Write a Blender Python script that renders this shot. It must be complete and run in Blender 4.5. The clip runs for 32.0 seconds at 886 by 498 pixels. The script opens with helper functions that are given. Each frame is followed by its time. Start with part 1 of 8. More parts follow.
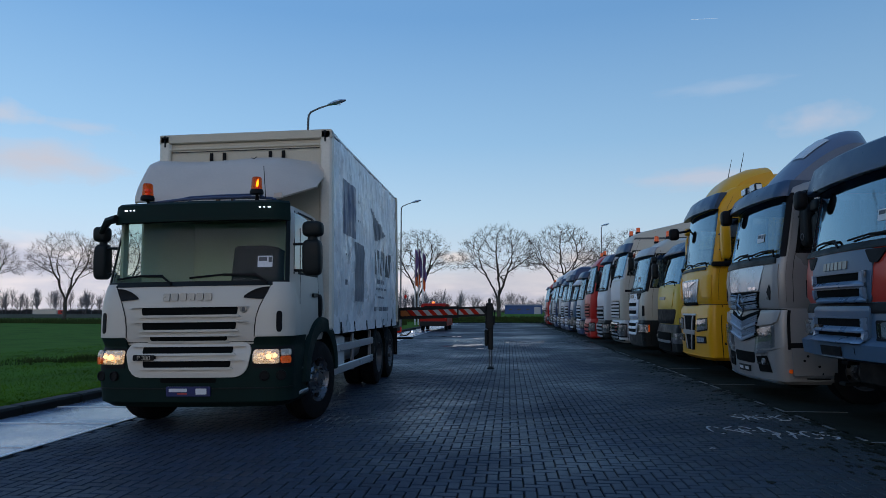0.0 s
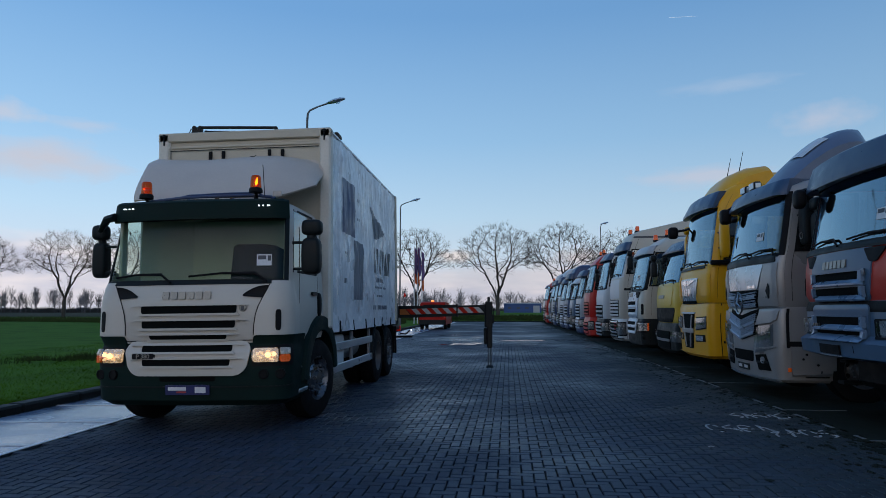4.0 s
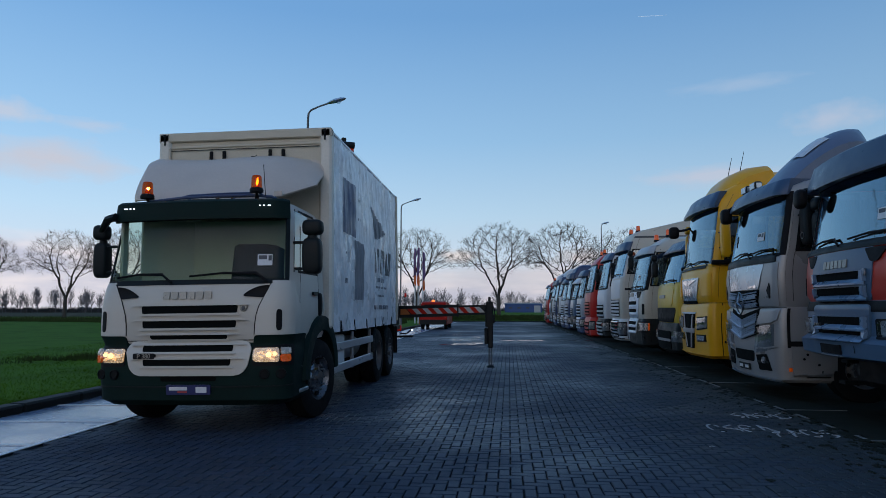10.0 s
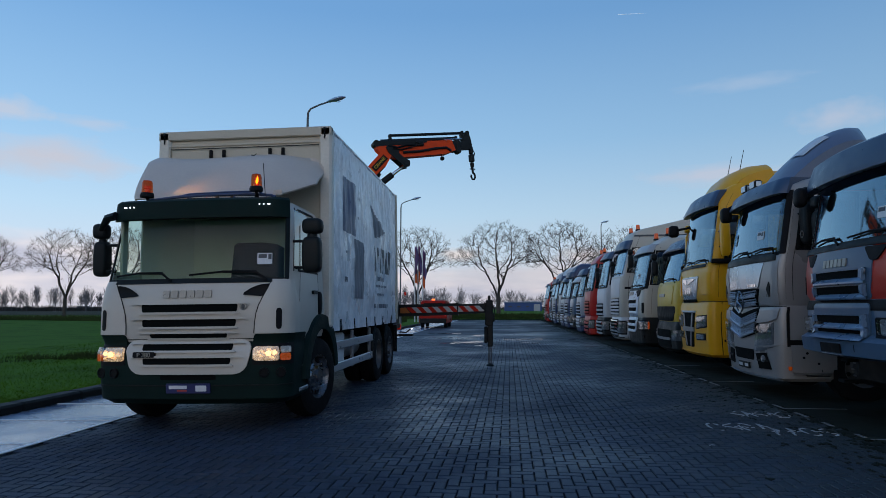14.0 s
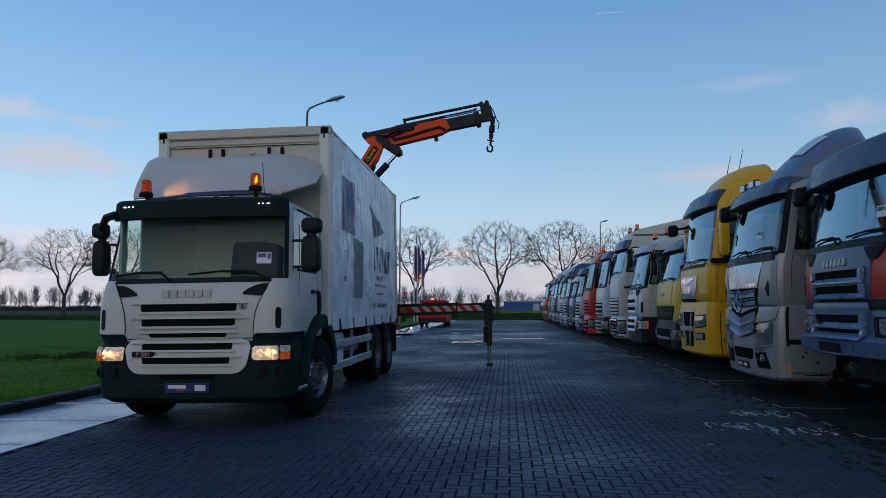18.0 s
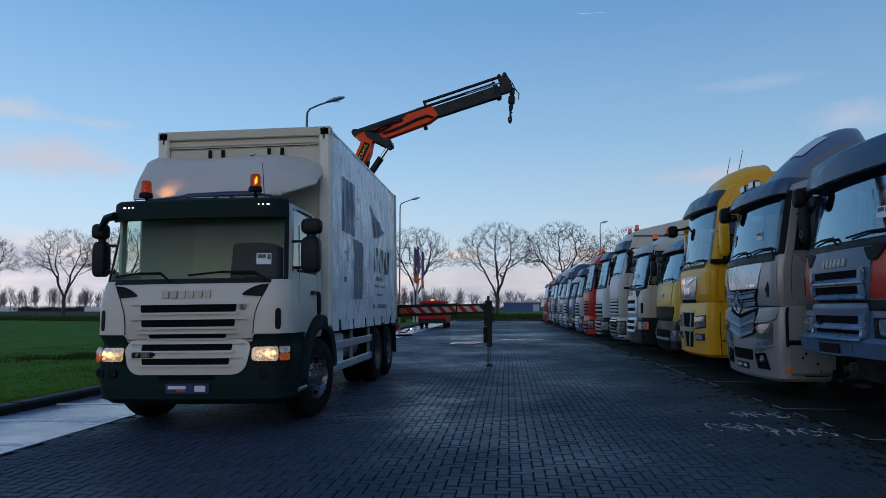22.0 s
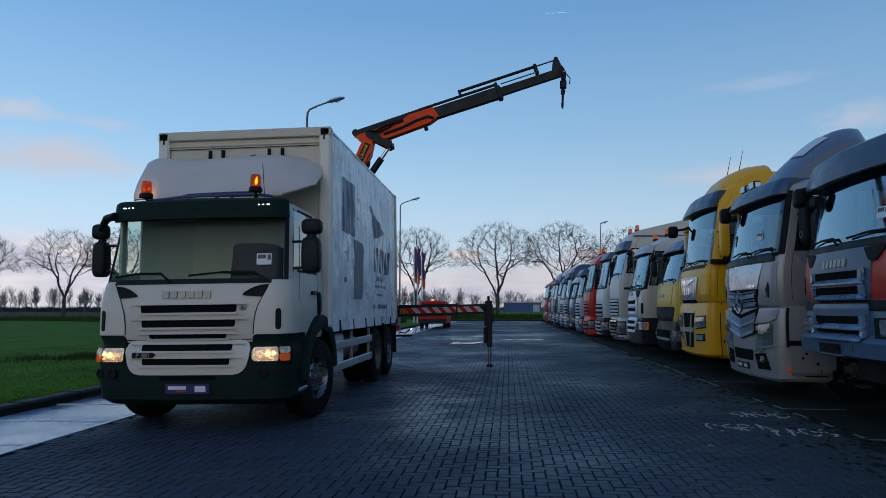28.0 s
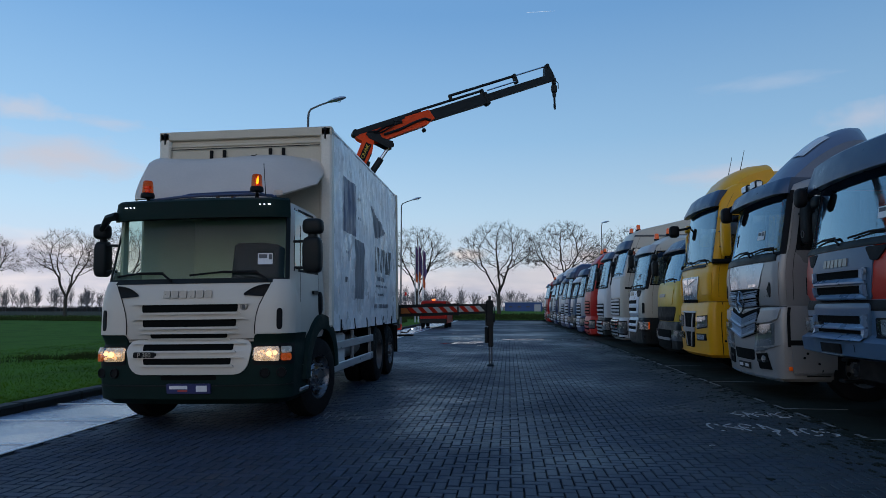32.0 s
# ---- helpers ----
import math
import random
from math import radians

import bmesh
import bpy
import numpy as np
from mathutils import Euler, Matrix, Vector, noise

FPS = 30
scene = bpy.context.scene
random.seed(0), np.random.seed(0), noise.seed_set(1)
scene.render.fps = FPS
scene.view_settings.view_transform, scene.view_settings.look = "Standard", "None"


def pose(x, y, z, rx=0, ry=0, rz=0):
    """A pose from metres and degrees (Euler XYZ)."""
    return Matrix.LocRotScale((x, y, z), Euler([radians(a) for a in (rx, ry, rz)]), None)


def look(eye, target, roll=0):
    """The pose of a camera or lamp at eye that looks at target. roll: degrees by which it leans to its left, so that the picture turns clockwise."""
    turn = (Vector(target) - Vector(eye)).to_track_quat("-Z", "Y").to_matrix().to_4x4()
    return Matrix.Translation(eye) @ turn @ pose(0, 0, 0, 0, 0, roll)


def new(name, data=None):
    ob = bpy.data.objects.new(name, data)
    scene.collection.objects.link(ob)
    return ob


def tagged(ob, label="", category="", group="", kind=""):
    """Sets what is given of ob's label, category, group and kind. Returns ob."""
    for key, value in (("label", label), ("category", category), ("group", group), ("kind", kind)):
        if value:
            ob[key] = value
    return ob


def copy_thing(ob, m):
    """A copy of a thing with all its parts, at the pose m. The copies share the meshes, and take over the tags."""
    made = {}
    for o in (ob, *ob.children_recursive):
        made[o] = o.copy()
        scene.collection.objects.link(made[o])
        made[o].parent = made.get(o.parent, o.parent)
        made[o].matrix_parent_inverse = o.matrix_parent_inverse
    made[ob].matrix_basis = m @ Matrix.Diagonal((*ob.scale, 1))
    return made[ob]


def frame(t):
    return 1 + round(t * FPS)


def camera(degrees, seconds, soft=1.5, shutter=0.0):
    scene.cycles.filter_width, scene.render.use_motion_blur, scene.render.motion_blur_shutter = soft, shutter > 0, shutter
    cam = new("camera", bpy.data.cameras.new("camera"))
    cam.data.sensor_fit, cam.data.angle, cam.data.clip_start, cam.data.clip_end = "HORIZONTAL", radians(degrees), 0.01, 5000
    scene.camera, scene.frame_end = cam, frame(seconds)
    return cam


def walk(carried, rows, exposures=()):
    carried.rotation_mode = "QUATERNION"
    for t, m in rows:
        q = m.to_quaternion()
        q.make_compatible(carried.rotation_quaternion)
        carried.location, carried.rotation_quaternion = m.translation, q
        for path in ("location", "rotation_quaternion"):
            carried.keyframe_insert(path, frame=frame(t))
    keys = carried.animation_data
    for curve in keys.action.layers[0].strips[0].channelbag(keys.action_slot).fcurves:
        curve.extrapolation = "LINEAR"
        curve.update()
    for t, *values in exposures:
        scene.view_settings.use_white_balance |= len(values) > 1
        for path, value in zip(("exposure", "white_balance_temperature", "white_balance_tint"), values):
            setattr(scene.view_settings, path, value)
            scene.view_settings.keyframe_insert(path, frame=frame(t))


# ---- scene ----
cam = camera(68.57, 32.0, soft=0.7)
EYE = (0.0, 0.0, 1.48)
# seconds, tilt up and turn to the left in degrees, of a camera held still in the hand
AIM = [(0, 5.37, 5.279), (.5, 5.35, 5.298), (1, 5.293, 5.291), (1.5, 5.37, 5.336), (2, 5.364, 5.323), (2.5, 5.287, 5.291), (3, 5.293, 5.259),
       (3.5, 5.217, 5.183), (5.5, 5.364, 5.336), (6, 5.21, 5.272), (6.5, 5.217, 5.303), (7, 5.293, 5.266), (7.5, 5.217, 5.266), (9, 5.217, 5.266),
       (10, 5.23, 5.272), (10.5, 5.217, 5.253), (11, 5.217, 5.336), (11.5, 5.141, 5.33), (12, 5.141, 5.266), (13, 5.109, 5.246), (13.5, 5.134, 5.208),
       (14, 5.115, 5.253), (14.5, 5.141, 5.266), (16.5, 5.064, 5.196), (17, 5.109, 5.266), (17.5, 5.064, 5.26), (18, 5.064, 5.189), (19.5, 5.064, 5.189),
       (20, 5.134, 5.183), (20.5, 5.102, 5.202), (21, 5.064, 5.234), (21.5, 5.115, 5.259), (22, 5.134, 5.177), (22.5, 5.064, 5.183), (23, 5.141, 5.266),
       (23.5, 5.249, 5.342), (24, 5.3, 5.215), (24.5, 5.256, 5.342), (25, 5.217, 5.241), (25.5, 5.217, 5.208), (27.5, 5.083, 5.195), (28, 5.16, 5.195),
       (29, 5.141, 5.208), (30, 5.173, 5.266), (30.5, 5.217, 5.273), (31, 5.211, 5.259), (31.5, 5.141, 5.278), (32, 5.134, 5.291)]
walk(cam, [(t, pose(*EYE, 90 + up, 0, left)) for t, up, left in AIM], exposures=[(0, 0.0), (32, 0.0)])


# ---- sky and light ----
def make_world():
    w = bpy.data.worlds.new("sky")
    scene.world = w
    w.use_nodes = True
    nt = w.node_tree
    nt.nodes.clear()
    n, lk = nt.nodes.new, nt.links.new
    out, bg = n("ShaderNodeOutputWorld"), n("ShaderNodeBackground")
    lk(bg.outputs[0], out.inputs[0])
    sky = n("ShaderNodeTexSky")
    sky.sky_type, sky.sun_disc = "NISHITA", False
    sky.sun_elevation, sky.sun_rotation = radians(6), radians(200)
    tc, sep = n("ShaderNodeTexCoord"), n("ShaderNodeSeparateXYZ")
    lk(tc.outputs["Generated"], sep.inputs[0])
    # clear sky: pale at the horizon, deeper blue above
    ramp = n("ShaderNodeValToRGB")
    lk(sep.outputs[2], ramp.inputs[0])
    cr = ramp.color_ramp
    stops = [(0.0, (.56, .60, .68)), (.06, (.54, .63, .75)), (.14, (.42, .60, .78)), (.25, (.27, .48, .73)), (.42, (.145, .33, .62)), (1.0, (.08, .20, .46))]
    cr.elements[0].position, cr.elements[0].color = stops[0][0], (*stops[0][1], 1)
    cr.elements[1].position, cr.elements[1].color = stops[-1][0], (*stops[-1][1], 1)
    for p, c in stops[1:-1]:
        cr.elements.new(p).color = (*c, 1)
    mix = n("ShaderNodeMix")
    mix.data_type = "RGBA"
    mix.inputs[0].default_value = SKY_SHARE
    scale = n("ShaderNodeMix")
    scale.data_type, scale.blend_type = "RGBA", "MULTIPLY"
    scale.inputs[0].default_value = 1
    scale.inputs[7].default_value = (.1, .1, .1, 1)
    lk(sky.outputs[0], scale.inputs[6])
    lk(ramp.outputs[0], mix.inputs[6])
    lk(scale.outputs[2], mix.inputs[7])
    # low grey and pinkish cloud bank
    mp, no, no2 = n("ShaderNodeMapping"), n("ShaderNodeTexNoise"), n("ShaderNodeTexNoise")
    mp.inputs["Scale"].default_value = (1, 1, 3.6)
    lk(tc.outputs["Generated"], mp.inputs[0])
    for tex, s, d in ((no, 3.1, 6), (no2, 9, 5)):
        tex.inputs["Scale"].default_value, tex.inputs["Detail"].default_value = s, d
        lk(mp.outputs[0], tex.inputs["Vector"])
    low = n("ShaderNodeMapRange")
    lk(sep.outputs[2], low.inputs[0])
    for i, v in ((1, .125), (2, .03), (3, -.24), (4, .34)):
        low.inputs[i].default_value = v
    add = n("ShaderNodeMath")
    add.operation = "ADD"
    lk(no.outputs[0], add.inputs[0])
    lk(low.outputs[0], add.inputs[1])
    fac = n("ShaderNodeMapRange")
    lk(add.outputs[0], fac.inputs[0])
    for i, v in ((1, .50), (2, .68), (3, 0), (4, .85)):
        fac.inputs[i].default_value = v
    tint = n("ShaderNodeValToRGB")
    lk(no2.outputs[0], tint.inputs[0])
    tint.color_ramp.elements[0].position, tint.color_ramp.elements[0].color = .38, (.44, .44, .53, 1)
    tint.color_ramp.elements[1].position, tint.color_ramp.elements[1].color = .66, (.68, .62, .64, 1)
    cl = n("ShaderNodeMix")
    cl.data_type = "RGBA"
    lk(fac.outputs[0], cl.inputs[0])
    lk(mix.outputs[2], cl.inputs[6])
    lk(tint.outputs[0], cl.inputs[7])
    # lighter towards the side where the sun is low
    lr, tilt = n("ShaderNodeMapRange"), n("ShaderNodeVectorMath")
    lk(sep.outputs[0], lr.inputs[0])
    for i, v in ((1, -.7), (2, .6), (3, 1.2), (4, .9)):
        lr.inputs[i].default_value = v
    tilt.operation = "SCALE"
    lk(cl.outputs[2], tilt.inputs[0])
    lk(lr.outputs[0], tilt.inputs["Scale"])
    lk(tilt.outputs[0], bg.inputs[0])
    bg.inputs[1].default_value = SKY_STRENGTH


SKY_SHARE, SKY_STRENGTH = 0.10, 1.08
make_world()
sun = new("sun", bpy.data.lights.new("sun", "SUN"))
sun.data.energy, sun.data.angle, sun.data.color = 0.44, radians(62), (1.0, .77, .58)
sun.matrix_world = look((-6, -40, 12), (0, 0, 0))


# ---- materials ----
def mat(name, col, rough=.5, metal=0.0, var=.15, scale=6.0, fine=60.0, bump=0.0, coat=0.0, dirt=0.0, dirt_col=(.09, .08, .07), rvar=.12, spec=.5, emit=None):
    """Principled surface with variation at two scales, fine relief and grime."""
    m = bpy.data.materials.new(name)
    m.use_nodes = True
    nt = m.node_tree
    n, lk = nt.nodes.new, nt.links.new
    b = nt.nodes["Principled BSDF"]
    b.inputs["Metallic"].default_value = metal
    b.inputs["Coat Weight"].default_value = coat
    b.inputs["Coat Roughness"].default_value = .08
    b.inputs["Specular IOR Level"].default_value = spec
    if emit:
        b.inputs["Emission Color"].default_value = (*emit[0], 1)
        b.inputs["Emission Strength"].default_value = emit[1]
    tc = n("ShaderNodeTexCoord")
    a, f = n("ShaderNodeTexNoise"), n("ShaderNodeTexNoise")
    for t, s, d in ((a, scale, 5), (f, fine, 3)):
        t.inputs["Scale"].default_value, t.inputs["Detail"].default_value = s, d
        lk(tc.outputs["Object"], t.inputs["Vector"])
    mr = n("ShaderNodeMapRange")
    lk(a.outputs[0], mr.inputs[0])
    for i, v in ((1, .25), (2, .75), (3, 1 - var), (4, 1 + var)):
        mr.inputs[i].default_value = v
    mr2 = n("ShaderNodeMapRange")
    lk(f.outputs[0], mr2.inputs[0])
    for i, v in ((1, .25), (2, .75), (3, 1 - var * .6), (4, 1 + var * .6)):
        mr2.inputs[i].default_value = v
    mu = n("ShaderNodeMath")
    mu.operation = "MULTIPLY"
    lk(mr.outputs[0], mu.inputs[0])
    lk(mr2.outputs[0], mu.inputs[1])
    vm = n("ShaderNodeVectorMath")
    vm.operation = "SCALE"
    vm.inputs[0].default_value = col
    lk(mu.outputs[0], vm.inputs["Scale"])
    color = vm.outputs[0]
    if dirt:
        df = n("ShaderNodeMapRange")
        lk(a.outputs[0], df.inputs[0])
        for i, v in ((1, .5), (2, .8), (3, 0), (4, dirt)):
            df.inputs[i].default_value = v
        mx = n("ShaderNodeMix")
        mx.data_type = "RGBA"
        lk(df.outputs[0], mx.inputs[0])
        lk(color, mx.inputs[6])
        mx.inputs[7].default_value = (*dirt_col, 1)
        color = mx.outputs[2]
    lk(color, b.inputs["Base Color"])
    rr = n("ShaderNodeMapRange")
    lk(a.outputs[0], rr.inputs[0])
    for i, v in ((1, .3), (2, .7), (3, max(.02, rough - rvar)), (4, min(1, rough + rvar))):
        rr.inputs[i].default_value = v
    lk(rr.outputs[0], b.inputs["Roughness"])
    if bump:
        bp = n("ShaderNodeBump")
        bp.inputs["Strength"].default_value, bp.inputs["Distance"].default_value = bump, .01
        lk(f.outputs[0], bp.inputs["Height"])
        lk(bp.outputs[0], b.inputs["Normal"])
    return m


def paint(name, col, rough=.38, dirt=.12, coat=.12):
    return mat(name, col, rough, 0, .05, 2.5, 90, .02, coat, dirt, tuple(c * .45 + .01 for c in col), .08, spec=.35)


def glass(name, tint=(.62, .70, .68), rough=.02, base=.12, power=3.0, sheen=(.9, .9, .9)):
    m = bpy.data.materials.new(name)
    m.use_nodes = True
    nt = m.node_tree
    nt.nodes.clear()
    n, lk = nt.nodes.new, nt.links.new
    out, mx, tr, gl, lw = n("ShaderNodeOutputMaterial"), n("ShaderNodeMixShader"), n("ShaderNodeBsdfTransparent"), n("ShaderNodeBsdfGlossy"), n("ShaderNodeLayerWeight")
    tr.inputs[0].default_value = (*tint, 1)
    gl.inputs["Roughness"].default_value = rough
    gl.inputs["Color"].default_value = (*sheen, 1)
    lw.inputs[0].default_value = .5
    pw, fr = n("ShaderNodeMath"), n("ShaderNodeMath")
    pw.operation, fr.operation = "POWER", "MULTIPLY_ADD"
    lk(lw.outputs["Facing"], pw.inputs[0])
    pw.inputs[1].default_value = power
    lk(pw.outputs[0], fr.inputs[0])
    fr.inputs[1].default_value, fr.inputs[2].default_value = 1 - base, base
    tc, no, mr = n("ShaderNodeTexCoord"), n("ShaderNodeTexNoise"), n("ShaderNodeMapRange")
    no.inputs["Scale"].default_value = 3
    lk(tc.outputs["Object"], no.inputs["Vector"])
    lk(no.outputs[0], mr.inputs[0])
    for i, v in ((1, .35), (2, .75), (3, rough), (4, rough + .06)):
        mr.inputs[i].default_value = v
    lk(mr.outputs[0], gl.inputs["Roughness"])
    lk(fr.outputs[0], mx.inputs[0])
    lk(tr.outputs[0], mx.inputs[1])
    lk(gl.outputs[0], mx.inputs[2])
    lk(mx.outputs[0], out.inputs[0])
    return m


def glow(name, col, strength):
    return mat(name, col, .4, 0, .1, 30, 90, emit=(col, strength))


WHITE = paint("cream_white_paint", (.50, .46, .405))
BLACKP = mat("dark_grey_plastic", (.009, .012, .013), .5, 0, .2, 5, 120, .08, spec=.16)
BLACK = mat("black_rubber_and_steel", (.006, .006, .007), .6, 0, .25, 6, 80, .1, spec=.14)
VOID = mat("dark_grille_mesh", (.004, .005, .005), .9, 0, .2, 30, 200, .1, spec=.08)
BUMPER = mat("dark_teal_grey_plastic", (.0055, .0165, .0145), .6, 0, .2, 4, 150, .08, spec=.09)
LINING = mat("dark_cab_lining", (.035, .038, .038), .8, 0, .2, 4, 60, spec=.2)
CABIN = mat("grey_green_cab_lining", (.42, .47, .385), .8, 0, .12, 1.5, 60, spec=.2)
CHROME = mat("chrome", (.75, .76, .78), .14, 1, .04, 6, 60)
STEEL = mat("dull_steel", (.35, .36, .38), .42, .9, .15, 8, 60, .05)
ALU = mat("aluminium", (.62, .63, .65), .38, .8, .1, 8, 60, .03)
TYRE = mat("tyre_rubber", (.007, .007, .008), .75, 0, .25, 8, 60, .2, spec=.12)
RIM_BRIGHT = mat("polished_wheel", (.20, .21, .23), .30, .9, .2, 12, 60, .05, dirt=.3)
RIM = mat("steel_wheel", (.12, .12, .125), .5, .4, .2, 12, 60, .05, dirt=.3)
GLASS = glass("windscreen_glass")
GLASS_D = glass("side_glass", (.45, .52, .53), .02, .28, 2.0)
GLASS_CLEAR = glass("clear_side_glass", (.86, .92, .90), .02, .08, 3.0)
LENS = glass("clear_lens", (.85, .87, .88), .05)
AMBER = mat("amber_plastic", (.60, .085, .003), .3, 0, .15, 20, 80, coat=.2, emit=((1, .13, .003), .10))
REDLENS = mat("red_lens", (.55, .015, .01), .25, 0, .1, 20, 80, coat=.4, emit=((1, .03, .01), .1))
LAMP_OFF = mat("unlit_lamp_reflector", (.10, .115, .13), .42, .6, .4, 14, 60, .3)
HEAD_ON = glow("lit_headlight_bulb", (1, .62, .26), 1.9)
HEAD_FACET = glow("bright_reflector_facets", (1, .66, .34), .75)
CLEARLAMP = mat("clear_side_lamp", (.5, .42, .34), .25, .3, .2, 20, 60)
HEAD_REF = mat("headlight_reflector", (.7, .55, .36), .2, .9, .5, 22, 60, .6, emit=((1, .48, .16), .20))
LED = glow("white_led", (.85, .88, 1.0), 2.4)
PLATE_BLUE = mat("dark_blue_plate", (.016, .022, .10), .4, 0, .1, 20, 80)
OFFWHITE = mat("off_white_print", (.62, .62, .63), .5, 0, .08, 20, 80)
REDPRINT = mat("red_print", (.42, .05, .04), .5, 0, .1, 20, 80)
GREYPRINT = mat("dark_grey_print", (.05, .055, .065), .5, 0, .1, 20, 80)
SILVERB = mat("silver_lettering", (.24, .23, .21), .38, .5, .08, 20, 80)


# ---- mesh helpers ----
class Mesh:
    def __init__(self):
        self.v, self.f = [], []

    def add(self, verts, faces):
        k = len(self.v)
        self.v += [tuple(p) for p in verts]
        self.f += [tuple(i + k for i in q) for q in faces]
        return self

    def box(self, c, s, b=.012, m=None):
        """A box of size s round c, with chamfered edges."""
        h = [x / 2 for x in s]
        b = min(b, *[x * .45 for x in h])
        vs, idx = [], {}
        for sx in (-1, 1):
            for sy in (-1, 1):
                for sz in (-1, 1):
                    for ax in range(3):
                        p = [sx * (h[0] - b), sy * (h[1] - b), sz * (h[2] - b)]
                        p[ax] = (sx, sy, sz)[ax] * h[ax]
                        idx[sx, sy, sz, ax] = len(vs)
                        vs.append(Vector(p))
        fs = []
        for ax in range(3):
            o = [i for i in range(3) if i != ax]
            for s0 in (-1, 1):
                q = []
                for a, d in ((-1, -1), (1, -1), (1, 1), (-1, 1)):
                    k = [0, 0, 0]
                    k[ax], k[o[0]], k[o[1]] = s0, a, d
                    q.append(idx[(*k, ax)])
                fs.append(q if (s0 > 0) == (ax != 1) else q[::-1])
            for a in (-1, 1):
                for d in (-1, 1):
                    k0, k1 = [0, 0, 0], [0, 0, 0]
                    k0[ax], k1[ax] = -1, 1
                    for k in (k0, k1):
                        k[o[0]], k[o[1]] = a, d
                    q = [idx[(*k0, o[0])], idx[(*k1, o[0])], idx[(*k1, o[1])], idx[(*k0, o[1])]]
                    fs.append(q if (a * d > 0) == (ax == 1) else q[::-1])
        for sx in (-1, 1):
            for sy in (-1, 1):
                for sz in (-1, 1):
                    q = [idx[sx, sy, sz, i] for i in range(3)]
                    fs.append(q if sx * sy * sz > 0 else q[::-1])
        m = m or Matrix.Identity(3)
        return self.add([m @ p + Vector(c) for p in vs], fs)

    def pod(self, c, s, p=4.0, n=20, k=10):
        """A rounded housing of size s round c, between a ball (p = 2) and a box."""
        rows = []
        for j in range(1, k):
            v = -math.pi / 2 + math.pi * j / k
            cv, sv = abs(math.cos(v)) ** (2 / p), math.copysign(abs(math.sin(v)) ** (2 / p), v)
            rows.append([(c[0] + s[0] / 2 * cv * math.copysign(abs(math.cos(a)) ** (2 / p), math.cos(a)), c[1] + s[1] / 2 * cv * math.copysign(abs(math.sin(a)) ** (2 / p), math.sin(a)), c[2] + s[2] / 2 * sv)
                         for a in [2 * math.pi * i / n for i in range(n)]])
        self.sheet(rows, True)
        m = len(self.v) - n * (k - 1)
        self.f.append(tuple(range(m, m + n)))
        self.f.append(tuple(range(m + n * (k - 2), m + n * (k - 1))))
        return self

    def tube(self, pts, r, n=8, caps=True):
        """A round bar along points; r is one radius or one for each point."""
        pts = [Vector(p) for p in pts]
        rs = r if isinstance(r, (list, tuple)) else [r] * len(pts)
        vs, fs = [], []
        side = None
        for i, p in enumerate(pts):
            d = (pts[min(i + 1, len(pts) - 1)] - pts[max(i - 1, 0)]).normalized()
            if side is None:
                side = d.orthogonal().normalized()
            side = (side - d * side.dot(d)).normalized()
            up = d.cross(side)
            for k in range(n):
                a = 2 * math.pi * k / n
                vs.append(p + (side * math.cos(a) + up * math.sin(a)) * rs[i])
        for i in range(len(pts) - 1):
            for k in range(n):
                fs.append((i * n + k, i * n + (k + 1) % n, (i + 1) * n + (k + 1) % n, (i + 1) * n + k))
        if caps:
            fs.append(tuple(range(n))[::-1])
            fs.append(tuple((len(pts) - 1) * n + k for k in range(n)))
        return self.add(vs, fs)

    def lathe(self, prof, c, axis, n=24):
        """Turns (distance along, radius) pairs about an axis through c."""
        axis = Vector(axis).normalized()
        e = axis.orthogonal().normalized()
        g = axis.cross(e)
        vs, fs = [], []
        for h, r in prof:
            for k in range(n):
                a = 2 * math.pi * k / n
                vs.append(Vector(c) + axis * h + (e * math.cos(a) + g * math.sin(a)) * max(r, 1e-4))
        for i in range(len(prof) - 1):
            for k in range(n):
                fs.append((i * n + k, i * n + (k + 1) % n, (i + 1) * n + (k + 1) % n, (i + 1) * n + k))
        return self.add(vs, fs)

    def prism(self, poly, axis, a, b):
        """Extrudes a polygon of two coordinates along axis 0, 1 or 2 from a to b."""
        n = len(poly)

        def at(q, h):
            p = [q[0], q[1]]
            p.insert(axis, h)
            return p
        vs = [at(q, a) for q in poly] + [at(q, b) for q in poly]
        fs = [tuple(range(n))[::-1], tuple(range(n, 2 * n))] + [(i, (i + 1) % n, n + (i + 1) % n, n + i) for i in range(n)]
        return self.add(vs, fs)

    def sheet(self, rows, closed=False):
        nu = len(rows[0])
        fs = []
        for j in range(len(rows) - 1):
            for i in range(nu if closed else nu - 1):
                k = (i + 1) % nu
                fs.append((j * nu + i, j * nu + k, (j + 1) * nu + k, (j + 1) * nu + i))
        return self.add([p for r in rows for p in r], fs)

    def patch(self, fn, u, v, off=.01, depth=.02, r=.03, nu=8, nv=4, wide=1.0):
        """A plate that follows the surface fn(u, v, off); u is (u0, u1) at the lower and, if four are given, at the upper edge. wide: metres to one of u, for the round corners."""
        u = tuple(u) if len(u) == 4 else (u[0], u[1], u[0], u[1])
        v0, v1 = v
        h = abs(v1 - v0)
        r = min(r, h * .49)
        vs = sorted({0.0, r * .1, r * .35, r * .7, r, h - r, h - r * .7, h - r * .35, h - r * .1, h} | {h * k / nv for k in range(nv + 1)})
        rows, back = [], []
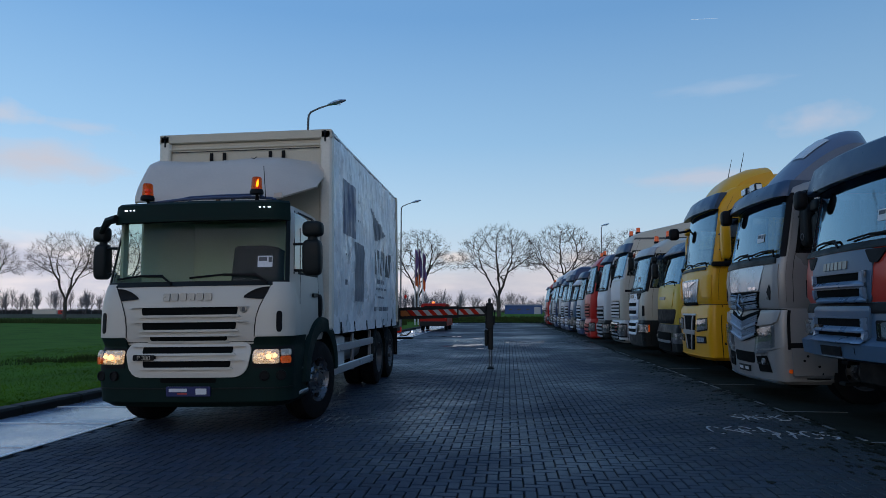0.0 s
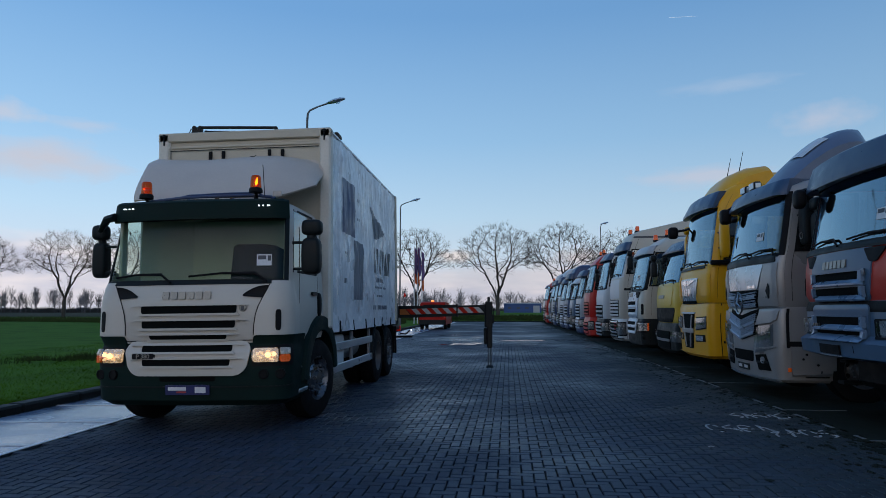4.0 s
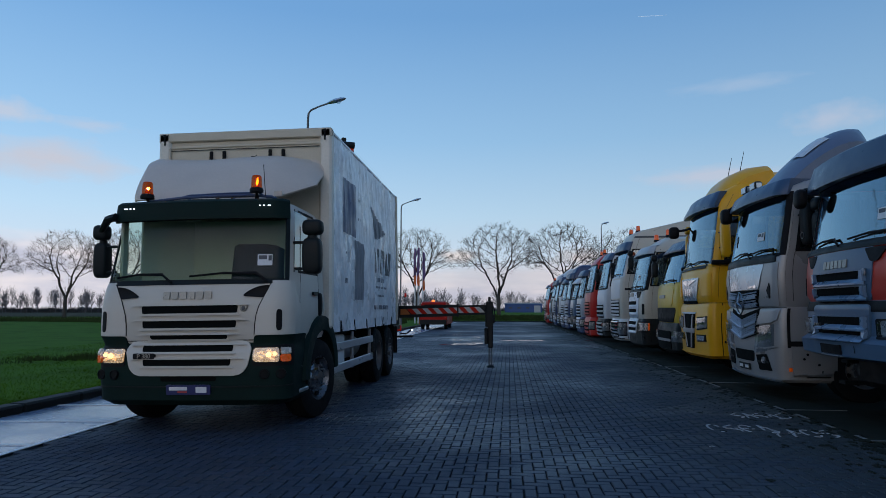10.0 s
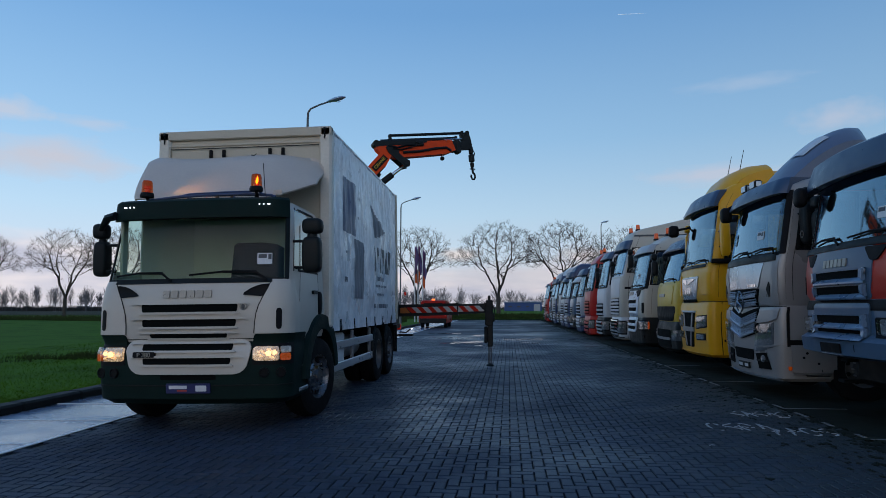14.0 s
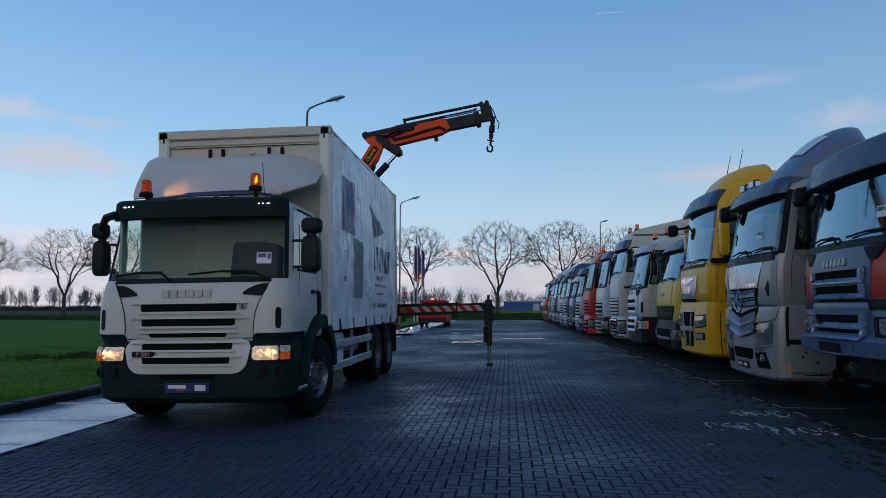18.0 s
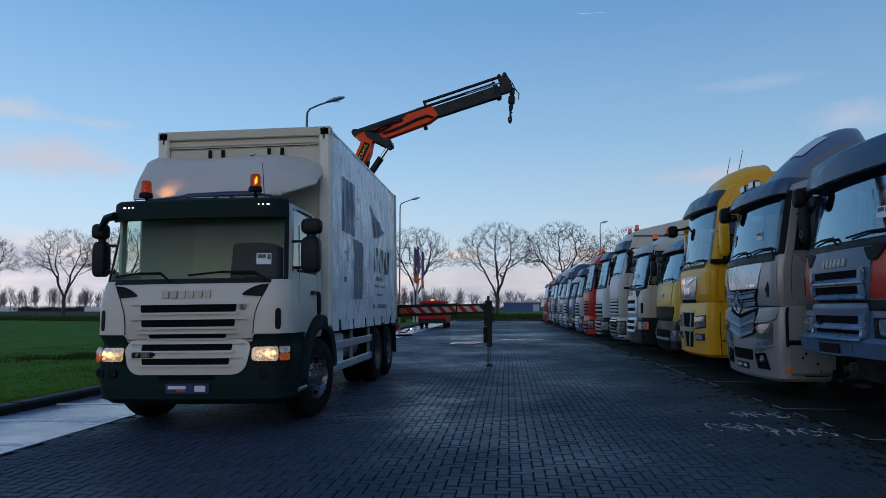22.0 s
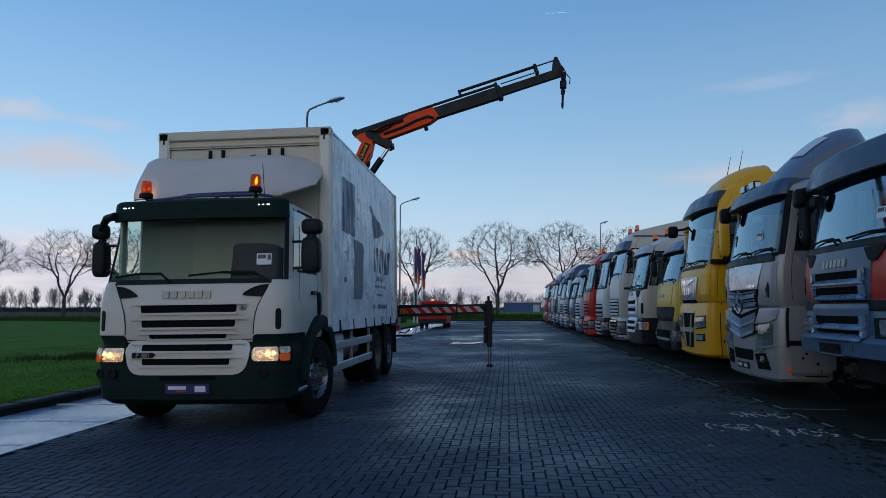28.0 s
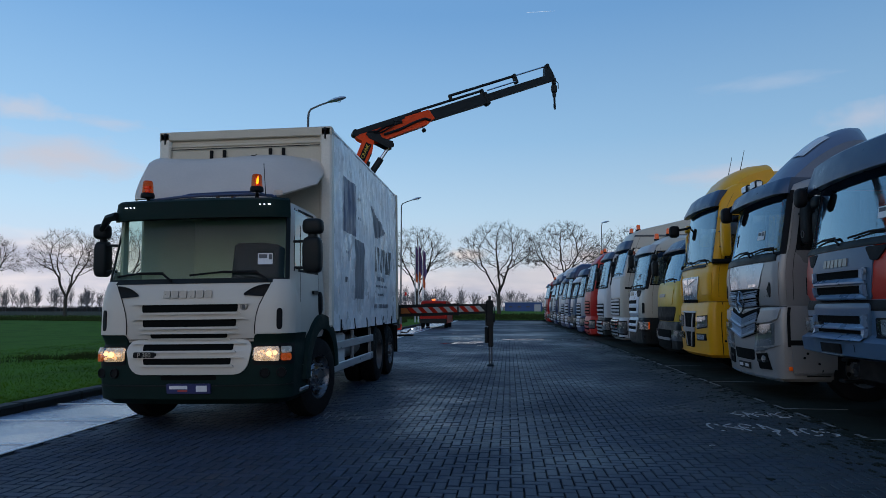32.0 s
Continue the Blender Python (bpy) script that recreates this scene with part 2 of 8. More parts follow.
        for d in vs:
            e = min(d, h - d)
            cut = 0 if e >= r or r == 0 else r - math.sqrt(max(0, r * r - (r - e) ** 2))
            k = d / h if h else 0
            ua, ub = u[0] + (u[2] - u[0]) * k, u[1] + (u[3] - u[1]) * k
            s = 1 if ub > ua else -1
            ua, ub = ua + s * cut / wide, ub - s * cut / wide
            z = v0 + (v1 - v0) * k
            rows.append([fn(ua + (ub - ua) * i / nu, z, off) for i in range(nu + 1)])
            back.append([fn(ua + (ub - ua) * i / nu, z, off - depth) for i in range(nu + 1)])
        self.sheet(rows)
        rim = lambda g: g[0] + [q[-1] for q in g[1:-1]] + g[-1][::-1] + [q[0] for q in g[-2:0:-1]]
        self.sheet([rim(back), rim(rows)], True)
        return self

    def quad(self, fn, corners, off=.01, depth=.02, nu=6, nv=4, dome=0.0):
        """A four-cornered plate on the surface fn: corners (u, v) from lower left round by lower right and upper right; dome lifts its middle."""
        a, b, c, d = corners

        def at(i, j, o):
            s, t = i / nu, j / nv
            u = (a[0] * (1 - s) + b[0] * s) * (1 - t) + (d[0] * (1 - s) + c[0] * s) * t
            v = (a[1] * (1 - s) + b[1] * s) * (1 - t) + (d[1] * (1 - s) + c[1] * s) * t
            return fn(u, v, o + dome * 16 * s * (1 - s) * t * (1 - t))
        rows = [[at(i, j, off) for i in range(nu + 1)] for j in range(nv + 1)]
        back = [[at(i, j, off - depth) for i in range(nu + 1)] for j in range(nv + 1)]
        self.sheet(rows)
        rim = lambda g: g[0] + [q[-1] for q in g[1:-1]] + g[-1][::-1] + [q[0] for q in g[-2:0:-1]]
        self.sheet([rim(back), rim(rows)], True)
        return self


def part(name, m, material, parent=None, label="", sharp=35):
    """Links a mesh as one object, under a thing or a part when one is given."""
    me = bpy.data.meshes.new(name)
    me.from_pydata([tuple(p) for p in m.v], [], m.f)
    me.materials.append(material)
    bm = bmesh.new()
    bm.from_mesh(me)
    bmesh.ops.recalc_face_normals(bm, faces=bm.faces)
    bm.to_mesh(me)
    bm.free()
    me.polygons.foreach_set("use_smooth", [True] * len(me.polygons))
    me.set_sharp_from_angle(angle=radians(sharp))
    ob = new(name, me)
    if parent:
        ob.parent = parent
    if label:
        ob["label"] = label
    return ob


def thing(name, m, label, category, group="", kind=""):
    ob = new(name)
    ob.empty_display_size = .3
    ob.matrix_world = m
    return tagged(ob, label, category, group, kind)


def solid(name, mesh, material, label, category="", group="", kind="", sharp=35):
    return tagged(part(name, mesh, material, None, "", sharp), label, category, group, kind)


def lettering(name, text, size, material, parent, m, depth=.006):
    cu = bpy.data.curves.new(name, "FONT")
    cu.body, cu.size, cu.extrude, cu.align_x, cu.align_y = text, size, depth, "CENTER", "CENTER"
    tmp = bpy.data.objects.new(name, cu)
    me = bpy.data.meshes.new_from_object(tmp)
    bpy.data.objects.remove(tmp)
    me.materials.clear()
    me.materials.append(material)
    ob = new(name, me)
    ob.parent = parent
    ob.matrix_local = m
    return ob
# ---- the cab of a truck: front at y = 0 looking to -y, x across, z up ----
class Hull:
    """A wrap-around surface: p from 0 (middle of the front) by 1 and 2 (start and end of the rounded corner) to 3 (rear edge), negative on the other side."""

    def __init__(self, levels, rear, bow=.1, rc=.24, high=None):
        self.levels, self.rear, self.bow, self.rc = levels, rear, bow, rc
        self.high = high or (lambda z: z)

    def at(self, z):
        lv = self.levels
        if z <= lv[0][0]:
            return lv[0][1:]
        for a, b in zip(lv, lv[1:]):
            if z <= b[0]:
                k = (z - a[0]) / (b[0] - a[0])
                return tuple(a[i] + (b[i] - a[i]) * k for i in range(1, len(a)))
        return lv[-1][1:]

    def __call__(self, p, z, off=0.0):
        row = self.at(z)
        yf, w = row[0], row[1]
        rear = self.rear - (row[2] if len(row) > 2 else 0)
        rc = min(self.rc, w * .8)
        s, q = (1 if p >= 0 else -1), abs(p)
        flat = w - rc
        if q <= 1:
            x = q * flat
            y = yf + self.bow * (x / w) ** 2
            nx, ny = 2 * self.bow * x / w / w, -1
        elif q <= 2:
            a = (q - 1) * math.pi / 2
            x, y = flat + rc * math.sin(a), yf + self.bow * (flat / w) ** 2 + rc * (1 - math.cos(a))
            nx, ny = math.sin(a), -math.cos(a)
        else:
            y0 = yf + self.bow * (flat / w) ** 2 + rc
            x, y, nx, ny = w, y0 + (rear - y0) * (q - 2), 1, 0
        d = math.hypot(nx, ny)
        return Vector((s * (x + off * nx / d), y + off * ny / d, self.high(z)))

    def p_at(self, y, z):
        """The p of a place on the flank y behind the front."""
        row = self.at(z)
        rear = self.rear - (row[2] if len(row) > 2 else 0)
        y0 = row[0] + self.bow * ((row[1] - self.rc) / row[1]) ** 2 + self.rc
        return 2 + (y - y0) / (rear - y0)

    def shell(self, z0, z1, holes=(), off=0.0, cap=True, floor=False):
        ps = {0, .5, 1, 1.2, 1.4, 1.6, 1.8, 2, 2.5, 3}
        zs = {z0, z1} | {l[0] for l in self.levels if z0 < l[0] < z1}
        for a, b, c, d in holes:
            ps |= {abs(a), abs(b)}
            zs |= {c, d}
        ps = sorted(ps | {-p for p in ps})
        zs = sorted(zs)
        m = Mesh()
        n = len(ps)
        fs = []
        for j in range(len(zs) - 1):
            for i in range(n - 1):
                pc, zc = (ps[i] + ps[i + 1]) / 2, (zs[j] + zs[j + 1]) / 2
                if any(a < pc < b and c < zc < d for a, b, c, d in holes):
                    continue
                fs.append((j * n + i, j * n + i + 1, (j + 1) * n + i + 1, (j + 1) * n + i))
            fs.append((j * n + n - 1, j * n, (j + 1) * n, (j + 1) * n + n - 1))
        if cap:
            fs.append(tuple((len(zs) - 1) * n + i for i in range(n)))
        if floor:
            fs.append(tuple(range(n))[::-1])
        m.add([self(p, z, off) for z in zs for p in ps], fs)
        return m


part_of = part


def wheel(parent, x, y, r=.52, width=.3, turned=1, front=True, double=False, fine=False, steer=0.0, drop=0.0):
    """A truck wheel; turned is the side to which its face looks, steer its turn about the upright, drop how far its axle is sprung down."""
    s = turned
    ca, sa = math.cos(radians(steer)), math.sin(radians(steer))

    def part(name, mesh, material, under):
        mesh.v = [(x + (p[0] - x) * ca - (p[1] - y) * sa, y + (p[0] - x) * sa + (p[1] - y) * ca, p[2] - drop) for p in mesh.v]
        return part_of(name, mesh, material, under)
    t = Mesh()
    pr = [(-width / 2, r * .56), (-width / 2, r * .86), (-width * .42, r * .97), (-width * .3, r), (width * .3, r), (width * .42, r * .97), (width / 2, r * .86), (width / 2, r * .56)]
    t.lathe(pr, (x, y, r), (s, 0, 0), 40)
    for k in (-.18, 0, .18):
        t.lathe([(width * k - .012, r * .985), (width * k - .012, r + .004), (width * k + .012, r + .004), (width * k + .012, r * .985)], (x, y, r), (s, 0, 0), 40)
    if double:
        t.lathe([(a - width * 1.1, b) for a, b in pr], (x, y, r), (s, 0, 0), 32)
    tyre = part("tyre", t, TYRE, parent)
    rm = Mesh()
    h = width / 2
    if front:
        prof = [(h * .7, r * .57), (h * .98, r * .585), (h * .98, r * .54), (h * .55, r * .5), (h * .35, r * .46), (h * .5, r * .36), (h * .75, r * .30), (h * .8, r * .2), (h * 1.1, r * .17), (h * 1.15, 0)]
    else:
        prof = [(h * .7, r * .57), (h * .98, r * .585), (h * .98, r * .54), (-h * .2, r * .5), (-h * .4, r * .42), (-h * .3, r * .3), (h * .5, r * .27), (h * .6, r * .2), (h * .6, 0)]
    rm.lathe(prof, (x, y, r), (s, 0, 0), 32)
    rim = part("rim", rm, RIM_BRIGHT if fine and steer else RIM, parent)
    hb = Mesh()
    for k in range(10):
        a = 2 * math.pi * k / 10
        q = Vector((x + s * (h * .72 if front else -h * .3), y + r * .32 * math.cos(a), r + r * .32 * math.sin(a)))
        if fine:
            part("wheel_nut", Mesh().tube([q, q + Vector((s * .05, 0, 0))], .016, 6), STEEL, rim)
        else:
            hb.tube([q, q + Vector((s * .05, 0, 0))], .016, 6)
    if not fine:
        part("wheel_nuts", hb, STEEL, rim)["kind"] = "stuff"
    if front:
        ho = Mesh()
        for k in range(8):
            a = 2 * math.pi * (k + .5) / 8
            q = Vector((x + s * h * .46, y + r * .43 * math.cos(a), r + r * .43 * math.sin(a)))
            if fine:
                part("hand_hole", Mesh().tube([q, q + Vector((s * .012, 0, 0))], .05, 10), BLACK, rim)
            else:
                ho.tube([q, q + Vector((s * .012, 0, 0))], .035, 8)
        if not fine:
            part("hand_holes", ho, BLACK, rim)["kind"] = "stuff"
    return tyre


def mirror(parent, side, y, z, w, x_out=.30, arm_z=.15, big=(.24, .46), small=(.26, .2), matl=None):
    """A pair of outside mirrors on arms: side is -1 or 1, w half the cab's width."""
    matl = matl or BLACKP
    xc = side * (w + x_out * .75)
    m = Mesh()
    m.pod((xc, y, z), (big[0], .19, big[1]), 4.5)
    hous = part("mirror_housing", m, matl, parent)
    m = Mesh()
    m.box((xc, y + .094, z), (big[0] * .74, .008, big[1] * .80), .004)
    part("mirror_glass", m, CHROME, hous)
    if small:
        m = Mesh()
        m.pod((xc + side * .01, y - .01, z + big[1] / 2 + small[1] / 2 + .03), (small[0], .18, small[1]), 3.6)
        part("wide_mirror", m, matl, parent)
        part("mirror_neck", Mesh().tube([(xc, y, z + big[1] / 2 - .04), (xc, y, z + big[1] / 2 + .07)], [big[0] * .3, big[0] * .22], 10), matl, parent)
    for dz in (arm_z, -arm_z * 1.2):
        m = Mesh().tube([(side * (w - .02), y - .05, z + dz + .02), (side * (w + x_out * .3), y - .05, z + dz + .02), (xc, y, z + dz)], .018, 8)
        part("mirror_arm", m, BLACKP, parent)


def beacon(parent, x, y, z, s=1.0, g_amber=None):
    m = Mesh()
    m.lathe([(0, 0), (0, .075 * s), (.03 * s, .075 * s), (.05 * s, .066 * s), (.055 * s, 0)], (x, y, z), (0, 0, 1), 16)
    part("beacon_base", m, BLACK, parent)
    m = Mesh()
    m.lathe([(.05 * s, .062 * s), (.17 * s, .056 * s), (.19 * s, .045 * s), (.195 * s, 0)], (x, y, z), (0, 0, 1), 16)
    dome = part("beacon_dome", m, g_amber or AMBER, parent, "amber beacon dome")
    dome.visible_shadow = not g_amber
    return dome


def truck(name, m, label, S, group=""):
    """A truck in parts from a style sheet S."""
    g = S.get
    root = thing(name, m, label, "truck", group)
    body, low = S["body"], S.get("low", BLACKP)
    tilt = g("tilt", 0)
    high = g("high", lambda z: z)
    hull = Hull(S["levels"], g("rear", 1.75), g("bow", .1), g("rc", .24), high)
    bump = Hull(S["bumper"], g("arch", .92), g("bow", .1), g("rc", .24), high)

    def add(nm, mesh, material, parent=None, lab="", sharp=35):
        ob = part(nm, mesh, material, parent or root, lab, sharp)
        return ob
    z0, z1 = S["levels"][0][0], S["levels"][-1][0]
    wp, wz0, wz1 = S["screen"]
    sy0, sy1, sz0, sz1 = S["side"]
    holes = [(-wp, wp, wz0, wz1)]
    zc = (sz0 + sz1) / 2
    q0, q1 = hull.p_at(sy0, zc), hull.p_at(sy1, zc)
    holes += [(q0, q1, sz0, sz1), (-q1, -q0, sz0, sz1)]
    cabin = add("cab_body", hull.shell(z0, z1, holes, floor=True), body)
    add("cab_lining", hull.shell(z0 + .04, min(z1 - .08, wz1 + .18), holes, -.05, True, True), g("lining", LINING))
    # windows
    add("windscreen", Mesh().patch(hull, (-wp, wp), (wz0, wz1), -.004, .008, .05, 28, 4, .9), g("glass", GLASS)).visible_shadow = False
    for s in (-1, 1):
        add("side_window", Mesh().patch(hull, (s * q0, s * q1), (sz0, sz1), -.004, .008, .03, 4, 3, .9), GLASS_CLEAR if g("clear_side") else GLASS_D).visible_shadow = False
        ws = Mesh()
        for uu, vv in (((q0 - .03, q0), (sz0 - .03, sz1 + .03)), ((q1, q1 + .03), (sz0 - .03, sz1 + .03)), ((q0 - .03, q1 + .03), (sz0 - .035, sz0)), ((q0 - .03, q1 + .03), (sz1, sz1 + .03))):
            ws.patch(hull, (s * uu[0], s * uu[1]), vv, .004, .012, 0, 3, 2)
        add("window_seal", ws, BLACK)
    # black surround of the screen
    fr = Mesh()
    fr.patch(hull, (-wp - .04, wp + .04), (wz0 - .05, wz0 + .012), .004, .02, .02, 28, 1)
    fr.patch(hull, (-wp - .04, wp + .04), (wz1 - .012, wz1 + .05), .004, .02, .02, 28, 1)
    for s in (-1, 1):
        fr.patch(hull, (s * (wp - .03), s * (wp + g("pillar", .12))), (wz0 - .03, wz1 + .03), .005, .02, .02, 4, 4)
    add("screen_seal", fr, g("seal", BLACKP))
    # dashboard, steering wheel, seats and rear wall inside
    hw0, hw1 = high(wz0), high(wz1)
    d = Mesh().box((0, .66, hw0 - .1), (2.0, .5, .18), .06)
    add("dashboard", d, BLACKP)
    for sx in g("seats", (-.55, .6)):
        st = Mesh().box((sx, 1.22, hw0 - .22), (.5, .5, .16), .06).box((sx, 1.45, hw0 + .12), (.48, .14, .62), .06).box((sx, 1.45, hw0 + .5), (.28, .1, .2), .05)
        add("seat", st, LINING, None, "dark fabric seat")
    if g("wheelside", 1):
        x = -.55 if g("wheelside", 1) < 0 else .55
        rg = Mesh()
        pts = [Vector((x + .22 * math.cos(a), .86 + .1 * math.sin(a), hw0 + .06 + .19 * math.sin(a))) for a in [k * math.pi / 10 for k in range(21)]]
        add("steering_wheel", rg.tube(pts, .016, 6, False).tube([(x, .86, hw0 + .06), (x, .74, hw0 - .08)], .03), BLACK)
    add("rear_panel", Mesh().box((0, g("rear", 1.75) - .12, (high(z0) + hw1) / 2 + .05), (2 * S["levels"][2][2] - .24, .05, hw1 - high(z0) - .1), .02), g("lining", LINING))
    # wipers
    for x0, x1 in g("wipers", ((-.62, -.02), (.12, .72))):
        pa = hull(max(-1.3, min(1.3, x0 / .9)), wz0 + .05, .035)
        pb = hull(max(-1.3, min(1.3, x1 / .9)), wz0 + .085, .03)
        pc = hull(max(-1.3, min(1.3, (x1 + .12) / .9)), wz0 - .02, .03)
        mid = (pa + pb) / 2 + Vector((0, -.012, .018))
        add("wiper", Mesh().tube([pa, mid, pb], .013, 6).tube([mid, pb + Vector((0, -.012, -.01)), pc], .016, 6), BLACK)
    # door seams and handles
    for s in (-1, 1):
        for y in g("seams", (.52, 1.36)):
            q = hull.p_at(y, 1.5)
            sm = Mesh().patch(hull, (s * (q - .0016), s * (q + .0016)), (g("door_z", 1.18), z1 - .35), .003, .006, .0, 1, 8)
            add("door_seam", sm, BLACK)
        q = hull.p_at(g("handle_y", 1.15), 1.6)
        add("door_handle", Mesh().patch(hull, (s * (q - .08), s * (q + .08)), (g("handle_z", 1.62), g("handle_z", 1.62) + .05), .03, .03, .02, 3, 1), BLACKP)
    # bumper and lower front
    bz0, bz1 = S["bumper"][0][0], S["bumper"][-1][0]
    bp = add("bumper", bump.shell(bz0, bz1, floor=True), low)
    for kind, u, v, off, matl, r in g("trim", ()):
        h = bump if sum(v) / 2 < bz1 else hull
        add(kind, Mesh().patch(h, u, v, off, .03, r, max(4, int(abs(u[1] - u[0]) * 7)), 3, .95), matl)
    for kind, cs, off, matl in g("quads", ()):
        h = bump if sum(c[1] for c in cs) / 4 < bz1 else hull
        for s in (-1, 1):
            add(kind, Mesh().quad(h, [(s * c[0], c[1]) for c in cs], off, .03), matl)
    for half, za, zb, o0, o1, matl in g("lips", ()):
        h = bump if (za + zb) / 2 < bz1 else hull
        rows = []
        for k in range(15):
            p = half * (k / 7 - 1)
            e = 1 if abs(k - 7) < 7 else .25
            rows.append([h(p, zb, o0), h(p * .99, zb - (zb - za) * .15, o0 + (o1 - o0) * .25 * e), h(p * .97, za + (zb - za) * .35, o0 + (o1 - o0) * e), h(p * .97, za + .008, o0 + (o1 - o0) * e), h(p * .97, za, o0 + (o1 - o0) * .8 * e), h(p, za, o0 - .01)])
        add("grille_lip", Mesh().sheet(rows), matl, None, "", 30)
    if g("sill_gap", 1):
        for s in (-1, 1):
            q = bump.p_at(g("gap_y", .56), (bz0 + bz1) / 2)
            add("panel_gap", Mesh().patch(bump, (s * (q - .012), s * (q + .012)), (bz0 + .06, bz1 - .02), .004, .02, .01, 2, 4), BLACK)
    # lamps
    for s in (-1, 1):
        hu, hz, lit = S["lamp"][:3]
        slant = S["lamp"][3] if len(S["lamp"]) > 3 else None
        face = Mesh()
        if slant:
            face.quad(bump, [(s * c[0], c[1]) for c in slant], .008, .03, 8, 4)
        else:
            face.patch(bump if hz[1] <= bz1 + .02 else hull, (s * hu[0], s * hu[1]), hz, .006, .03, .03, 6, 3, .7)
        lp = add("headlight", face, HEAD_REF if lit else g("lamp_mat", LAMP_OFF), None, "lit headlight" if lit else "")
        hh = bump if hz[1] <= bz1 + .02 else hull
        c = hh(s * (hu[0] * .62 + hu[1] * .38), (hz[0] + hz[1]) / 2, .02)
        c2 = hh(s * (hu[0] * .25 + hu[1] * .75), (hz[0] + hz[1]) / 2 + .01, .02)
        for q, rr in ((c, .034), (c2, .024)):
            bl = Mesh().lathe([(-.01, rr), (.012, rr * .9), (.022, rr * .5), (.026, 0)], q, (s * .15, -1, 0), 14)
            part("bulb", bl, HEAD_ON if lit else STEEL, lp)
        if lit:
            fc = Mesh()
            rnd = random.Random(5 + s)
            for k in range(16):
                u = hu[0] + (hu[1] - hu[0]) * rnd.uniform(.12, .9)
                fc.box(hh(s * u, hz[0] + (hz[1] - hz[0]) * rnd.uniform(.15, .85), .014), (rnd.uniform(.012, .05), .012, rnd.uniform(.008, .03)), .003)
            part("reflector_facets", fc, HEAD_FACET, lp)
        cov = Mesh().quad(hh, [(s * c[0], c[1]) for c in slant], .05, .012, 8, 4, .01) if slant else Mesh().patch(hh, (s * hu[0], s * hu[1]), hz, .05, .012, .04, 6, 3, .7)
        part("lens", cov, LENS, lp).visible_shadow = False
        if g("indicator"):
            iu = g("indicator")
            add("indicator", Mesh().patch(hh, (s * iu[0], s * iu[1]), g("indicator_z", hz), .045, .05, .03, 4, 2, .6), AMBER, None, "amber indicator lamp")
        for fx, fz in g("fogs", ()):
            q = bump(s * fx, fz, .0)
            add("fog_lamp", Mesh().lathe([(-.02, .062), (.016, .062), (.02, .052), (.006, .048), (.004, 0)], q, (s * .3, -1, 0), 16), BLACK)
    # visor
    if g("visor"):
        vz, vh, out, vm = g("visor")
        rows = []
        for k in range(25):
            p = g("visor_wrap", 1.75) * (k / 12 - 1)
            a, b = hull(p, vz + vh, .0), hull(p, vz, 0)
            e = out * (1 if abs(p) < 1.2 else max(.3, 1 - (abs(p) - 1.2) * 1.2))
            nrm = hull(p, vz, 1) - hull(p, vz, 0)
            t = Vector((b.x, b.y, a.z)).lerp(a, g("visor_lean", .55))
            rows.append([a + Vector((0, 0, .012)), t + nrm * e * .55, t + nrm * e * .82 + Vector((0, 0, -.03)), b + nrm * e + Vector((0, 0, vh * .15)), b + nrm * e, b + nrm * (e - .03), b + nrm * .004 + Vector((0, 0, vh * g("visor_under", .05)))])
        vis = add("sun_visor", Mesh().sheet(rows).add(rows[0], [(0, 1, 2, 3, 4, 5, 6)]).add(rows[-1], [(0, 1, 2, 3, 4, 5, 6)]), vm)
        for s in (-1, 1):
            for k in range(g("visor_leds", 0)):
                q = hull(s * (g("led_p", 1.06) - k * .056), vz, out * .97)
                q.z = high(vz + vh * .62)
                part("led", Mesh().box(q, (.013, .02, .014), .004), LED, vis)
    # mirrors
    for s in (-1, 1):
        if not g("mirrors", 1):
            break
        slim = g("slim", 1.0) if s < 0 else 1.0
        mw = hull.at(g("mirror_z", 2.1))[1]
        mirror(root, s, g("mirror_y", .5), high(g("mirror_z", 2.1)), mw, g("mirror_out", .3), matl=g("mirror_mat"), big=(g("mirror_big", (.24, .46))[0] * slim, g("mirror_big", (.24, .46))[1]), small=(.26 * slim, .2))
    # wheels, mudguards, chassis
    ax = S["axles"]
    for i, y in enumerate(ax):
        for s in (-1, 1):
            wheel(root, s * 1.06, y - (g("lead", 0) if i == 0 and s < 0 else 0), g("radius", .52), .31, s, i != 1, i == 1, g("fine", 0), g("steer", 0) if i == 0 else 0, g("drop", 0) + (.0148 * s if g("drop") else 0))
            if i == 0 or g("rear_guards", 1):
                arc = []
                for k in range(13):
                    a = math.pi * (1.02 - k / 12 * (1.04 if i else 1.0))
                    arc.append((y + .64 * math.cos(a), .54 + .66 * math.sin(a)))
                inner = [(yy * .97 + y * .03, zz - .025) for yy, zz in arc]
                mg = Mesh().sheet([[(s * .86, *q) for q in inner], [(s * .86, *q) for q in arc], [(s * 1.2, *q) for q in arc], [(s * 1.235, q[0], q[1] - .03) for q in arc], [(s * 1.235, *q) for q in inner], [(s * .86, *q) for q in inner]])
                add("mudguard", mg, BLACKP, None, "", 25)
    L = g("length", 6.0)
    ch = Mesh()
    for s in (-1, 1):
        ch.box((s * .42, .55 + L / 2, .88), (.09, L - .6, .28), .02)
    for y in range(2, int(L), 2):
        ch.box((0, y, .88), (.8, .1, .2), .02)
    for y in ax:
        ch.tube([(-1.0, y, .52), (1.0, y, .52)], .07, 8)
    ch.box((0, .9, .75), (1.0, .9, .6), .08)
    add("chassis", ch, BLACK)
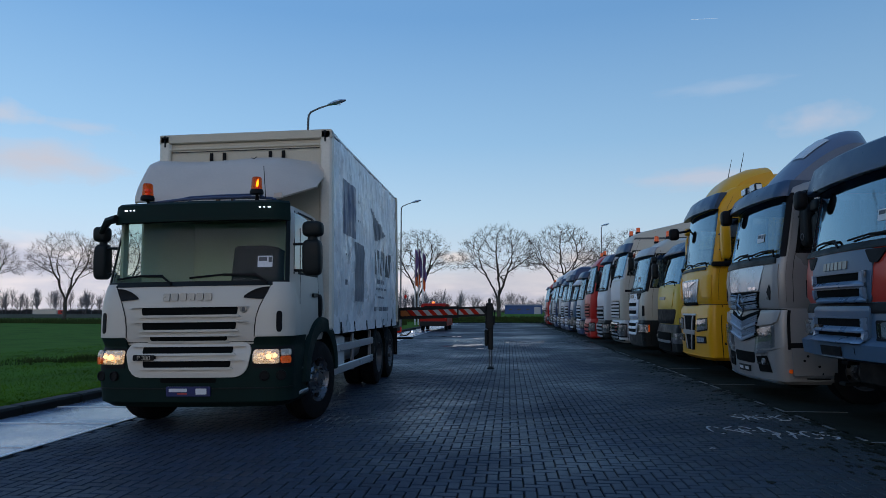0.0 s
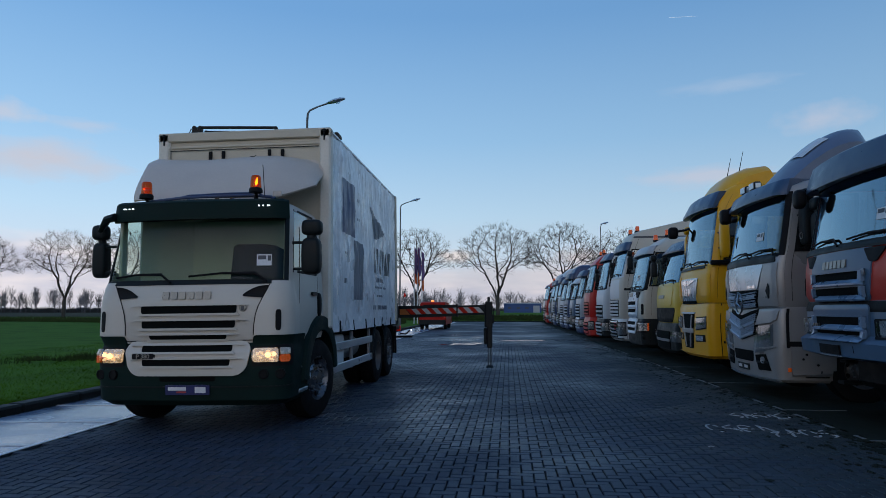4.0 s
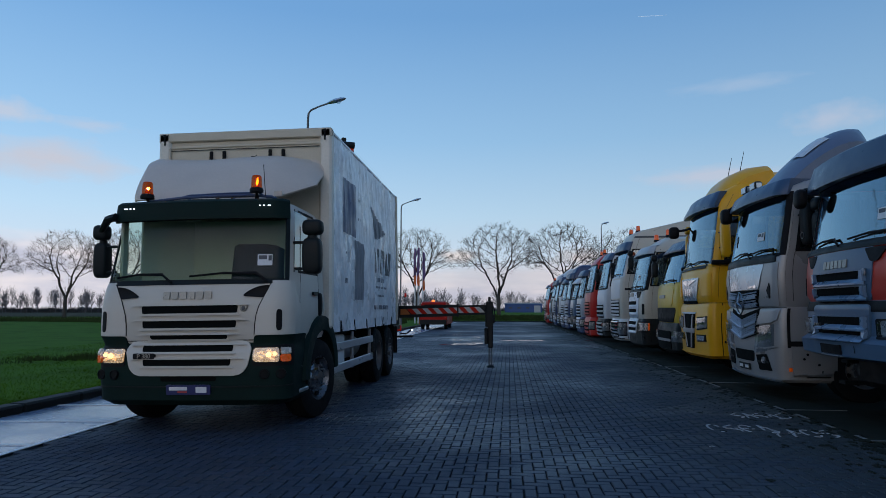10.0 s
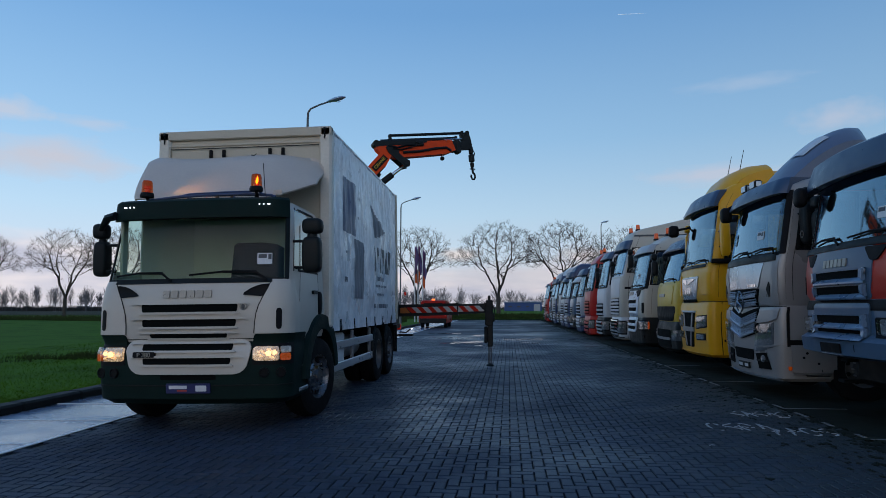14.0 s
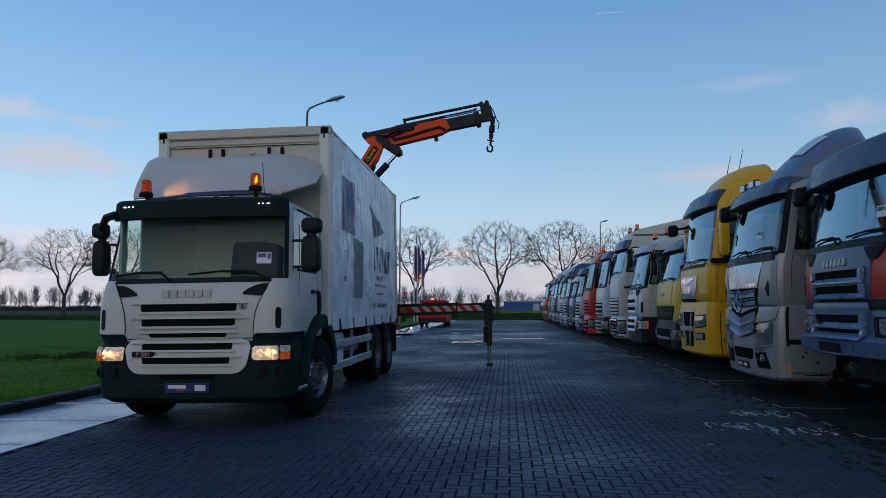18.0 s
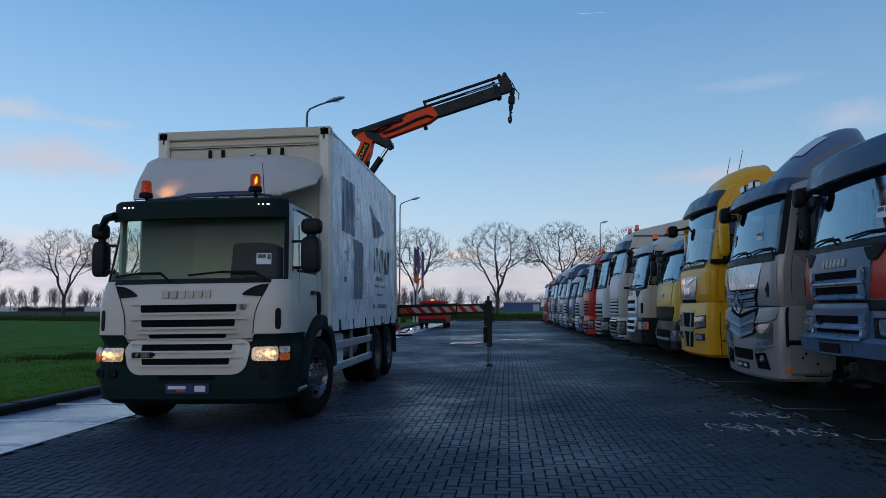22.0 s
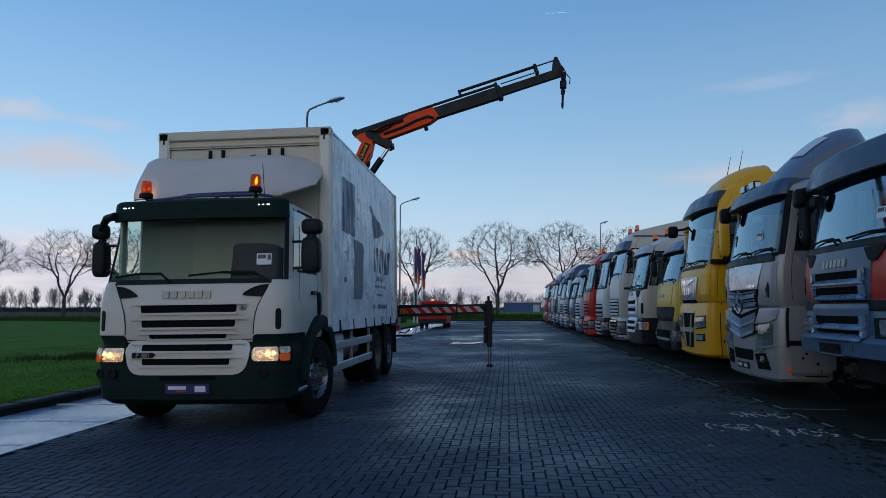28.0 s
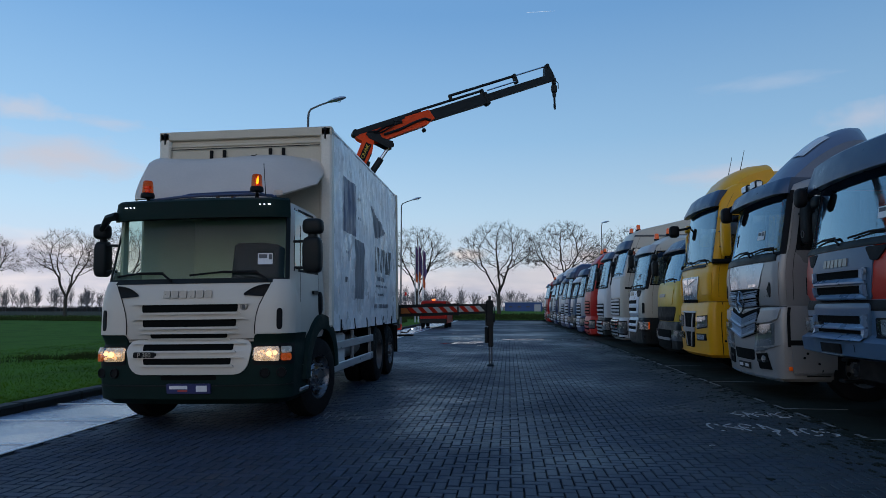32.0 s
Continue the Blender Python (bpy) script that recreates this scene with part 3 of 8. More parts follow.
    for s in (-1, 1):
        for k, z in enumerate((.42, .72)):
            add("step", Mesh().box((s * 1.12, .72 + .05 * k, z + g("step_z", 0)), (.2, .36, .05), .015), g("step_mat", BLACKP))
    if g("tank"):
        y0, y1 = g("tank")
        for s in (-1, 1):
            tk = Mesh().box((s * .88, (y0 + y1) / 2, .68), (.62, y1 - y0, .58), .1)
            add("fuel_tank", tk, g("tank_mat", ALU))
    if g("fairing"):
        add("roof_fairing", g("fairing")(), g("fairing_mat", body))
    for x, y, z in g("beacons", ()):
        beacon(root, x, y, high(z), g("beacon_size", 1.0), g("beacon_glass"))
    if g("plate"):
        pu, pz = g("plate")
        pl = add("number_plate", Mesh().patch(bump, pu, pz, .025, .02, .008, 4, 1), PLATE_BLUE, None, "blue dealer plate with pale bars")
        w = pu[1] - pu[0]
        hz = pz[1] - pz[0]
        part("pale_bar", Mesh().patch(bump, (pu[0] + w * .07, pu[0] + w * .48), (pz[0] + hz * .45, pz[1] - hz * .2), .03, .006, .004, 3, 1), OFFWHITE, pl)
        part("red_bar", Mesh().patch(bump, (pu[0] + w * .26, pu[0] + w * .48), (pz[0] + hz * .2, pz[0] + hz * .36), .03, .006, .004, 3, 1), REDPRINT, pl)
        part("pale_panel", Mesh().patch(bump, (pu[0] + w * .68, pu[0] + w * .92), (pz[0] + hz * .2, pz[1] - hz * .2), .03, .006, .004, 3, 1), OFFWHITE, pl)
    if g("sticker"):
        sx, sz = g("sticker")
        q = hull.at(sz)
        stk = add("windscreen_sticker", Mesh().patch(hull, (sx, sx + .22), (sz, sz + .14), .006, .004, .006, 3, 1), OFFWHITE, None, "white paper sticker with dark bars")
        part("dark_bar", Mesh().patch(hull, (sx + .015, sx + .12), (sz + .075, sz + .125), .009, .003, .0, 2, 1), GREYPRINT, stk)
        part("dark_panel", Mesh().patch(hull, (sx + .14, sx + .2), (sz + .06, sz + .125), .009, .003, .0, 2, 1), GREYPRINT, stk)
    return root, hull, bump, add
# ---- colours of the place ----
GREY_TARP = mat("weathered_grey_tarpaulin", (.75, .755, .775), .31, 0, .20, 1.6, 12, .34, .1, .35, (.16, .17, .20), .12)
TARP_EDGE = mat("cream_tarpaulin_edge", (.66, .615, .54), .5, 0, .1, 3, 30, .1, 0, .2)
BOXWALL = mat("cream_body_panel", (.51, .45, .355), .45, 0, .07, 1.2, 40, .03, 0, .3, (.2, .18, .15))
BLUEPRINT = mat("faded_blue_print", (.10, .125, .20), .45, 0, .18, 3, 30, .1)
GREYBLUE = mat("faded_grey_print", (.15, .165, .20), .5, 0, .2, 4, 30, .1)
CRANE_RED = mat("orange_red_paint", (.78, .062, .007), .5, 0, .10, 4, 60, .04, 0, .15, (.16, .02, .01), spec=.2)
CRANE_BLACK = mat("black_hydraulic_steel", (.0045, .0065, .0075), .55, 0, .12, 5, 60, .05, spec=.3)
YELLOWPRINT = mat("yellow_print", (.7, .45, .03), .5, 0, .1, 20, 80)
WHITE_STRIPE = mat("white_reflective", (.46, .44, .41), .6, 0, .1, 10, 60, 0, 0, .3, spec=.15)
RED_STRIPE = mat("red_reflective", (.46, .018, .006), .6, 0, .1, 10, 60, 0, 0, .2, spec=.12)


def levels(z0, zs0, zs1, zr, rake=.3, w=1.22, back=.5):
    return [(z0, .06, w - .03, 0), (z0 + .1, .025, w, 0), (zs0 - .32, .03, w, 0), (zs0 - .05, .07, w - .01, 0), (zs0, .1, w - .015, 0), (zs1, .1 + rake, w - .065, 0),
            (zs1 + .12, .14 + rake, w - .085, 0), (max(zs1 + .2, zr - .22), .14 + rake + back * .5, w - .13, .04), (max(zs1 + .26, zr - .08), .14 + rake + back, w - .22, .1), (zr, .14 + rake + back + .2, w - .42, .3)]


def bumper_levels(z0, z1, w=1.225, out=0.0):
    return [(z0, .12 - out, w - .1, 0), (z0 + .07, .03 - out, w - .015, 0), (z0 + (z1 - z0) * .5, -out, w, 0), (z1 - .12, .01 - out, w, 0), (z1, .06, w - .02, 0)]


# ---- the recovery truck with its curtain-sided body ----
def main_truck():
    fl = .975
    ph = lambda x: x / fl
    S = dict(body=WHITE, fine=1, steer=-11, lead=.2, radius=.535, drop=.026, clear_side=1, slim=.74, levels=levels(1.04, 1.80, 2.57, 2.86, .17, 1.215, .3), low=BUMPER, bumper=bumper_levels(.305, 1.05, 1.22), screen=(1.5, 1.80, 2.58), side=(.34, 1.34, 1.93, 2.70), lining=CABIN,
             rear=1.62, visor=(2.56, .25, .15, BUMPER), visor_leds=4, led_p=1.04, axles=(1.45, 5.75, 7.05), length=8.9, mirror_z=2.1, mirror_y=.46, mirror_out=.28,
             lamp=((ph(.80), 1.32), (.82, .985), True), indicator=(1.36, 1.66), indicator_z=(.82, .905), fogs=((ph(.93), .68), (1.4, .68)), plate=((ph(-.24), ph(.30)), (.445, .56)),
             sticker=(.83, 1.975), glass=glass("main_windscreen_glass", (.79, .88, .78), .03, .022, 6.0), wheelside=0, seats=(), visor_lean=0, visor_wrap=1.5, sill_gap=0, wipers=((-.95, -.35), (-.02, .75)), tank=None, step_mat=STEEL,
             beacons=((-.83, .50, 2.90), (.64, .50, 2.94)), beacon_size=1.15, beacon_glass=glass("clear_amber_dome", (1.0, .33, .03), .08, .05, 3.0, (.9, .6, .4)))
    trim = [("grille_panel", (ph(-.70), ph(.71), ph(-.80), ph(.80)), (.665, 1.075), .022, WHITE, .13)]
    for x, a, b in ((.59, 1.40, 1.50), (.575, 1.225, 1.32), (.475, 1.09, 1.15), (.555, .945, 1.03), (.53, .78, .865)):
        o = .034 if b < 1.05 else .016
        trim.append(("grille_slot", (ph(-x), ph(x), ph(-x - .01), ph(x + .01)), (a, b), o - .004, VOID, .025))
        trim.append(("grille_rib", (ph(-x - .17), ph(x + .17), ph(-x - .02), ph(x + .02)), (b - .004, b + .022), o + .022, WHITE, .01))
        trim.append(("grille_rib", (ph(-x - .05), ph(x + .05), ph(-x - .02), ph(x + .02)), (a - .022, a + .004), o + .016, WHITE, .01))
    for s in (-1, 1):
        trim.append(("indicator_glass", (s * 1.36, s * 1.66), (.91, .985), .045, CLEARLAMP, .02))
        trim.append(("lamp_cap", (s * ph(.81), s * 2.3), (.995, 1.135), .026, BUMPER, .03))
        trim.append(("corner_vent", (s * 1.22, s * 1.38), (1.19, 1.44), .038, BLACK, .05))
        trim.append(("lamp_surround", (s * ph(.79), s * 1.95), (.77, 1.02), .004, BLACK, .03))
    trim.append(("panel_seam", (-1.2, 1.2), (1.072, 1.082), .003, BLACK, .0))
    trim.append(("bumper_slot", (ph(-.32), ph(.36)), (.60, .66), .004, VOID, .02))
    trim.append(("bumper_crease", (-1.9, 1.9), (.525, .54), .008, BLACKP, .005))
    S["trim"] = trim
    root, hull, bump, add = truck("box_truck", pose(-3.67, 7.35, .0472, 0, -.8, 0) @ Matrix.Scale(.98, 4), "cream-white box truck with weathered grey curtain sides on wet pavers", S)
    # corner panels, proud of the front, with a curved seam
    edge = [(1.14, .808), (1.26, .812), (1.38, .828), (1.48, .858), (1.58, .905), (1.67, .955), (1.745, 1.0), (1.79, 1.04)]
    for s in (-1, 1):
        rows, seam = [], []
        for z, x in edge:
            pa = ph(x) if x < .97 else 1 + (x - .97)
            pb = 2.16 if z < 1.5 else 2.16 - (z - 1.5) * .9
            r = [hull(s * pa, z, -.01)]
            for i in range(11):
                k = i / 10
                lift = .026 * min(1, k * 8) * min(1, (1 - k) * 5) * (1 if z < 1.6 else max(.2, (1.80 - z) / .2))
                r.append(hull(s * (pa + (pb - pa) * k), z, .004 + lift))
            rows.append(r)
            seam.append(hull(s * (pa - .008), z, .004))
        rows = [[q + Vector((0, .02, .0)) for q in rows[0]]] + rows
        add("corner_panel", Mesh().sheet(rows), WHITE, None, "", 50)
        add("panel_seam", Mesh().tube(seam, .005, 5), BLACK)
        # wing-shaped air inlet under the windscreen's corner
        wing = []
        for i in range(13):
            u = i / 12
            xt, zt2, xb, zb2 = .665 + .325 * u, 1.622 + .112 * (1 - (1 - u) ** 2.4), .665 + .232 * u, 1.602 - .02 * u + .03 * max(0, u - .85)
            pt, pb = [ph(q) if q < .975 else 1 + (q - .975) for q in (xt, xb)]
            wing.append([hull(s * (pb + (pt - pb) * j / 4), zb2 + (zt2 - zb2) * j / 4, (.012, .004, .002, .004, .012)[j]) for j in range(5)])
        add("air_inlet", Mesh().sheet(wing), BLACK)
    add("mirror_arm", Mesh().tube([(-1.06, .20, 2.62), (-1.18, .22, 2.60), (-1.32, .34, 2.51), (-1.42, .44, 2.44)], [.055, .05, .04, .03], 8), BLACKP)
    add("pillar_trim", Mesh().box((-1.06, .40, 2.25), (.04, .12, .8), .015), CABIN)
    add("side_panel", Mesh().prism([(-1.12, .89), (-1.08, .86), (-.62, 1.40), (1.08, 1.455), (1.08, 1.47), (-.62, 1.45)], 2, 1.8, 2.7), CABIN)
    add("bunk_panel", Mesh().prism([(-.06, 1.72), (.0, 2.33), (.05, 2.365), (.42, 2.365), (.60, 2.34), (.74, 2.27), (.76, 1.72)], 1, 1.35, 1.41), mat("dark_teal_cloth", (.006, .017, .026), .9, 0, .2, 6, 60, spec=.1))
    for s in (-1, 1):
        # dark flare round the front wheel, and the grip recess behind the door
        flare = Mesh()
        rows = []
        for k in range(19):
            a = math.pi * (1.0 - k / 18 * .98)
            cs, sn = math.cos(a), math.sin(a)
            rows.append([(s * x, 1.45 + r * cs * 1.02, .54 + r * sn) for x, r in ((1.16, .60), (1.262, .61), (1.275, .66), (1.262, .80), (1.20, .82))])
        add("wheel_arch", flare.sheet(rows), BUMPER, None, "", 25)
        add("grip_recess", Mesh().pod((s * 1.20, 1.40, 1.50), (.10, .15, .34), 3.2, 16, 8), BLACK)
    # plain silver blocks where the maker's name is
    for k in range(6):
        x = -.29 + k * .105
        add("name_block", Mesh().patch(hull, (ph(x - .042), ph(x + .042)), (1.575, 1.665), .016, .014, .012, 2, 2), SILVERB)
    cr = add("crest", Mesh().lathe([(0, .045), (.012, .045), (.016, .036), (.014, 0)], hull(ph(.67), 1.465, .0), (0, -1, 0), 20), SILVERB)
    part("crest_shield", Mesh().pod(hull(ph(.67), 1.462, .014), (.045, .012, .056), 3.0, 12, 6), GREYPRINT, cr)
    bd = add("badge", Mesh().patch(bump, (ph(-.645), ph(-.375)), (.868, .934), .066, .04, .015, 3, 1), BLACK)
    lettering("badge_number", "P 380", .075, SILVERB, bd, Matrix.Translation(bump(ph(-.505), .898, .068)) @ pose(0, 0, 0, 90, 0, 0), .004)
    # roof light bar and its feet
    rb = Mesh().tube([(-.95, .72, 2.82), (-.85, .60, 2.875), (-.4, .55, 2.905), (0, .54, 2.915), (.5, .56, 2.92), (.80, .62, 2.90), (.9, .72, 2.82)], .02, 8).tube([(-.6, .66, 2.90), (-.3, .60, 2.945), (.2, .59, 2.955), (.62, .62, 2.96), (.72, .68, 2.90)], .013, 6)
    for x in (-.85, -.3, .3, .85):
        rb.tube([(x, .60, 2.89), (x, .76, 2.78)], .016, 6)
    add("roof_bar", rb, mat("dark_blue_tube", (.03, .05, .12), .4, 0, .1, 5, 60))
    for x, z in ((-.83, 2.90), (.64, 2.94)):
        add("beacon_bracket", Mesh().tube([(x, .62, 2.74), (x, .50, z)], .02, 8).tube([(x - .1, .7, 2.82), (x, .50, z)], .012, 6), BLACK)
    add("aerial", Mesh().tube([(.74, .55, 2.9), (.70, .58, 3.32)], .005, 5), BLACK)
    # wind deflector on the roof: a leaning panel, swept back at the driver's end
    def panel(u, v):
        xl, xr = -1.25 - .115 * v ** .7, 1.19
        x = xl + (xr - xl) * (u + 1) / 2
        back = .50 * max(0, (u - .45) / .55) ** 1.8 + .10 * max(0, (-u - .9) / .1) ** 2
        low = 2.95 - .04 * (u + 1) / 2 + .27 * max(0, (u - .55) / .45) ** 1.3
        top = 3.665 - .03 * (u + 1) / 2 - (.05 if u < 0 else .13) * max(0, (abs(u) - .90) / .10) ** 2 + .02 * math.sin(u * 4)
        y = .82 + .58 * v ** 1.25 + back + .10 * max(0, v - .88) / .12
        return Vector((x, min(y, 1.69), low + (top - low) * min(1, v * 1.02 - .02 * v * v)))
    rows = [[panel(-1 + 2 * i / 40, v / 14) for i in range(41)] for v in range(15)]
    inner = [[p + Vector((0, .035, -.012)) for p in r] for r in rows]
    df = Mesh().sheet(rows).sheet(inner).sheet([rows[-1], inner[-1]]).sheet([rows[0], inner[0]]).sheet([[r[0] for r in rows], [r[0] for r in inner]]).sheet([[r[-1] for r in rows], [r[-1] for r in inner]])
    dfl = add("wind_deflector", df, mat("dull_white_plastic", (.51, .445, .39), .5, 0, .06, 1.5, 40, .03, 0, .25, (.25, .24, .24)))
    # moulded lip along its foot, over a slot with two brown brackets
    part("foot_lip", Mesh().box((.07, .825, 2.985), (.86, .03, .03), .012), WHITE, dfl)
    part("foot_slot", Mesh().box((.05, .835, 2.925), (1.0, .02, .085), .008), LINING, dfl)
    for x in (-.02, .19):
        part("foot_bracket", Mesh().box((x, .815, 2.94), (.05, .03, .13), .006), mat("brown_steel", (.06, .032, .016), .6, .3, .3, 9, 60, .1), dfl)
    part("clip", Mesh().tube([(.22, 1.36, 3.63), (.28, 1.33, 3.615), (.30, 1.36, 3.645)], .006, 5), BLACK, dfl)
    part("side_bracket", Mesh().box((.80, .86, 2.985), (.12, .02, .075), .006), WHITE, dfl)
    # curtain-sided body
    x0, x1, y0, y1, zb, zt = -1.36, 1.30, 1.74, 7.72, 1.16, 4.115
    ym = (y0 + y1) / 2
    add("front_wall", Mesh().box(((x0 + x1) / 2, y0 + .05, (zb + zt) / 2), (x1 - x0 - .2, .08, zt - zb - .1), .01), BOXWALL)
    tr = Mesh().box(((x0 + x1) / 2, y0 + .02, zt - .07), (x1 - x0, .12, .14), .015).box(((x0 + x1) / 2, y0 + .035, zt - .22), (x1 - x0 - .3, .09, .035), .01)
    add("front_rail", tr, BOXWALL)
    for x in (x0 + .06, x1 - .06):
        add("corner_post", Mesh().box((x - .03 * (1 if x > 0 else -1), y0 + .05, (zb + zt) / 2), (.18, .18, zt - zb), .03), TARP_EDGE)
        add("corner_casting", Mesh().box((x * .97, y0 - .02, zt - .05), (.05, .10, .05), .015).tube([(x * .97, y0 - .05, zt - .08), (x * .97, y0 - .05, zt - .19)], .011, 8), BLACK)
    for x in (x0 + .16, x1 - .16):
        add("wall_rib", Mesh().box((x, y0 - .004, (zb + zt) / 2 - .1), (.05, .05, zt - zb - .25), .012), BOXWALL)
    for x in (-.55, -.35, .36, .56):
        add("latch", Mesh().box((x, y0 - .005, 3.755), (.05, .03, .13), .01).tube([(x, y0 - .03, 3.78), (x + .03, y0 - .03, 3.72)], .01, 6), BLACK)
    add("body_seam", Mesh().tube([(x0 + .14, y0 - .01, zt - .27), (x1 - .14, y0 - .01, zt - .27)], .006, 5), BLACK)
    add("body_roof", Mesh().box(((x0 + x1) / 2, ym, zt - .02), (x1 - x0 - .06, y1 - y0, .05), .015), GREY_TARP)
    add("body_floor", Mesh().box(((x0 + x1) / 2, ym, zb + .06), (x1 - x0 - .26, y1 - y0 - .1, .14), .02), BLACKP)
    add("rear_frame", Mesh().box((x0 + .06, y1 - .06, (zb + zt) / 2), (.12, .12, zt - zb), .02).box((x1 - .06, y1 - .06, (zb + zt) / 2), (.12, .12, zt - zb), .02)
        .box(((x0 + x1) / 2, y1 - .03, (zb + zt) / 2), (x1 - x0 - .2, .05, zt - zb - .1), .01), BOXWALL)

    def tarp(s):
        def fn(y, z, off):
            k = (z - zb) / (zt - zb)
            n1 = noise.noise((y * 1.7, z * .35, s * 3.1)) * .030 + noise.noise((y * 6.0, z * .7, s)) * .011 + noise.noise((y * 13.0, z * 2.2, s + 4)) * .012 * math.exp(-max(0, y - y0 - .1) * 1.6)
            n2 = .005 * math.sin(y * 9 + 1.2 * math.sin(z * 1.3)) + .0045 * noise.noise((y * 12.0, z * .5, s + 7)) + .006 * noise.noise((y * 24.0, z * .9, s + 2)) * (.4 + .6 * abs(2 * k - 1))
            fold = .017 * noise.noise((y * 2.2 + z * 1.1, z * 2.4, 5 + s)) + .015 * noise.noise((y * 3.1 - z * 2.6, z * 1.2, 9 + s))
            fold += .017 * (1 - abs(noise.noise((y * 3.4 + .5 * z, z * .45, s + 21)))) ** 7 + .009 * (1 - abs(noise.noise((y * 8.5 - .9 * z, z * .8, s + 33)))) ** 9 * (.3 + k)
            edge = max(.15, min(1, (y - y0) / .2, (y1 - y) / .2, .45 + (zt - z) / .5))
            sag = (.016 * abs(math.sin(y * 4.2)) + .02 * noise.noise((y * 6, 3, 1))) * max(0, k - .9) * 10
            zz = z - sag * (1 if k > .95 else 0)
            bulge = .03 * math.sin(math.pi * min(1, max(0, k))) * edge
            return Vector((s * ((x1 if s > 0 else -x0) - .045 + bulge * .6 + (n1 + n2 + fold) * max(.1, edge) + off), y, zz))
        return fn
    for s in (1, -1):
        fn = tarp(s)
        nu, nv = (240, 72) if s > 0 else (30, 20)
        rows = [[fn(y0 + .1 + (y1 - y0 - .1) * i / nu, zb - .07 + (zt - zb + .07) * j / nv, 0) for i in range(nu + 1)] for j in range(nv + 1)]
        cur = add("side_curtain", Mesh().sheet(rows), GREY_TARP, None, "weathered grey tarpaulin curtain with faded dark print", 60)
        if s < 0:
            continue
        # the faded print
        dy, dz = (y1 - y0 - .1) / nu, (zt - zb + .07) / nv

        def printed(name, u, v, matl):
            """A print on the curtain, cut to the grid of its folds; u has two or four edges."""
            u = tuple(u) if len(u) == 4 else (u[0], u[1], u[0], u[1])
            ja, jb = round((v[0] - zb + .07) / dz), max(round((v[1] - zb + .07) / dz), round((v[0] - zb + .07) / dz) + 1)
            m = Mesh()
            for j in range(ja, jb):
                k = (j + .5 - ja) / (jb - ja)
                ia, ib = round((u[0] + (u[2] - u[0]) * k - y0 - .1) / dy), round((u[1] + (u[3] - u[1]) * k - y0 - .1) / dy)
                m.sheet([[fn(y0 + .1 + i * dy, zb - .07 + q * dz, .005) for i in range(ia, max(ib, ia + 1) + 1)] for q in (j, j + 1)])
            return part(name, m, matl, cur, "", 60)
        printed("dark_print", (2.46, 3.36), (2.66, 3.52), BLUEPRINT)
        printed("dark_print", (3.30, 4.02), (1.60, 2.62), GREYBLUE)
        for k, (a, h) in enumerate(((4.95, .5), (5.26, .5), (5.55, .5), (5.86, .5), (6.16, .48), (6.46, .5))):
            printed("print_bar", (a, a + .22, a + .07, a + .15) if k % 2 == 0 else (a + .03, a + .15, a, a + .22), (2.14, 2.14 + h), GREYPRINT)
        for k in range(9):
            a = 4.72 + .12 * k
            printed("print_stroke", (a + .35 - .02 * k, a + .5 - .02 * k, a, a + .13), (2.80 + .02 * k, 3.38 - .035 * k), GREYBLUE)
        for z, a, b in ((1.98, 5.3, 6.2), (1.84, 5.2, 6.3), (1.66, 5.35, 6.1), (1.44, 5.0, 6.5), (2.96, 3.6, 3.95), (3.3, 3.55, 3.9), (2.3, 2.6, 2.95), (1.86, 2.6, 2.95)):
            for q in range(int((b - a) / .12)):
                printed("print_line", (a + q * .12, a + q * .12 + .085), (z, z + .06), GREYBLUE)
        for y in (2.4, 3.3, 4.2, 5.1, 6.0, 6.9):
            st = Mesh().patch(fn, (y, y + .03), (zb - .09, zb + .10), .012, .012, 0, 1, 4).box((x1 - .03, y + .015, zb - .06), (.03, .045, .06), .008)
            part("strap", st, BLACK, cur)
    # side guards, lockers, mudflaps
    for s in (1, -1):
        for z in (.86, .53):
            add("side_guard", Mesh().box((s * 1.2, 3.58, z), (.04, 3.1, .125), .012), ALU)
        for y in (2.08, 3.55, 5.0):
            add("guard_post", Mesh().box((s * 1.2, 2.08, .695), (.042, .12, .46), .012) if y == 2.08 else Mesh().box((s * 1.17, y, .75), (.05, .09, .62), .012), ALU if y == 2.08 else STEEL)
        add("locker", Mesh().box((s * .88, 2.75, .78), (.5, .9, .5), .03), OFFWHITE)
        add("air_tank", Mesh().tube([(s * .85, 3.5, .75), (s * .85, 4.7, .75)], .2, 14), STEEL)
        add("mudflap", Mesh().box((s * 1.06, 7.72, .72), (.42, .03, .62), .01), BLACK)
        add("rear_lamp", Mesh().box((s * 1.0, 9.0, .95), (.34, .07, .14), .02), REDLENS)
    add("rear_deck", Mesh().box((0, 8.45, .98), (2.3, 1.3, .12), .02), CRANE_BLACK)
    wl = Mesh().tube([(1.15, 8.95, .82), (1.3, 8.98, .80), (1.42, 8.98, .9)], .018, 6).box((1.28, 8.95, .74), (.4, .2, .05), .01)
    add("lamp_arm", wl, BLACK)
    add("marker_lamp", Mesh().lathe([(-.02, .017), (.012, .02), (.015, 0)], (1.45, 8.95, .90), (.2, -1, 0), 12), LED)
    add("tail_reflector", Mesh().box((1.33, 8.7, 1.78), (.05, .06, .09), .02), REDLENS)
    return root


BOX_TRUCK = main_truck()


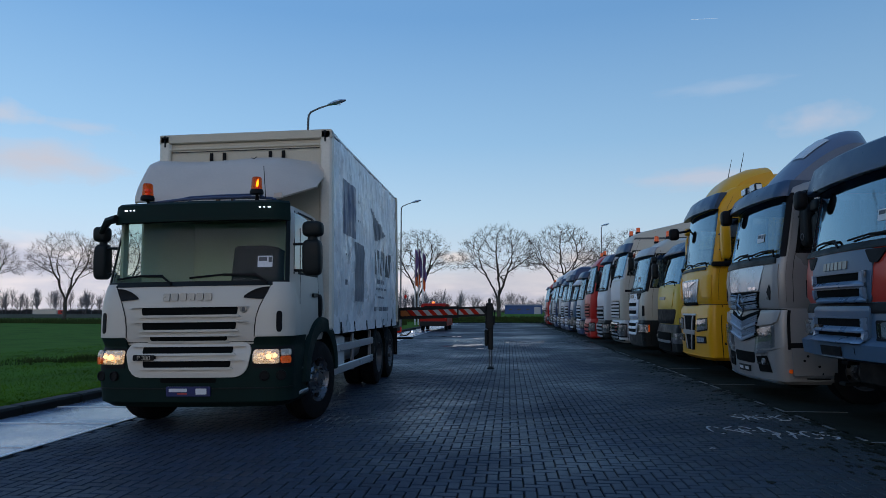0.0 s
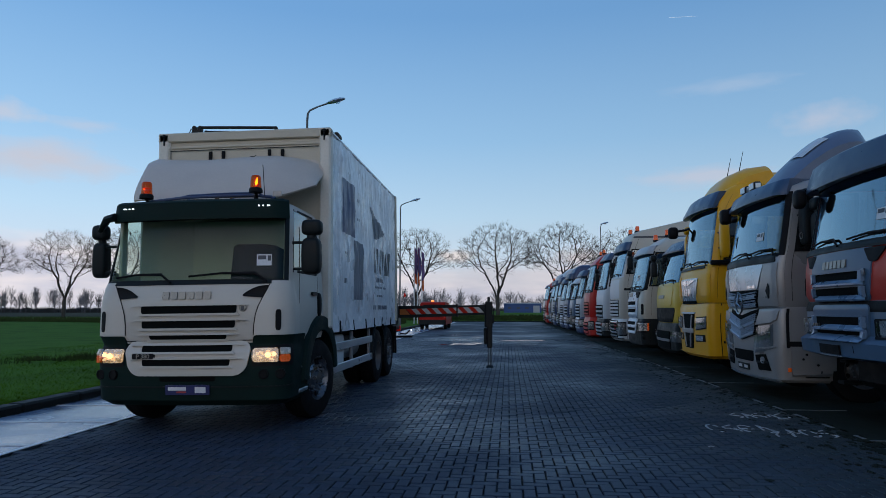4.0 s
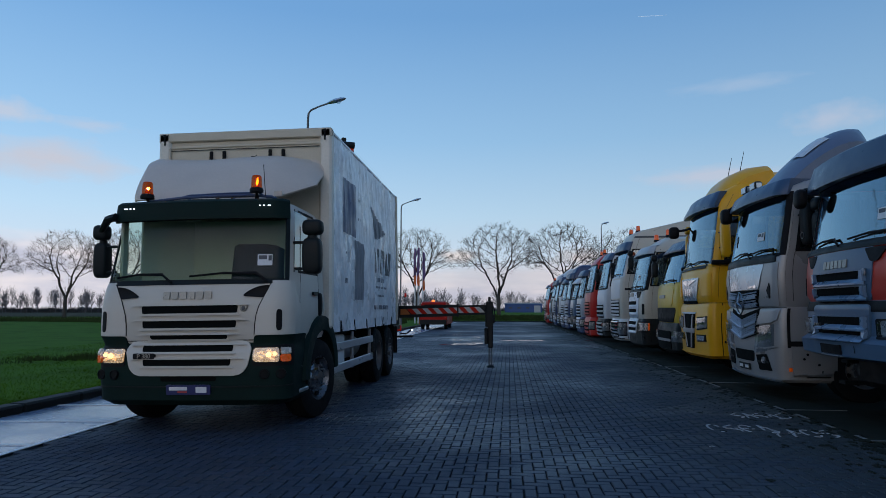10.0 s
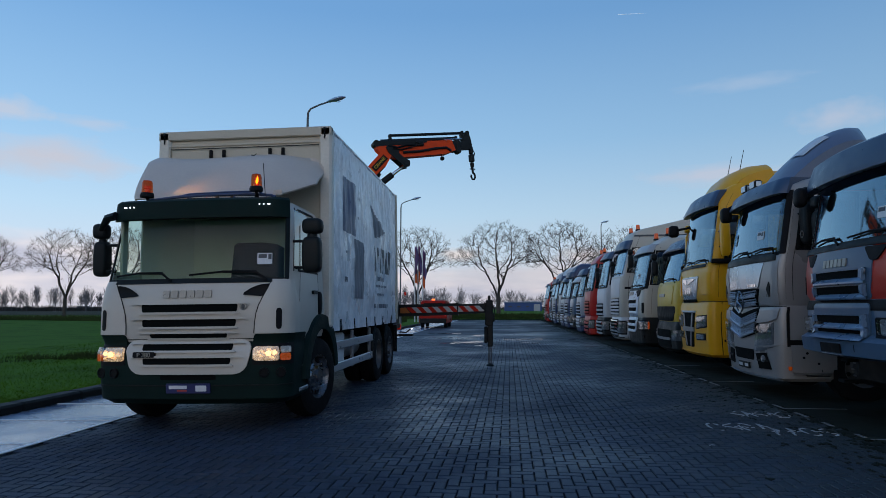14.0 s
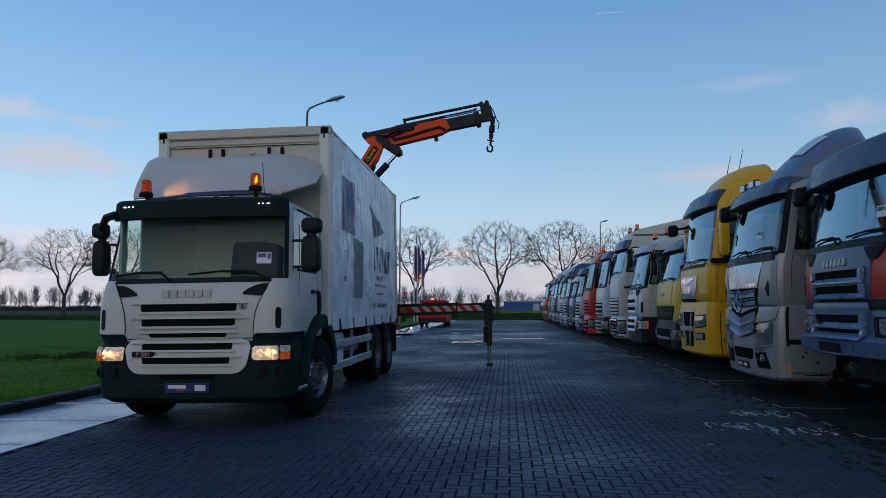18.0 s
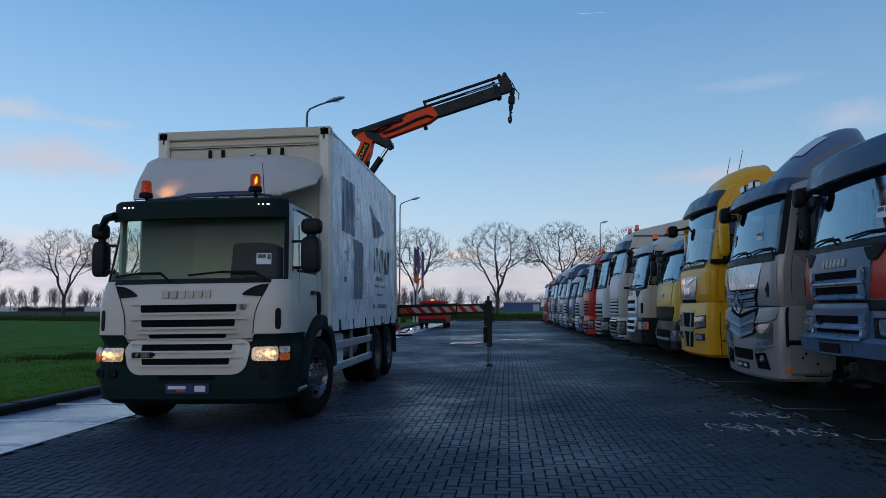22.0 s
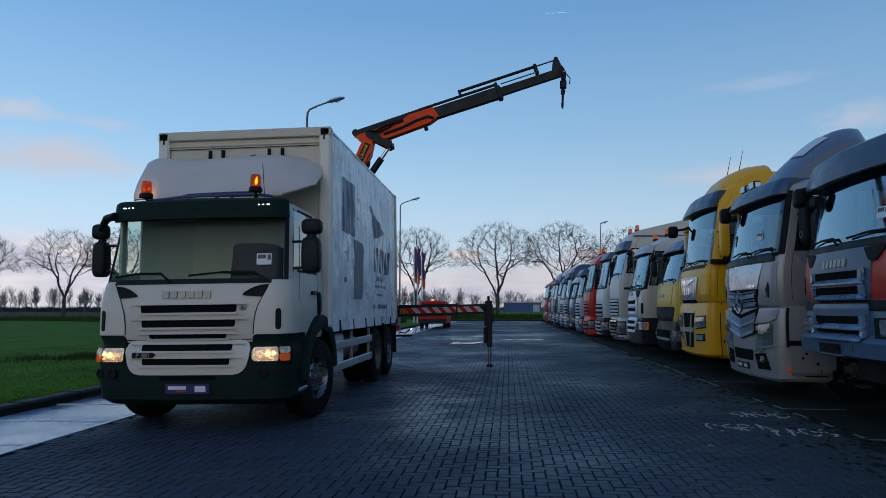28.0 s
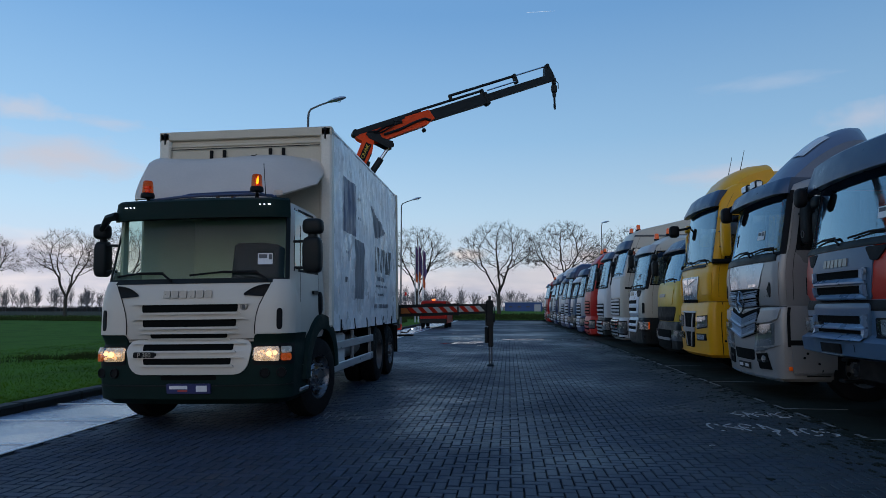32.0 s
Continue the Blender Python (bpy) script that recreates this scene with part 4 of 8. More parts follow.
# rotating mirrors in the two beacons
def beacon_core(parent, x, y, z, strength):
    """A lamp deep in a turning cup, so that it throws a beam."""
    m = Mesh().lathe([(0, 0), (0, .019), (.004, .019), (.004, 0)], (0, .034, .12), (0, -1, 0), 16)
    ob = part("beacon_reflector", m, glow("beacon_light", (1, .42, .07), strength), parent)
    part("reflector_cup", Mesh().lathe([(-.006, 0), (-.006, .024), (.070, .026), (.070, .021), (-.001, .020), (-.001, 0)], (0, .034, .12), (0, -1, 0), 16).tube([(0, .02, 0), (0, .02, .10)], .008, 6), AMBER, ob)
    ob.matrix_local = pose(x, y, z)
    return ob


CORE_A = beacon_core(BOX_TRUCK, -.83, .50, 2.91, 900)
part("beacon_bulb", Mesh().lathe([(0, .004), (.02, .016), (.05, .018), (.085, .008), (.11, .001)], (.645, .49, 3.03), (.15, 0, 1), 10), glow("steady_bulb", (1, .50, .12), 5), BOX_TRUCK)
part("beacon_column", Mesh().tube([(.64, .52, 2.99), (.64, .52, 3.12)], .03, 8), AMBER, BOX_TRUCK)
part("beacon_column", Mesh().tube([(-.83, .50, 2.95), (-.83, .50, 3.0)], .03, 8), AMBER, BOX_TRUCK)


# ---- the loader crane behind the body ----
PZ, PO, L1 = 4.12, -.34, 1.94
CRANE = thing("loader_crane", pose(-3.724, 15.758, .0296) @ Matrix.Scale(.98, 4), "orange-red and black folding loader crane with telescopic boom and hook", "crane")


def crane_parts():
    C = CRANE
    P = {}
    P["base"] = part("crane_base", Mesh().box((0, .1, 1.35), (2.3, .75, .6), .05).box((0, .1, 1.75), (.8, .7, .4), .06), CRANE_BLACK, C)
    # slewing column; x points along the boom
    col = Mesh().lathe([(1.9, .3), (2.0, .32), (2.3, .3), (2.35, .22), (3.6, .2), (3.62, 0)], (0, 0, 0), (0, 0, 1), 20)
    for s in (-1, 1):
        col.prism([(-.2, 3.0), (.22, 3.0), (.2, 3.6), (PO + .12, PZ + .14), (PO - .14, PZ + .1), (PO - .12, PZ - .2)], 1, s * .19, s * .15)
    P["column"] = part("slewing_column", col, CRANE_RED, C)
    # inner boom from its pin at the origin along x
    ib = Mesh()
    ib.prism([(-.16, -.16), (.3, -.24), (L1 - .45, -.25), (L1 - .12, -.17), (L1 + .10, -.05), (L1 + .12, .10), (L1 - .3, .09), (.2, .06), (-.12, .08)], 1, -.14, .14)
    P["inner"] = part("inner_boom", ib, CRANE_RED, C)
    for s in (-1, 1):
        part("knee_plate", Mesh().prism([(L1 - .10, -.26), (L1 + .06, -.30), (L1 + .16, -.14), (L1 + .08, -.02), (L1 - .04, -.06)], 1, s * .145, s * .172), CRANE_BLACK, P["inner"])
        part("boom_edge", Mesh().prism([(.1, -.235), (L1 - .45, -.25), (L1 - .45, -.225), (.1, -.21)], 1, s * .138, s * .150), CRANE_BLACK, P["inner"])
    part("lift_cylinder", Mesh().tube([(.35, 0, -.42), (1.0, 0, -.33)], .075, 12).tube([(1.0, 0, -.33), (1.3, 0, -.27)], .04, 10), CRANE_BLACK, P["inner"])
    # name plates on both flanks: a yellow strip with plain bars, a black one with the word
    for s in (-1, 1):
        yp = part("yellow_plate", Mesh().box((.86, s * .143, -.075), (.66, .006, .15), .002), YELLOWPRINT, P["inner"])
        for k in range(7):
            part("dark_bar", Mesh().box((.60 + .085 * k, s * .147, -.075), (.055, .006, .11), .002), GREYPRINT, yp)
        bp = part("black_plate", Mesh().box((1.46, s * .143, -.075), (.48, .006, .16), .002), BLACK, P["inner"])
        if s < 0:
            lettering("boom_lettering", "CRANE", .12, YELLOWPRINT, bp, pose(1.46, -.148, -.075, 90, 0, 0), .003)
    # outer boom: knee pin at the origin, boom along x
    ob = Mesh().prism([(-.34, -.02), (-.2, -.16), (.2, -.26), (1.55, -.21), (1.82, -.12), (1.74, .15), (-.25, .16), (-.36, .08)], 1, -.13, .13)
    P["outer"] = part("outer_boom", ob, CRANE_RED, C)
    part("boom_cylinder", Mesh().tube([(-.30, -.02, .18), (1.55, -.02, .20)], .052, 10).lathe([(-.14, 0), (-.14, .09), (.14, .09), (.14, 0)], (-.33, 0, .14), (0, 1, 0), 14).box((.15, 0, .16), (.09, .22, .09), .02), CRANE_BLACK, P["outer"])
    for s in (-1, 1):
        part("boom_rail", Mesh().prism([(-.28, .07), (.55, .075), (1.02, .115), (1.08, .185), (-.26, .185)], 1, s * .128, s * .142), CRANE_BLACK, P["outer"])
    part("valve_block", Mesh().box((.82, -.12, .09), (.22, .12, .15), .02).tube([(.72, -.19, .12), (.92, -.19, .05)], .016, 6).tube([(.78, -.18, .16), (.70, -.2, .02), (.55, -.18, -.02)], .014, 6), CRANE_BLACK, P["outer"])
    part("hose_bundle", Mesh().tube([(-.05, -.16, .06), (.2, -.17, .0), (.45, -.16, .06), (.75, -.17, .05)], .03, 7).tube([(.0, -.15, -.02), (.3, -.18, -.06), (.6, -.17, .0)], .022, 6), BLACK, P["outer"])
    part("hose_guard", Mesh().tube([(.35, -.15, -.13), (.8, -.155, -.12), (1.25, -.155, -.06), (1.55, -.15, -.05), (1.68, -.14, -.14)], .034, 8), CRANE_BLACK, P["outer"])
    for s in (-1, 1):
        part("knee_link", Mesh().prism([(-.10, .02), (.02, .09), (.30, -.22), (.50, -.36), (.48, -.50), (.36, -.52), (.24, -.40), (-.06, -.10)], 1, s * .135, s * .17), CRANE_BLACK, P["outer"])
    part("knee_pin", Mesh().lathe([(-.19, 0), (-.19, .075), (.19, .075), (.19, 0)], (.42, 0, -.42), (0, 1, 0), 14).lathe([(-.18, 0), (-.18, .09), (.18, .09), (.18, 0)], (0, 0, 0), (0, 1, 0), 14), CRANE_BLACK, P["outer"])
    part("side_lamp", Mesh().box((1.42, -.1, -.33), (.1, .1, .1), .03).tube([(1.42, -.1, -.3), (1.42, -.08, -.2)], .015, 6), BLACK, P["outer"])
    # first extension: its collar at the origin, the beam reaching back
    e1 = Mesh().prism([(-1.75, -.14), (0, -.15), (.02, -.17), (.06, .14), (-1.75, .13)], 1, -.10, .10).box((0, 0, -.02), (.12, .26, .36), .03)
    P["ext1"] = part("extension", e1, CRANE_BLACK, C)
    part("extension_cylinder", Mesh().tube([(-2.1, .05, .245), (-.05, .05, .245)], .036, 10).box((-.02, .03, .20), (.08, .16, .16), .03).box((-2.06, .05, .20), (.07, .10, .12), .02), CRANE_BLACK, P["ext1"])
    # second extension with the boom head at the origin
    e2 = Mesh().prism([(-2.45, -.10), (.0, -.10), (.08, .0), (.06, .20), (.03, .34), (-.03, .38), (-.10, .33), (-.20, .10), (-2.45, .095)], 1, -.075, .075).lathe([(-.09, 0), (-.09, .055), (.09, .055), (.09, 0)], (-.02, 0, .35), (0, 1, 0), 12)
    P["ext2"] = part("extension_tip", e2, CRANE_BLACK, C)
    part("cylinder_rod", Mesh().tube([(-1.75, .04, .37), (-.05, .04, .37)], .022, 8), CHROME, P["ext2"])
    part("hose_loop", Mesh().tube([(-.05, .08, .36), (.06, .1, .30), (.12, .1, .12), (.14, .08, -.06), (.19, .07, -.2), (.13, .06, -.34)], .013, 6), BLACK, P["ext2"])
    P["sleeve"] = part("sleeve_cylinder", Mesh().tube([(-2.12, .04, .37), (-.12, .04, .37)], .038, 10).box((-.10, .0, .27), (.09, .16, .28), .03).box((-2.10, .03, .31), (.07, .12, .18), .02).tube([(-2.12, .03, .24), (-1.7, .03, .24)], .02, 6), CRANE_BLACK, C)
    part("cylinder_rod", Mesh().tube([(-1.05, -.05, .19), (-.12, -.05, .19)], .02, 8), CHROME, P["sleeve"])
    # rotator and hook, hanging
    hk = Mesh().box((0, 0, -.06), (.10, .12, .2), .03).box((0, 0, -.28), (.12, .16, .22), .04).lathe([(-.55, .02), (-.52, .05), (-.42, .06), (-.40, .03)], (0, 0, 0), (0, 0, 1), 12)
    hk.tube([(0, 0, -.5), (0, 0, -.68)], .03, 8).tube([(-.09, 0, -.58), (.09, 0, -.58)], .018, 6)
    hk.tube([(.0, 0, -.68), (.055, 0, -.72), (.07, 0, -.79), (.03, 0, -.86), (-.04, 0, -.86), (-.075, 0, -.79), (-.06, 0, -.74)], .026, 8)
    P["hook"] = part("hook_block", hk, CRANE_BLACK, C)
    # knee cylinder
    P["barrel"] = part("knee_cylinder", Mesh().tube([(0, 0, 0), (.62, 0, 0)], .085, 12).lathe([(-.05, .07), (.05, .07)], (0, 0, 0), (0, 1, 0), 10), CRANE_BLACK, C)
    P["rod"] = part("knee_cylinder_rod", Mesh().tube([(0, 0, 0), (-.85, 0, 0)], .045, 12), CHROME, C)
    # stabiliser beam and leg on the side of the lane
    mid = lambda x: 1.396 + (x - 1.3) * .0275
    bm = part("stabiliser_beam", Mesh().prism([(.1, mid(.1) - .155), (2.64, mid(2.64) - .15), (2.64, mid(2.64) + .15), (.1, mid(.1) + .155)], 1, .625, .785), CRANE_BLACK, C)
    part("beam_extension", Mesh().prism([(2.64, mid(2.64) - .13), (3.38, mid(3.38) - .13), (3.38, mid(3.38) + .125), (2.64, mid(2.64) + .125)], 1, .63, .77).box((2.64, .7, mid(2.64)), (.045, .2, .33), .01), CRANE_BLACK, bm)
    for i in range(14):
        x = 1.32 + i * .134
        part("warning_stripe", Mesh().prism([(x, mid(x) + .072), (x + .134, mid(x + .134) + .072), (x + .27, mid(x + .27) - .072), (x + .136, mid(x + .136) - .072)], 1, .607, .613), (RED_STRIPE, WHITE_STRIPE)[i % 2], bm)
    part("end_mark", Mesh().prism([(1.16, mid(1.16) - .072), (1.42, mid(1.42) - .072), (1.30, mid(1.3) + .072), (1.16, mid(1.16) + .072)], 1, .607, .612), mat("faded_orange_reflector", (.42, .11, .012), .6, 0, .1, 10, 60, 0, 0, .3), bm)
    leg = Mesh().box((3.45, .7, 1.33), (.19, .17, .66), .02).box((3.47, .7, .80), (.135, .15, .64), .02).box((3.36, .67, .78), (.085, .1, .42), .03).box((3.45, .7, 1.69), (.07, .10, .18), .025).box((3.55, .66, 1.22), (.07, .1, .22), .03)
    lg = part("stabiliser_leg", leg.tube([(3.33, .62, 1.62), (3.36, .61, 1.40), (3.35, .61, 1.02)], .014, 6).tube([(3.53, .62, 1.60), (3.58, .62, 1.42), (3.56, .62, 1.1)], .012, 6), CRANE_BLACK, C)
    for x in (3.435, 3.495):
        part("leg_ram", Mesh().tube([(x, .7, .52), (x, .7, .02)], .02, 10), mat("greasy_ram_steel", (.10, .11, .13), .4, .6, .2, 8, 60, .05), lg)
    part("foot_plate", Mesh().lathe([(0, .0), (0, .10), (.02, .10), (.06, .055), (.07, 0)], (3.465, .7, -.009), (0, 0, 1), 20), CRANE_BLACK, lg)
    part("stabiliser_leg", Mesh().box((-1.15, .7, 1.2), (.17, .17, .95), .02).tube([(-1.15, .7, .76), (-1.15, .7, -.01)], .045, 12).lathe([(0, 0), (0, .17), (.03, .15), (.05, .06)], (-1.15, .7, -.009), (0, 0, 1), 16), CRANE_BLACK, C)
    return P


BOOM = crane_parts()
# seconds, slewing angle, rise of the inner boom, rise of the outer boom, length from knee to head
JOINTS = [(0, 182, 54, -10, 3.3), (1.6, 182, 55, -8.5, 3.3), (2.6, 182, 56, -4.6, 3.4), (3.0, 182, 56.4, -3.2, 3.4), (3.5, 182, 56.8, -1.6, 3.42), (5.5, 183, 56.5, 8.4, 3.45), (6.3, 182, 56.5, 8, 3.45), (6.6, 175, 56.5, 8, 3.45),
          (7, 170.5, 56.5, 7.7, 3.45), (7.3, 166, 56.5, 7.8, 3.45), (7.7, 159.6, 56.5, 8, 3.44), (8, 154, 56, 8.1, 3.43), (9, 136, 50, 5, 2.7), (10, 116, 53, 7, 2.35), (11, 97, 55, 8, 2.2), (12, 74, 55.5, 10, 2.2), (13, 50, 53.5, 8, 2.22),
          (13.5, 39, 51, 7, 2.23), (14, 24, 49, 7, 2.24), (14.5, 7, 46, 5.5, 2.28), (15.5, 1.5, 45.7, 5, 2.44), (16.5, 1, 45.9, 4.2, 2.64), (17, 1, 47, 4.5, 2.72), (17.5, 1, 51, 7, 2.79), (18, .5, 56.8, 10.5, 2.86),
          (18.5, 0, 63, 14.5, 2.95), (19, 0, 66.2, 17.3, 3.05), (20, 0, 66.2, 17.3, 3.28), (21, 0, 66, 17.3, 3.5), (23, 0, 65.3, 17.4, 3.98), (24.3, 0, 65, 17.1, 4.27), (25.4, 0, 65.2, 17, 4.5), (27, 0, 65.3, 17, 4.84),
          (28.3, 0, 65.4, 17.1, 5.13), (29, 0, 65.4, 16.9, 5.31), (30.1, .3, 65, 16.8, 5.47), (30.5, 4, 65.2, 17.4, 5.55), (31, 14, 66.2, 19.5, 5.60), (32, 22, 67.6, 21.7, 5.58)]


def joints(t):
    for a, b in zip(JOINTS, JOINTS[1:]):
        if t <= b[0]:
            k = (t - a[0]) / (b[0] - a[0])
            return [a[i] + (b[i] - a[i]) * k for i in range(1, 5)]
    return list(JOINTS[-1][1:])


def smooth_joints(t):
    s = [joints(min(32, max(0, t + d))) for d in (-.2, -.1, 0, .1, .2)]
    return [sum(q[i] for q in s) / 5 for i in range(4)]


# seconds, and the hook's lean along the lane's width
SWAY = [(0, 0), (6, 3), (7, -3), (8, 3), (9, -2), (10, 2), (13, 0), (14, 5), (15, -3), (16, 3), (17, 2), (18, -6), (18.5, 5), (19, -10), (19.5, 3), (20, 8), (20.5, -24), (21, 15), (21.5, -6), (22, -5), (22.5, 6), (23, -9), (24, 3), (25, 10), (26, -6),
        (27, 5), (28, -3), (29, 6), (30, 1), (31, -9), (32, 1)]


def crane_rows():
    rows = {k: [] for k in BOOM}
    for i in range(161):
        t = i * .2
        s, a, b, L = smooth_joints(t)
        c = pose(0, 0, 0, 0, 0, s)
        inner = c @ pose(PO, 0, PZ, 0, -a, 0)
        knee = inner @ Vector((L1, 0, 0))
        outer = Matrix.Translation(knee) @ pose(0, 0, 0, 0, -b, s)
        reach = L - 1.85                                  # how far the head stands out of the red casing
        first = max(0.0, min(1.6, reach - .32))
        second = reach - first
        rows["column"].append((t, c))
        rows["inner"].append((t, inner))
        rows["outer"].append((t, outer))
        rows["ext1"].append((t, outer @ pose(1.85 + first, 0, 0)))
        rows["ext2"].append((t, outer @ pose(1.85 + first + second, 0, 0)))
        rows["sleeve"].append((t, outer @ pose(1.85 + first + min(max(second - .06, 0), 1.15), 0, 0)))
        head = outer @ Vector((1.85 + first + second + .06, 0, -.06))
        lean = float(np.interp(t, [q[0] for q in SWAY], [q[1] for q in SWAY]))
        rows["hook"].append((t, Matrix.Translation(head) @ pose(0, 0, 0, 2 * math.sin(t * 1.9), -lean, 0) @ pose(0, 0, 0, 0, 0, s + 20 * math.sin(t * .55) + 75 * min(1, max(0, (t - 16) / 5)))))
        pa, pb = inner @ Vector((L1 - 1.05, 0, -.42)), outer @ Vector((.42, 0, -.42))
        d = (pb - pa).normalized()
        rise = math.degrees(math.asin(max(-1, min(1, d.z))))
        rows["barrel"].append((t, Matrix.Translation(pa) @ pose(0, 0, 0, 0, -rise, s)))
        rows["rod"].append((t, Matrix.Translation(pb) @ pose(0, 0, 0, 0, -rise, s)))
    rows.pop("base")
    return rows
# ---- the row of parked trucks, noses to the lane ----
def nose(x, y, z=0.0, turn=0.0):
    return pose(x, y, z, 0, 0, -91 + turn)


FLAT = 1.075


def fx(*xs):
    """Metres across a parked cab's front as places on its hull."""
    return tuple(x / FLAT for x in xs)


def cab_style(body, z0=1.0, zs0=1.85, zs1=2.75, zr=3.3, b0=.35, rake=.26, low=None, **kw):
    S = dict(body=body, low=low or BLACKP, levels=levels(z0, zs0, zs1, zr, rake, 1.235, .45), bumper=bumper_levels(b0, z0 + .01, 1.24), screen=(1.5, zs0, zs1), side=(.55, 1.3, zs0 + .1, zs1 - .02),
             rear=2.25, visor=(zs1 - .03, .24, .2, VISOR), axles=(1.4, 5.0), length=5.9, mirror_z=(zs0 + zs1) / 2, mirror_y=.5, lamp=((.78, 1.5), (z0 - .32, z0 - .1), False),
             indicator=(1.55, 1.85), tank=(2.4, 3.6), seams=(.42, 1.5), door_z=z0 + .1, handle_z=zs0 - .25, trim=[], pillar=.25, bow=.13, rc=.16, arch=.80, gap_y=.36, glass=GLASS_SKY)
    S.update(kw)
    return S


def tall(z):
    """Heights of the smaller sheets drawn up to full size."""
    return 1.48 + (z - 1.48) * 1.18


GLASS_SKY = glass("parked_windscreen_glass", (.45, .56, .60), .03, .10, 2.3, (.50, .68, .82))
VISOR = mat("smoked_blue_visor", (.028, .058, .115), .38, 0, .12, 4, 60, 0, .12, spec=.4)
SILVER = mat("silver_grey_paint", (.30, .285, .275), .36, .25, .06, 2, 90, .02, .15, .15, (.16, .16, .16))
PANEL = mat("pale_metal_panel", (.36, .42, .48), .24, .55, .1, 3, 60, .02, .2)
BEIGE = paint("beige_grey_paint", (.47, .435, .37))
YELLOW = paint("golden_yellow_paint", (.70, .335, .004))
LEMON = paint("lemon_yellow_paint", (.60, .40, .05))
RED = paint("red_paint", (.40, .014, .009))
DARKRED = paint("signal_red_paint", (.50, .045, .028))
STEELBLUE = paint("dark_steel_blue_paint", (.058, .110, .178))
NAVY = paint("navy_blue_paint", (.025, .045, .11))
# lighter copy of STEELBLUE for grille lips, with the skylight on them painted in
SKYLIT_BLUE = mat("steel_blue_gloss", (.125, .205, .31), .3, .15, .06, 3, 60, .02, .3, spec=.6)
PALE = paint("pale_white_paint", (.50, .52, .54))
LTGREY = paint("light_grey_paint", (.33, .35, .38))
BRIGHT = mat("bright_grille_metal", (.46, .53, .61), .36, .35, .1, 8, 60)


def bars(p0, p1, z0, z1, n, hollow=VOID, bar=BRIGHT, off=.02, gap=.45):
    """A grille: a dark recess with n bright bars."""
    out = [("grille", (p0, p1), (z0, z1), off - .012, hollow, .04)]
    h = (z1 - z0) / n
    for k in range(n):
        a = z0 + k * h + h * gap * .5
        out.append(("grille_bar", (p0 * .97, p1 * .97), (a, a + h * (1 - gap)), off + .012, bar, .02))
    return out


PARK = "row of parked trucks"


def lamp_rims(a, b):
    """Dark housings round the corner headlamps, from height a to b."""
    return [("lamp_surround", (s * .80, s * 2.14), (a, b), .003, BLACK, .03) for s in (-1, 1)]


def wide_front(front, zs, zl, names, zin):
    """Front panels with long slots and lips: zs, zl the slots' heights in the upper and the lower panel."""
    tr = []
    for a, b in zs + zl:
        o = .018 if (a, b) in zs else .028
        tr.append(("grille_slot", fx(-.60, .60, -.63, .63), (a, b), o, VOID, .025))
        tr.append(("grille_brow", fx(-.64, .64, -.68, .68), (b, b + .022), o + .014, front, .008))
    for k in range(6):
        x = -.29 + k * .105
        tr.append(("name_block", fx(x - .042, x + .042), (names, names + .1), .028, SILVERB, .012))
    for s in (-1, 1):
        tr.append(("air_inlet", fx(s * .74, s * .86, s * .62, s * 1.02), (zin - .08, zin + .09), .018, BLACK, .03))
    return tr


def wide_lips(zs, zl, matl, out=.073):
    """The sloping lips under the slots of such a front."""
    return [(fx(.66)[0], a - .075, a + .006, .012 if (a, b) in zs else .022, .012 + out if (a, b) in zs else .022 + out, matl) for a, b in zs + zl]


